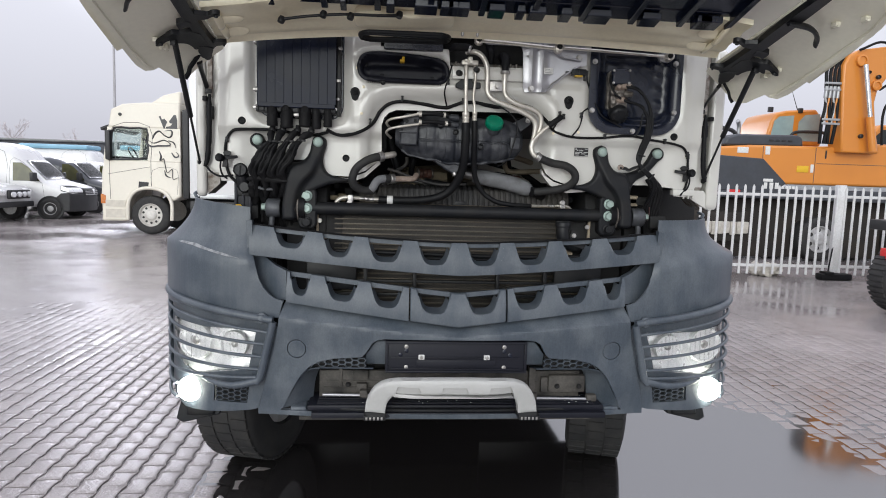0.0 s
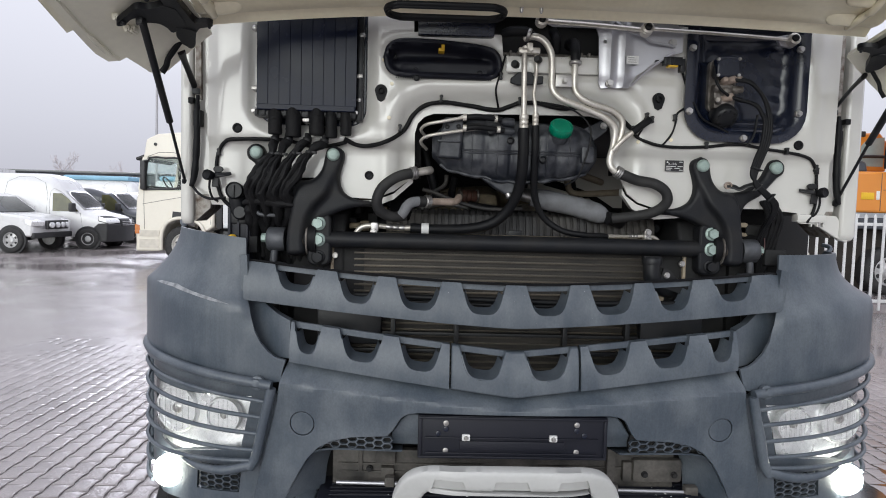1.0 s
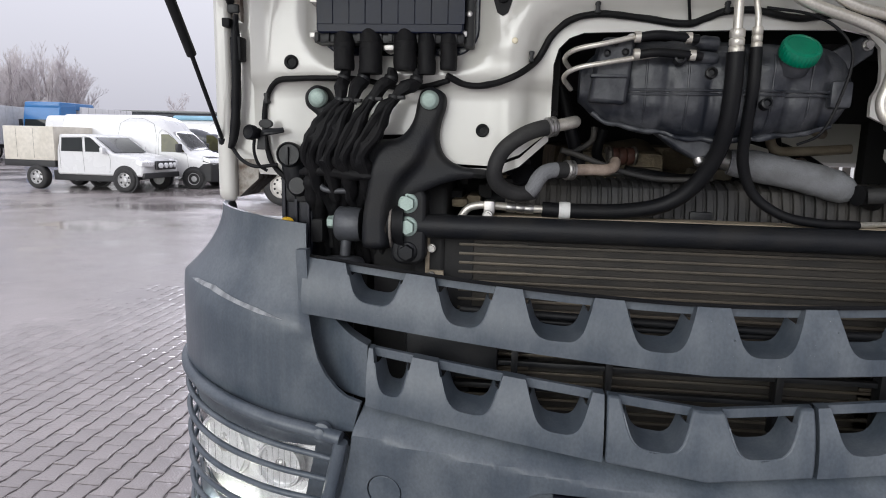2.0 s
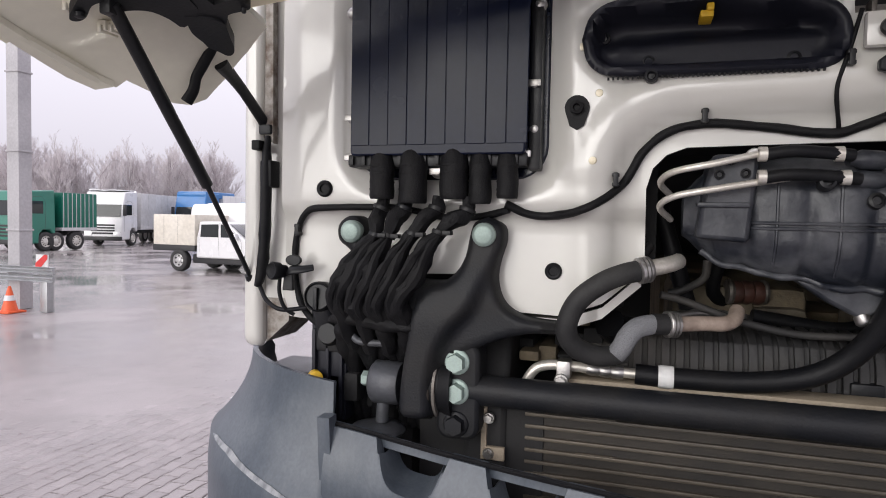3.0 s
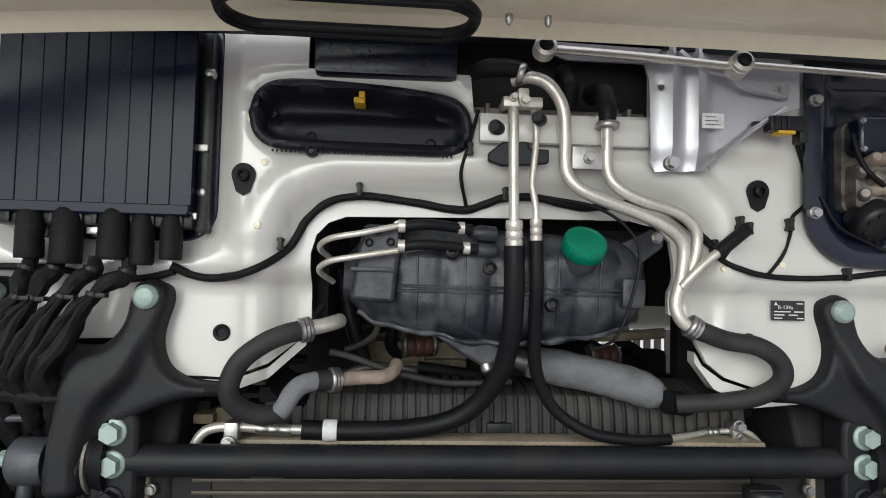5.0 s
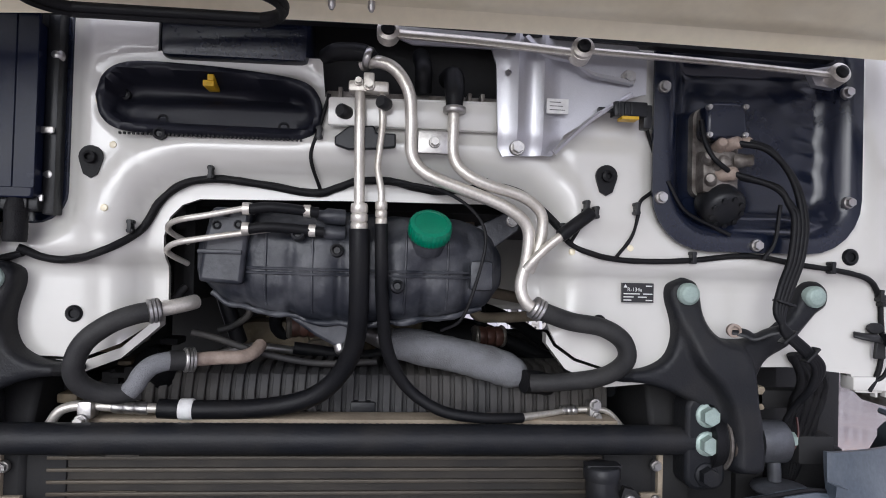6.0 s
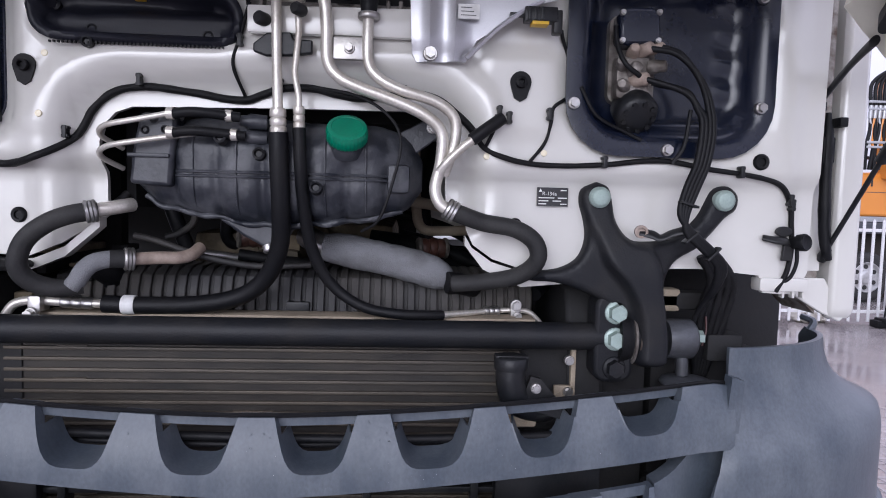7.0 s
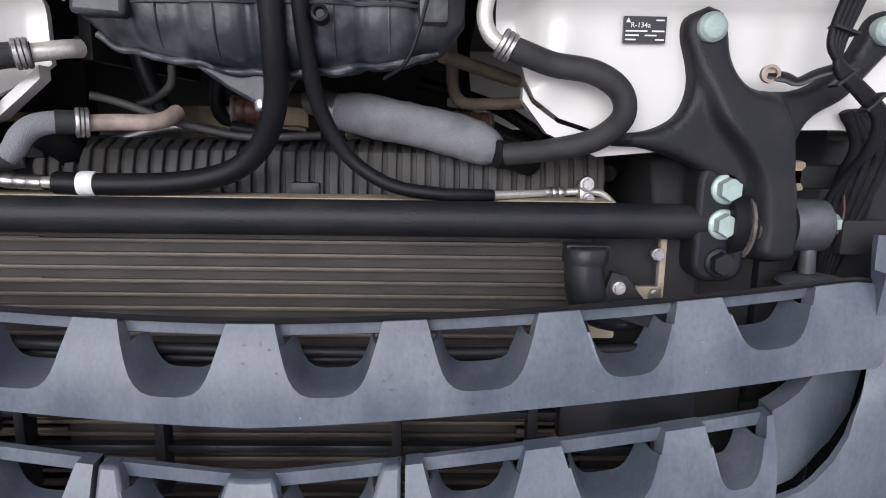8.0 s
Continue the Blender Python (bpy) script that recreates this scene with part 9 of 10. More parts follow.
light_van((-10.7, 20.65, 0), 3, "van_white", "white panel van with black lower bumper")
light_van((-10.9, 24.3, 0), 2, "navy", "dark panel van parked behind the white one", "trim", 5.2, 2.1)
light_van((-11.0, 27.8, 0), 0, "van_white", "white van further back in the row", "trim", 5.2, 2.0)
light_van((-16.2, 26.0, 0), -4, "van_white", "white van with snow on the roof", "trim", 5.4, 2.6)
for i, (x, y, ma) in enumerate(((-8.5, 33.0, "pale_blue"), (-14.6, 35.0, "pale_blue"), (-10.5, 38.5, "navy"), (-20.5, 37.0, "pale_blue"))):
    light_van((x, y, 0), 0, "navy" if ma == "navy" else "van_white", "tall van with a pale blue covered roof" if ma == "pale_blue" else "dark tall van in the far row", "trim", 6.0, 2.75)
    if ma == "pale_blue":
        m = bmesh.new()
        box(m, (x - 5.8, y - 0.9, 2.7), (x - 2.2, y + 0.9, 2.95), 0.1)
        tagged(part("roof_cover", m, M["pale_blue"], None), "pale blue cover lying on a van roof", "cover")


# white pickup with a box body
def pickup(at, turn):
    v = thing("pickup", "white double cab pickup with cream box body", "pickup truck")
    W = 0.92
    prof = [(0.0, 0.5), (0.03, 0.75), (-0.03, 1.0), (-0.25, 1.1), (-1.2, 1.2), (-1.32, 1.22), (-2.0, 1.72), (-2.3, 1.8), (-3.2, 1.79), (-3.33, 1.2), (-3.35, 0.5)]
    part("cab", prism(bmesh.new(), prof, -W, W), M["van_white"], v, bevel=0.06)
    part("windscreen", prism(bmesh.new(), [(-1.31, 1.24), (-1.29, 1.24), (-1.96, 1.71), (-1.99, 1.71)], -0.76, 0.76), M["window"], v)
    m = bmesh.new()
    box(m, (-0.05, -0.5, 0.72), (0.05, 0.5, 1.0), 0.03)
    box(m, (-0.1, -0.9, 0.45), (0.08, 0.9, 0.62), 0.03)
    part("grille", m, M["trim"], v)
    for k in range(4):
        part("spot_lamp", lathe(bmesh.new(), [(0.085, -0.03), (0.085, 0.02), (0.05, 0.03)], (0.07, -0.36 + 0.24 * k, 0.86), (1, 0, 0), 18), M["chrome"], v)
    m = bmesh.new()
    box(m, (-5.3, -0.95, 0.93), (-3.38, 0.95, 2.02), 0.03)
    body = part("box_body", m, M["box_cream"], v)
    m = bmesh.new()
    box(m, (-5.35, -0.93, 0.72), (-3.4, 0.93, 0.95), 0.02)
    box(m, (-3.6, -0.8, 0.3), (-1.35, 0.8, 0.62), 0.03)
    part("load_bed", m, M["trim"], v)
    for s in (-1, 1):
        for x in (-4.15, -4.8):
            seam(v, [(x, 1.0), (x, 1.95)], s * 0.95, s)
        flank("window", v, [(-1.5, 1.25), (-2.25, 1.25), (-2.25, 1.7), (-2.05, 1.7)], s * W - s * 0.003, s, "window", 0.01)
        flank("window", v, [(-2.35, 1.25), (-3.15, 1.25), (-3.1, 1.68), (-2.35, 1.7)], s * W - s * 0.003, s, "window", 0.01)
        seam(v, [(-1.4, 0.6), (-1.42, 1.2), (-2.3, 1.74), (-2.32, 0.6)], s * W, s)
        seam(v, [(-3.2, 0.7), (-3.22, 1.7)], s * W, s)
        m = bmesh.new()
        prism(m, [(0.0, 0.82), (0.02, 0.98), (-0.3, 1.05), (-0.32, 0.9)], s * 0.55, s * (W + 0.006))
        part("headlamp", m, M["chrome"], v, bevel=0.02)
        m = bmesh.new()
        box(m, (-1.6, s * 1.02 - 0.08, 1.2), (-1.48, s * 1.02 + 0.08, 1.4), 0.03)
        part("mirror", m, M["van_white"], v)
        m = bmesh.new()
        lathe(m, [(0.45, -0.05), (0.45, 0.012)], (-0.85, s * W, 0.4), (0, s, 0), 28)
        part("wheel_well", m, M["trim"], v)
        road_wheel(v, -0.85, s * 0.86, 0.39, 0.26, s)
        road_wheel(v, -4.1, s * 0.86, 0.39, 0.26, s)
    round_nose(v, 0.28)
    v.matrix_basis = pose(*at, 0, 0, turn)
    return v


pickup((-11.86, 18.4, 0), -5)


def far_truck(at, turn, cab, side, label, snow=True, trailer=7.5, high=3.3, cover=None):
    t = thing("truck", label, "truck", group="trucks parked at the far side")
    W = 1.22
    prof = [(0.0, 0.4), (0.02, 1.2), (-0.1, 1.85), (-0.22, 2.7), (-0.4, high - 0.1), (-1.9, high), (-1.95, 0.9), (-1.75, 0.9), (-1.6, 1.1), (-1.2, 1.1), (-1.0, 0.9), (-0.95, 0.4)]
    part("cab", prism(bmesh.new(), prof, -W, W), M[cab], t, bevel=0.07)
    part("windscreen", prism(bmesh.new(), [(-0.07, 1.85), (-0.04, 1.85), (-0.2, 2.6), (-0.23, 2.6)], -1.08, 1.08), M["window"], t)
    m = bmesh.new()
    for k in range(4):
        box(m, (-0.01, -0.75, 0.75 + 0.17 * k), (0.04, 0.75, 0.85 + 0.17 * k), 0.015)
    box(m, (-0.05, -1.2, 0.35), (0.06, 1.2, 0.6), 0.04)
    part("grille", m, M["trim"], t)
    if snow:
        m = bmesh.new()
        sheet(rounded(-1.9, -1.15, -0.35, 1.15, 0.2), [], lambda u, v: (u, v, high - 0.02 + 0.05 * noise.noise(Vector((u * 2, v * 2, 0)))), 0.05, 0.15, (0, 0, 1), bm=m)
        part("snow_cover", m, M["snow"], t, "thin melting snow on the roof")
    for s in (-1, 1):
        flank("door_window", t, [(-0.35, 1.95), (-1.2, 1.95), (-1.2, 2.6), (-0.42, 2.6)], s * W - s * 0.003, s, "window", 0.012)
        seam(t, [(-0.25, 0.9), (-0.26, 1.9), (-0.38, 2.7), (-1.3, 2.7), (-1.3, 1.1)], s * W, s, 0.012)
        m = bmesh.new()
        box(m, (-0.2, s * 1.32 - 0.1, 1.9), (-0.05, s * 1.32 + 0.1, 2.6), 0.04)
        part("mirror", m, M["trim"], t)
        m = bmesh.new()
        box(m, (-0.02, s * 0.9 - 0.22, 0.65), (0.05, s * 0.9 + 0.22, 0.9), 0.03)
        part("headlamp", m, M["chrome"], t)
        road_wheel(t, -1.38, s * 1.05, 0.5, 0.3, s, True)
        for x in (-trailer + 0.2, -trailer - 1.1):
            road_wheel(t, x, s * 1.05, 0.5, 0.3, s, True)
    if cover:
        m = bmesh.new()
        box(m, (-3.9, -1.2, high - 0.35), (-0.35, 1.2, high + 0.12), 0.15)
        part("roof_cover", m, M[cover], t, "bright blue cover over the roof")
    m = bmesh.new()
    box(m, (-trailer - 2.4, -1.25, 1.2 if side == "green_tarp" else 1.0), (-2.3, 1.25, high - 0.1), 0.04)
    part("trailer_body", m, M[side], t)
    m = bmesh.new()
    for k in range(8):
        x = -2.4 - (trailer + 0.0) * k / 8
        for s in (-1, 1):
            box(m, (x - 0.02, s * 1.25 - 0.01, 1.2), (x + 0.02, s * 1.25 + 0.015, high - 0.12), 0.004)
    box(m, (-trailer - 2.4, -1.26, 1.05), (-2.3, 1.26, 1.22), 0.01)
    part("trailer_rail", m, M["box_grey"], t)
    m = bmesh.new()
    box(m, (-trailer - 2.0, -0.5, 0.75), (-1.0, 0.5, 1.05), 0.02)
    part("chassis", m, M["trim"], t)
    t.matrix_basis = pose(*at, 0, 0, turn)
    return t


far_truck((-31.15, 23.2, 0), -90, "green_paint", "green_tarp", "green truck with a green curtain body", False, 2.2, 3.2)
far_truck((-32.3, 30.6, 0), -74, "van_white", "box_grey", "white truck with thin snow on its roof", True, 7.5, 3.5)
far_truck((-30.5, 36.2, 0), -88, "blue_paint", "van_white", "blue truck with a bright blue roof cover", False, 6.0, 3.6, "blue_paint")
far_truck((-45.0, 40.0, 0), -80, "van_white", "box_grey", "white truck far away in the yard", True, 7.5, 3.3)

# guard rail, post and cone
rail = thing("guard_rail", "short galvanised steel guard rail on posts", "guard rail", (-12.4, 8.6, 0))
for z in (0.62, 0.78):
    m = bmesh.new()
    prism(m, [(8.50, z), (8.54, z + 0.03), (8.50, z + 0.07), (8.54, z + 0.11), (8.50, z + 0.13), (8.58, z + 0.13), (8.58, z)], -15.5, -11.3, "x")
    part("beam", m, M["galv"], rail)
for x in (-11.6, -13.2, -14.8):
    m = bmesh.new()
    box(m, (x - 0.09, 8.58, 0.0), (x + 0.09, 8.74, 0.9), 0.01)
    part("post", m, M["galv"], rail)
m = bmesh.new()
box(m, (-11.66, 8.47, 0.92), (-11.36, 8.5, 1.16), 0.004)
sign = part("marker_board", m, M["fence_white"], rail, "red and white striped marker board")
m = bmesh.new()
prism(m, [(-11.66, 0.92), (-11.52, 0.92), (-11.36, 1.08), (-11.36, 1.16), (-11.44, 1.16), (-11.66, 0.99)], 8.462, 8.469)
part("red_stripe", m, M["warn_red"], sign)
cone = thing("traffic_cone", "orange traffic cone beside the guard rail", "cone", (-12.2, 8.35, 0))
m = bmesh.new()
lathe(m, [(0.15, 0.03), (0.03, 0.5), (0.02, 0.52)], (-12.2, 8.35, 0), (0, 0, 1), 24)
box(m, (-12.4, 8.15, 0.0), (-12.0, 8.55, 0.035), 0.01)
part("body", m, M["cone"], cone)
part("band", lathe(bmesh.new(), [(0.105, 0.24), (0.08, 0.34)], (-12.2, 8.35, 0), (0, 0, 1), 24), M["fence_white"], cone)
m = bmesh.new()
box(m, (-12.68, 8.7, 0), (-12.36, 9.0, 6.5), 0.02)
for z in (1.6, 3.2, 4.8):
    box(m, (-12.7, 8.68, z), (-12.34, 9.02, z + 0.04), 0.01)
tagged(part("post", m, M["post"], None), "tall pale grey square post in the yard", "post")
m = bmesh.new()
rod(m, (-17.7, 40, 0), (-17.6, 40, 14), 0.09, 0.06, 12)
box(m, (-18.1, 39.9, 13.9), (-17.3, 40.1, 14.05), 0.03)
tagged(part("lamp_pole", m, M["post"], None), "thin grey lighting pole", "lamp pole")

# low shed behind the vans
shed = thing("shed", "long dark flat roofed shed beyond the yard", "building", (-40, 64, 0))
m = bmesh.new()
box(m, (-75, 62, 0), (-26, 72, 4.0), 0.05)
part("wall", m, M["shed"], shed)
m = bmesh.new()
box(m, (-75.2, 61.8, 4.0), (-25.8, 72.2, 4.25), 0.03)
part("roof", m, M["navy"], shed)
for k in range(9):
    m = bmesh.new()
    box(m, (-73 + 5.2 * k, 61.94, 0.1), (-69.5 + 5.2 * k, 61.99, 3.3), 0.02)
    part("door", m, M["machine_grey"], shed)


# bare trees
def bare_tree(seed, height):
    rng = random.Random(seed)
    trunk, twig = ([], []), ([], [])

    def stick(store, pts, rad, n):
        verts, faces = store
        for i, (p, r) in enumerate(zip(pts, rad)):
            d = (pts[min(i + 1, len(pts) - 1)] - pts[max(i - 1, 0)]).normalized()
            a = d.orthogonal().normalized()
            b = d.cross(a)
            k = len(verts)
            verts.extend(tuple(p + a * (r * math.cos(j * math.tau / n)) + b * (r * math.sin(j * math.tau / n))) for j in range(n))
            if i:
                faces.extend((k - n + j, k - n + (j + 1) % n, k + (j + 1) % n, k + j) for j in range(n))

    def limb(store, a, d, length, r, level):
        p, pts = Vector(a), [Vector(a)]
        for i in range(3):
            d = (d + Vector((rng.uniform(-0.12, 0.12), rng.uniform(-0.12, 0.12), 0.06))).normalized()
            p = p + d * length / 3
            pts.append(p.copy())
        stick(store, pts, [r, r * 0.72, r * 0.45, r * 0.15], 6 if level < 2 else 3)
        if level < 4:
            for k in range((11, 7, 5, 3)[level]):
                t = rng.uniform(0.12 if level == 0 else 0.15, 1.0)
                i = min(2, int(t * 3))
                q = pts[i].lerp(pts[i + 1], t * 3 - i)
                side = Vector((rng.uniform(-1, 1), rng.uniform(-1, 1), rng.uniform(0.2, 1.1))).normalized()
                nd = (d * 0.62 + side * 0.9).normalized()
                limb(twig if level > 0 else trunk, q, nd, length * rng.uniform(0.42, 0.62) * (1.05 - 0.3 * t), max(0.016, r * (0.42 if level else 0.36)), level + 1)

    limb(trunk, (0, 0, 0), Vector((0, 0, 1)), height * 0.8, height * 0.022, 0)
    t = thing("tree", "bare winter tree with frosted twigs", "tree", group="bare trees behind the yard")
    for name, (verts, faces) in (("trunk", trunk), ("crown", twig)):
        me = bpy.data.meshes.new(name)
        me.from_pydata(verts, [], faces)
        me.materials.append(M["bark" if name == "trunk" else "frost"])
        ob = new(name, me)
        ob.parent = t
    return t


kinds = [bare_tree(k, 8.0 + 0.8 * k) for k in range(4)]
rng = random.Random(11)
for k, t in enumerate(kinds):
    t.matrix_basis = pose(-58 - 7 * k, 63, 0, 0, 0, 40 * k)
for i in range(150):
    x = -126 + i * 0.535 + rng.uniform(-0.7, 0.7)
    s = rng.uniform(0.94, 1.1)
    if x > -58:
        continue
    copy_thing(kinds[i % 4], pose(x, 63 + rng.uniform(-3, 9) + 0.12 * max(0, -60 - x) + (11 if x > -77 else 0), 0, 0, 0, rng.uniform(0, 360)) @ Matrix.Scale(s, 4))
for x, y, s in ((-62, 112, 0.62), (-52, 125, 0.6), (-72, 115, 0.6), (-44, 128, 0.55), (-67, 116, 0.5), (-67.3, 120, 0.86), (-56.9, 120, 0.9)):
    copy_thing(kinds[int(-x) % 4], pose(x, y, 0, 0, 0, 70 * s) @ Matrix.Scale(s, 4))

# white palisade fence
fence = thing("palisade_fence", "white painted steel palisade fence", "fence", (8.8, 9.3, 0))
for z in (0.22, 1.64):
    m = bmesh.new()
    box(m, (2.0, 9.27, z), (17.0, 9.31, z + 0.055), 0.006)
    part("rail", m, M["fence_white"], fence)
m0 = bmesh.new()
prism(m0, [(-0.021, 0.08), (0.021, 0.08), (0.021, 1.82), (0.0, 1.86), (-0.021, 1.82)], -0.012, 0.012)
pale = mesh_of(m0, "pale")
pale.materials.append(M["fence_white"])
x = 2.1
while x < 17:
    ob = new("pale", pale)
    ob.parent = fence
    ob.matrix_parent_inverse = WHERE[fence].inverted()
    ob.location = (x, 9.25, 0)
    x += 0.178
for x in (2.0, 5.4, 8.8, 12.2, 15.6):
    m = bmesh.new()
    box(m, (x - 0.075, 9.26, 0.0), (x + 0.075, 9.41, 1.9), 0.01)
    part("post", m, M["fence_white"], fence)
    foot = thing("fence_foot", "black rubber fence foot on the wet ground", "fence foot", (x, 9.2, 0), "fence feet")
    m = bmesh.new()
    box(m, (x - 0.45, 9.02, 0.0), (x + 0.2, 9.24, 0.13), 0.03)
    box(m, (x - 0.38, 9.0, 0.1), (x - 0.2, 9.22, 0.17), 0.02)
    part("block", m, M["rubber"], foot)
    m = bmesh.new()
    rod(m, (x - 0.25, 9.15, 0.1), (x - 0.05, 9.3, 0.9), 0.015)
    part("stay", m, M["rubber"], foot)
m = bmesh.new()
rng = random.Random(3)
for i in range(14):
    c = Vector((7.55 + rng.uniform(-0.3, 0.25), 9.6 + rng.uniform(-0.1, 0.1), 0.12))
    g = bmesh.ops.create_icosphere(m, subdivisions=2, radius=rng.uniform(0.08, 0.16), matrix=Matrix.Translation(c))
    for v in g["verts"]:
        v.co += Vector((noise.noise(v.co * 7), noise.noise(v.co * 9 + Vector((3, 0, 0))), noise.noise(v.co * 8))) * 0.08
        v.co.z = max(0.0, v.co.z)
tagged(part("plastic_bag", m, M["bag"], None, smooth=20), "crumpled pale plastic bag by the fence", "bag")


# orange wheeled excavator behind the fence
def excavator():
    e = thing("excavator", "orange wheeled excavator with dark engine cover", "excavator", (9.8, 12.8, 0))
    Y0, Y1 = 12.0, 14.4
    part("upper_body", prism(bmesh.new(), [(7.5, 1.9), (12.8, 1.9), (12.8, 2.95), (11.2, 2.95), (10.9, 2.85), (8.4, 2.82), (7.6, 2.76)], Y0, Y1), M["orange"], e, bevel=0.06)
    m = bmesh.new()
    prism(m, [(7.46, 1.72), (9.1, 1.72), (9.35, 1.92), (8.72, 2.5), (7.46, 2.56)], Y0 - 0.03, Y0 + 0.02)
    part("counterweight_panel", m, M["machine_grey"], e, bevel=0.02)
    m = bmesh.new()
    prism(m, [(7.46, 1.55), (12.8, 1.5), (12.8, 1.78), (9.2, 1.78), (7.46, 1.72)], Y0 - 0.02, Y1)
    part("lower_skirt", m, M["machine_grey"], e, bevel=0.03)
    m = bmesh.new()
    prism(m, [(9.3, 1.79), (12.8, 1.79), (12.8, 1.9), (9.4, 1.9)], Y0 - 0.015, Y0 + 0.01)
    part("grey_stripe", m, M["galv"], e)
    m = bmesh.new()
    prism(m, [(7.75, 2.8), (9.8, 2.82), (9.75, 3.05), (9.6, 3.1), (8.1, 3.08), (7.85, 3.0)], Y0 + 0.1, Y1 - 0.2)
    part("engine_cover", m, M["machine_grey"], e, bevel=0.05)
    for k in range(4):
        part("cover_slot", box(bmesh.new(), (8.9 + 0.16 * k, Y0 + 0.08, 2.93), (9.0 + 0.16 * k, Y0 + 0.12, 2.97), 0.005), M["trim"], e)
    part("exhaust", tube(bmesh.new(), [(8.55, 12.9, 3.0), (8.55, 12.9, 3.3), (8.5, 12.85, 3.42), (8.45, 12.8, 3.46)], 0.05, 12), M["galv"], e)
    part("grab_rail", tube(bmesh.new(), [(7.55, 12.6, 2.9), (7.6, 12.6, 3.25), (8.2, 12.6, 3.2), (8.4, 12.6, 2.95)], 0.05, 8), M["trim"], e)
    part("yellow_cover", prism(bmesh.new(), [(7.0, 2.85), (8.4, 2.95), (8.3, 3.18), (7.0, 3.2)], 15.0, 15.6), M["yellow"], e, bevel=0.03)
    # driver's cab
    cab = part("cab", prism(bmesh.new(), [(8.85, 2.9), (9.0, 3.5), (9.12, 3.7), (9.4, 3.78), (10.2, 3.84), (10.4, 3.6), (10.4, 2.9)], 12.9, 14.3), M["orange"], e, "orange cab with rounded windows", bevel=0.05)
    part("window", prism(bmesh.new(), [(8.98, 2.98), (9.08, 3.5), (9.2, 3.62), (9.6, 3.66), (9.58, 2.98)], 12.885, 12.9), M["window_bright"], cab)
    part("window", prism(bmesh.new(), [(9.72, 3.02), (9.74, 3.5), (9.9, 3.68), (10.3, 3.72), (10.3, 3.02)], 12.885, 12.9), M["window_bright"], cab)
    part("handrail", tube(bmesh.new(), [(9.4, 12.7, 3.05), (9.55, 12.7, 3.22), (10.2, 12.7, 3.24), (10.4, 12.7, 3.2)], 0.04, 8), M["trim"], cab)
    for x in (8.95, 9.75):
        m = bmesh.new()
        box(m, (x - 0.05, 12.85, 3.72), (x + 0.06, 12.95, 3.85), 0.02)
        part("work_lamp", m, M["trim"], cab)
    part("aerial", rod(bmesh.new(), (9.75, 13.0, 3.8), (9.55, 13.0, 4.3), 0.012, 0.006, 6), M["trim"], cab)
    cab.location.x += 0.4
    # boom
    boom = part("boom", prism(bmesh.new(), [(10.52, 2.7), (10.46, 3.4), (10.4, 4.2), (10.38, 4.75), (10.5, 4.98), (10.75, 5.12), (12.2, 5.35), (14.5, 5.2), (14.5, 4.7), (12.4, 4.75), (11.55, 4.55), (11.3, 4.2), (11.25, 3.9), (11.35, 3.3), (11.5, 2.7)], 11.75, 12.25), M["orange"], e, "tall orange boom with hydraulic rams", bevel=0.04)
    m = bmesh.new()
    rod(m, (11.05, 11.6, 3.5), (10.8, 11.6, 4.75), 0.06)
    ram = part("ram_rod", m, M["silver"], boom, "polished hydraulic ram")
    part("ram_barrel", rod(bmesh.new(), (11.2, 11.6, 2.75), (11.04, 11.6, 3.55), 0.09), M["orange"], boom)
    for x, z, r in ((10.79, 4.86, 0.14), (11.22, 4.3, 0.12), (11.25, 4.5, 0.05), (11.0, 4.6, 0.04), (10.95, 3.1, 0.05)):
        part("pin", lathe(bmesh.new(), [(r, -0.05), (r, 0.02), (r * 0.7, 0.03), (r * 0.6, 0.0)], (x, 11.7, z), (0, -1, 0), 22), M["orange"] if r > 0.1 else M["trim"], boom)
    for k in range(4):
        x = 10.05 + 0.1 * k
        part("hydraulic_hose", tube(bmesh.new(), [(x, 11.9, 2.9), (x - 0.03 + 0.06 * (k % 2), 11.85, 3.4), (x + 0.03, 11.85, 3.8), (x, 11.85, 4.3), (x + 0.06, 11.9, 4.75), (10.6, 11.9, 5.1)], 0.04, 8), M["rubber"], boom)
    for k in range(4):
        x = 10.05 + 0.1 * k
        part("hose_fitting", rod(bmesh.new(), (x, 11.84, 3.98), (x + 0.01, 11.84, 4.25), 0.045, n=10), M["galv"], boom)
        part("steel_pipe", tube(bmesh.new(), [(x, 11.84, 3.4), (x + 0.05 * (-1) ** k, 11.84, 3.7), (x, 11.84, 4.0)], 0.03, 8), M["orange" if k % 2 else "galv"], boom)
    for z in (3.35, 3.45, 4.15, 4.3):
        m = bmesh.new()
        box(m, (10.0, 11.79, z), (10.45, 11.84, z + 0.05), 0.006)
        part("hose_clamp", m, M["galv"], boom)
    part("hose_loop", tube(bmesh.new(), [(11.5, 11.7, 2.9), (11.45, 11.7, 3.6), (11.6, 11.7, 3.95), (12.0, 11.7, 4.0), (12.6, 11.7, 3.9)], 0.03, 8), M["rubber"], boom)
    part("hose_loop", tube(bmesh.new(), [(10.7, 11.7, 5.1), (11.3, 11.7, 5.3), (11.9, 11.7, 4.9), (11.7, 11.7, 4.5), (11.3, 11.7, 4.2)], 0.03, 8), M["rubber"], boom)
    for x0, x1, z0, z1 in ((8.7, 8.74, 1.95, 2.8), (10.05, 10.09, 1.95, 2.8)):
        m = bmesh.new()
        box(m, (x0, Y0 - 0.006, z0), (x0 + 0.012, Y0 + 0.02, z1))
        part("panel_gap", m, M["seam"], e)
    m = bmesh.new()
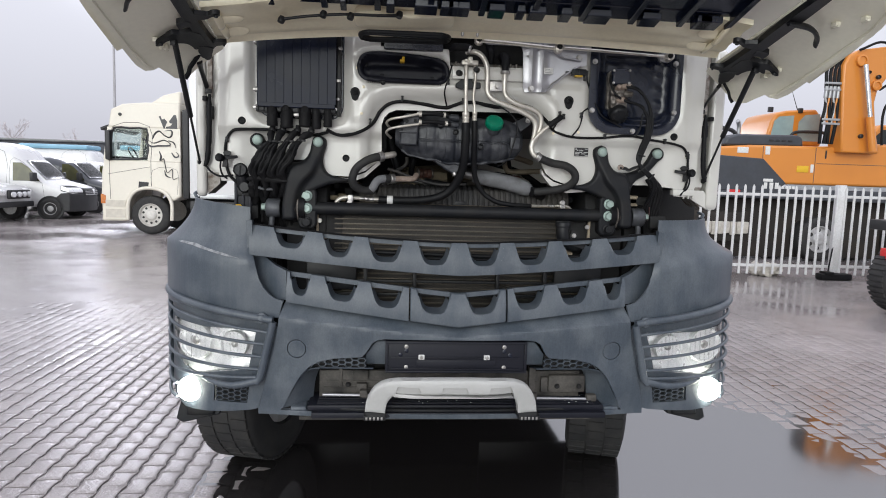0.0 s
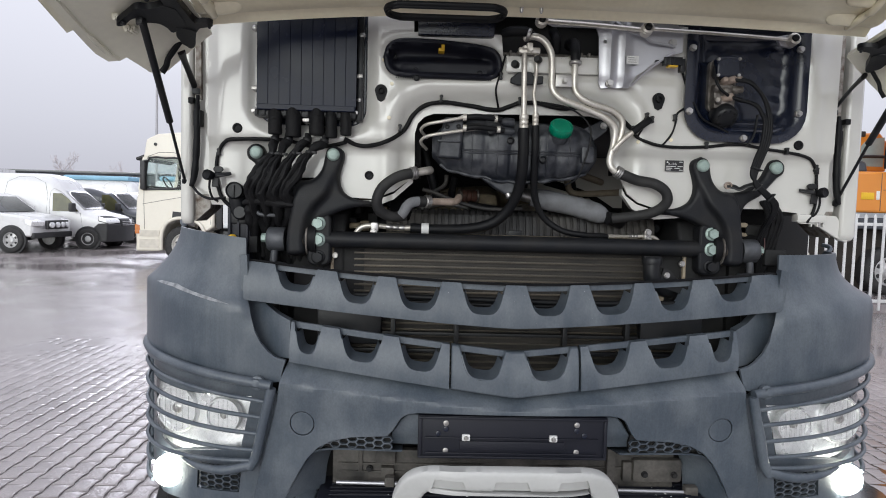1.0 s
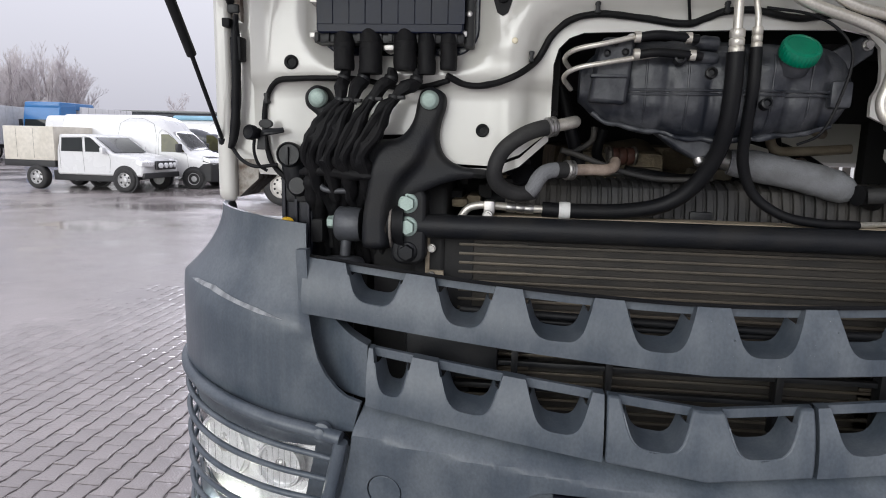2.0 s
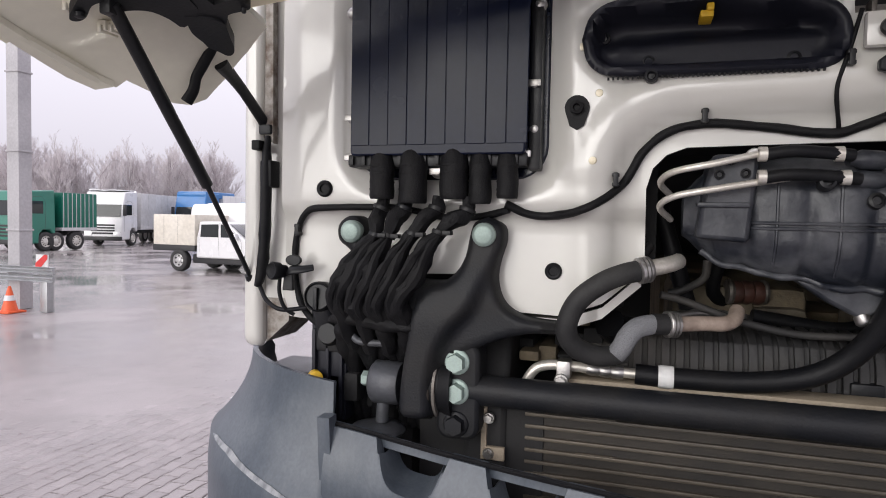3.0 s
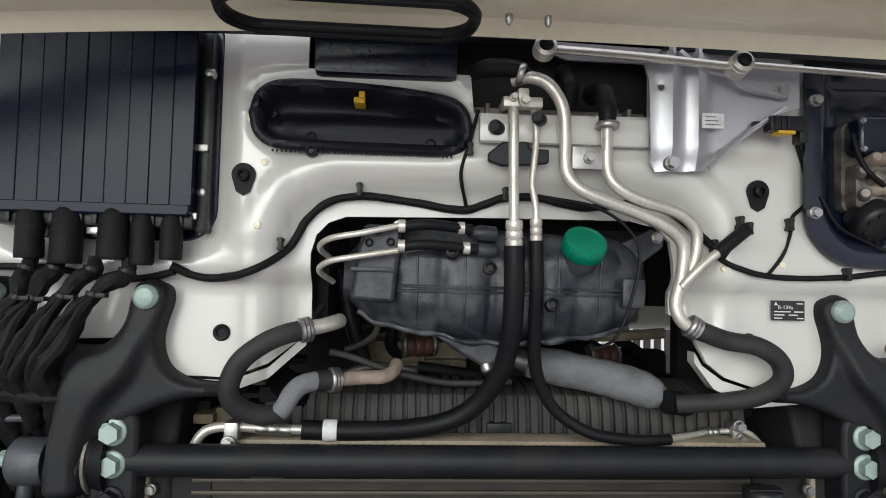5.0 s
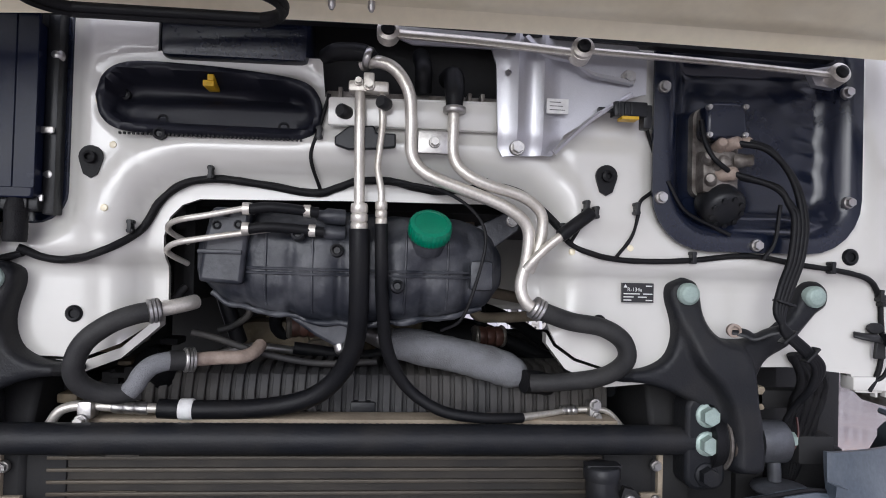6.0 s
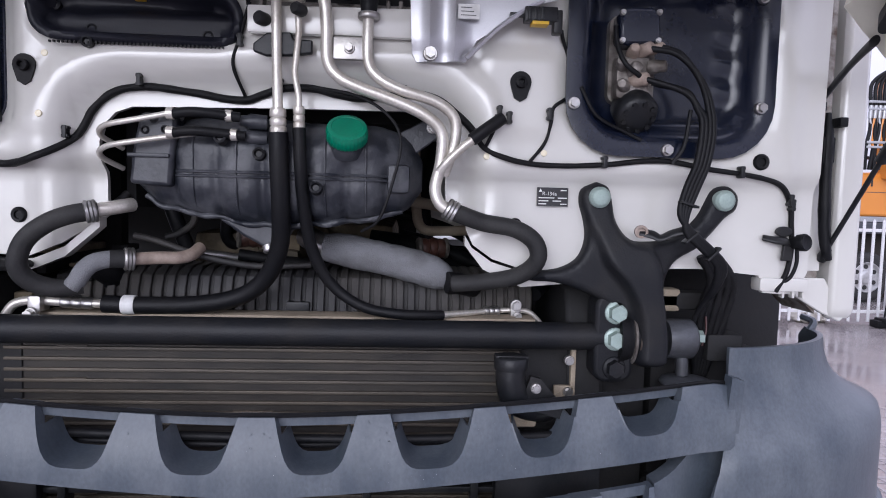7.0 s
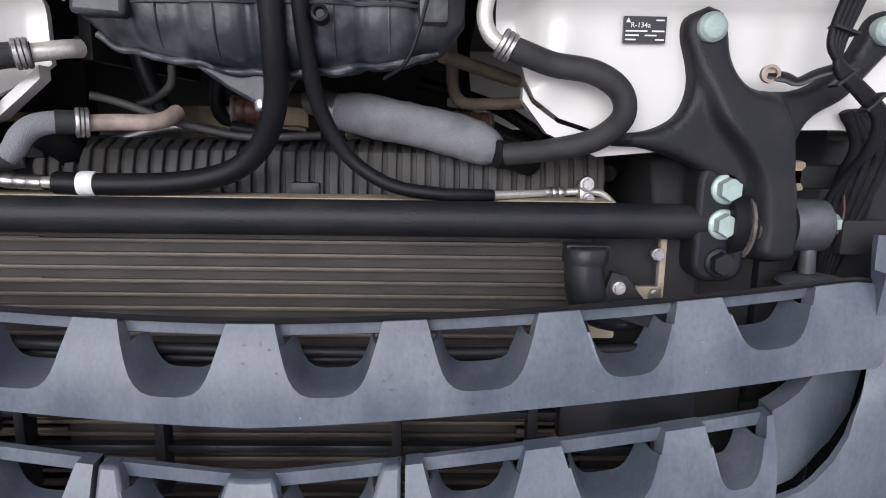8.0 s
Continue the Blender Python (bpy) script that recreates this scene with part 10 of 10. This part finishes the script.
    box(m, (10.1, Y0 - 0.006, 2.42), (12.6, Y0 + 0.02, 2.432))
    part("panel_gap", m, M["seam"], e)
    for x, z, w, h, ma in ((9.6, 2.2, 0.3, 0.16, "yellow"), (8.05, 2.62, 0.28, 0.14, "paper"), (8.76, 2.6, 0.12, 0.2, "paper"), (9.95, 2.2, 0.08, 0.2, "paper"), (10.3, 2.55, 0.04, 0.2, "trim"), (12.0, 2.2, 0.04, 0.5, "trim")):
        m = bmesh.new()
        box(m, (x, Y0 - 0.012, z), (x + w, Y0 + 0.02, z + h), 0.01)
        part("body_sticker" if ma != "trim" else "vent", m, M[ma], e)
    bars = [(8.78 + 0.14 * k, 1.78, w * 0.8, 0.15) for k, w in enumerate((0.1, 0.12, 0.12))]
    bars += [(9.24 + 0.09 * k, 1.79, 0.06, 0.07) for k in range(4)] + [(8.75, 1.95, 0.25, 0.07)]
    for x, z, w, h in bars:
        m = bmesh.new()
        box(m, (x, Y0 - 0.04, z), (x + w, Y0 - 0.025, z + h), 0.004)
        part("marking_bar", m, M["paper"], e)
    m = bmesh.new()
    box(m, (7.85, Y0 - 0.03, 1.6), (8.2, Y0, 1.75), 0.02)
    part("tail_lamp", m, M["warn_red"], e)
    # undercarriage; the long dark box also fills the shade behind the fence
    m = bmesh.new()
    box(m, (5.2, 12.5, 0.05), (14.5, 14.0, 1.52), 0.05)
    box(m, (7.1, 12.2, 0.45), (8.6, 14.2, 1.2), 0.06)
    box(m, (9.2, 12.6, 0.6), (9.6, 13.9, 1.0), 0.04)
    part("undercarriage", m, M["mud"], e)
    for k in range(9):
        m = bmesh.new()
        sx = 7.15 + 0.16 * k
        box(m, (sx, 12.12, 0.62 + 0.02 * (k % 3)), (sx + 0.15, 12.2, 0.95), 0.03)
        part("sand_bag", m, M["bag"], e)
    part("turntable", rod(bmesh.new(), (9.9, 13.2, 1.3), (9.9, 13.2, 1.6), 0.6, n=32), M["mud"], e)
    for x in (10.45, 12.9):
        for s, y in ((-1, 12.3), (1, 14.1)):
            road_wheel(e, x, y, 0.56, 0.4, s)
    return e


excavator()
m = bmesh.new()
prism(m, [(14.2, 2.3), (14.1, 3.4), (14.5, 3.8), (16.5, 3.8), (16.5, 2.3)], 15.5, 17.0)
second = thing("loader", "orange loader parked beyond the excavator", "loader", (15, 16, 0))
part("cab", m, M["orange"], second, bevel=0.06)
m = bmesh.new()
prism(m, [(14.35, 2.5), (14.25, 3.35), (14.6, 3.65), (15.4, 3.65), (15.4, 2.5)], 15.48, 15.52)
part("window", m, M["window"], second)
m = bmesh.new()
box(m, (13.5, 15.4, 0.5), (17.0, 17.2, 2.3), 0.1)
part("body", m, M["machine_grey"], second)

# tyre of a vehicle beside the truck
neighbour = thing("trailer", "dark trailer with muddy wheels beside the truck", "trailer", (8.5, 6.0, 0))
for x in (7.42, 8.7):
    m = bmesh.new()
    r = 0.52
    lathe(m, [(r * 0.6, -0.17), (r * 0.93, -0.18), (r, -0.13), (r, 0.13), (r * 0.93, 0.18), (r * 0.6, 0.17)], (x, 5.9, r), (0, 1, 0), 44)
    w = part("wheel", m, M["tyre"], neighbour)
    m = bmesh.new()
    for k in range(40):
        box(m, (-0.026, -0.15, 0), (0.026, 0.15, 0.02), 0, Matrix.Translation((x, 5.9, r)) @ Matrix.Rotation(k * math.tau / 40, 4, "Y") @ Matrix.Translation((0, 0, r - 0.004)))
    part("tread_block", m, M["tyre"], w)
    part("rim", lathe(bmesh.new(), [(0.31, -0.1), (0.31, 0.12), (0.2, 0.08), (0.1, 0.12), (0.02, 0.12)], (x, 5.9, r), (0, -1, 0), 28), M["rim"], w)
m = bmesh.new()
box(m, (8.4, 5.6, 1.12), (14.0, 8.0, 1.3), 0.03)
part("trailer_bed", m, M["trim"], neighbour)
m = bmesh.new()
box(m, (6.93, 5.75, 0.86), (6.98, 5.9, 0.98), 0.01)
box(m, (6.98, 5.8, 0.8), (7.2, 5.86, 1.2), 0.01)
part("tail_lamp", m, M["warn_red"], neighbour)
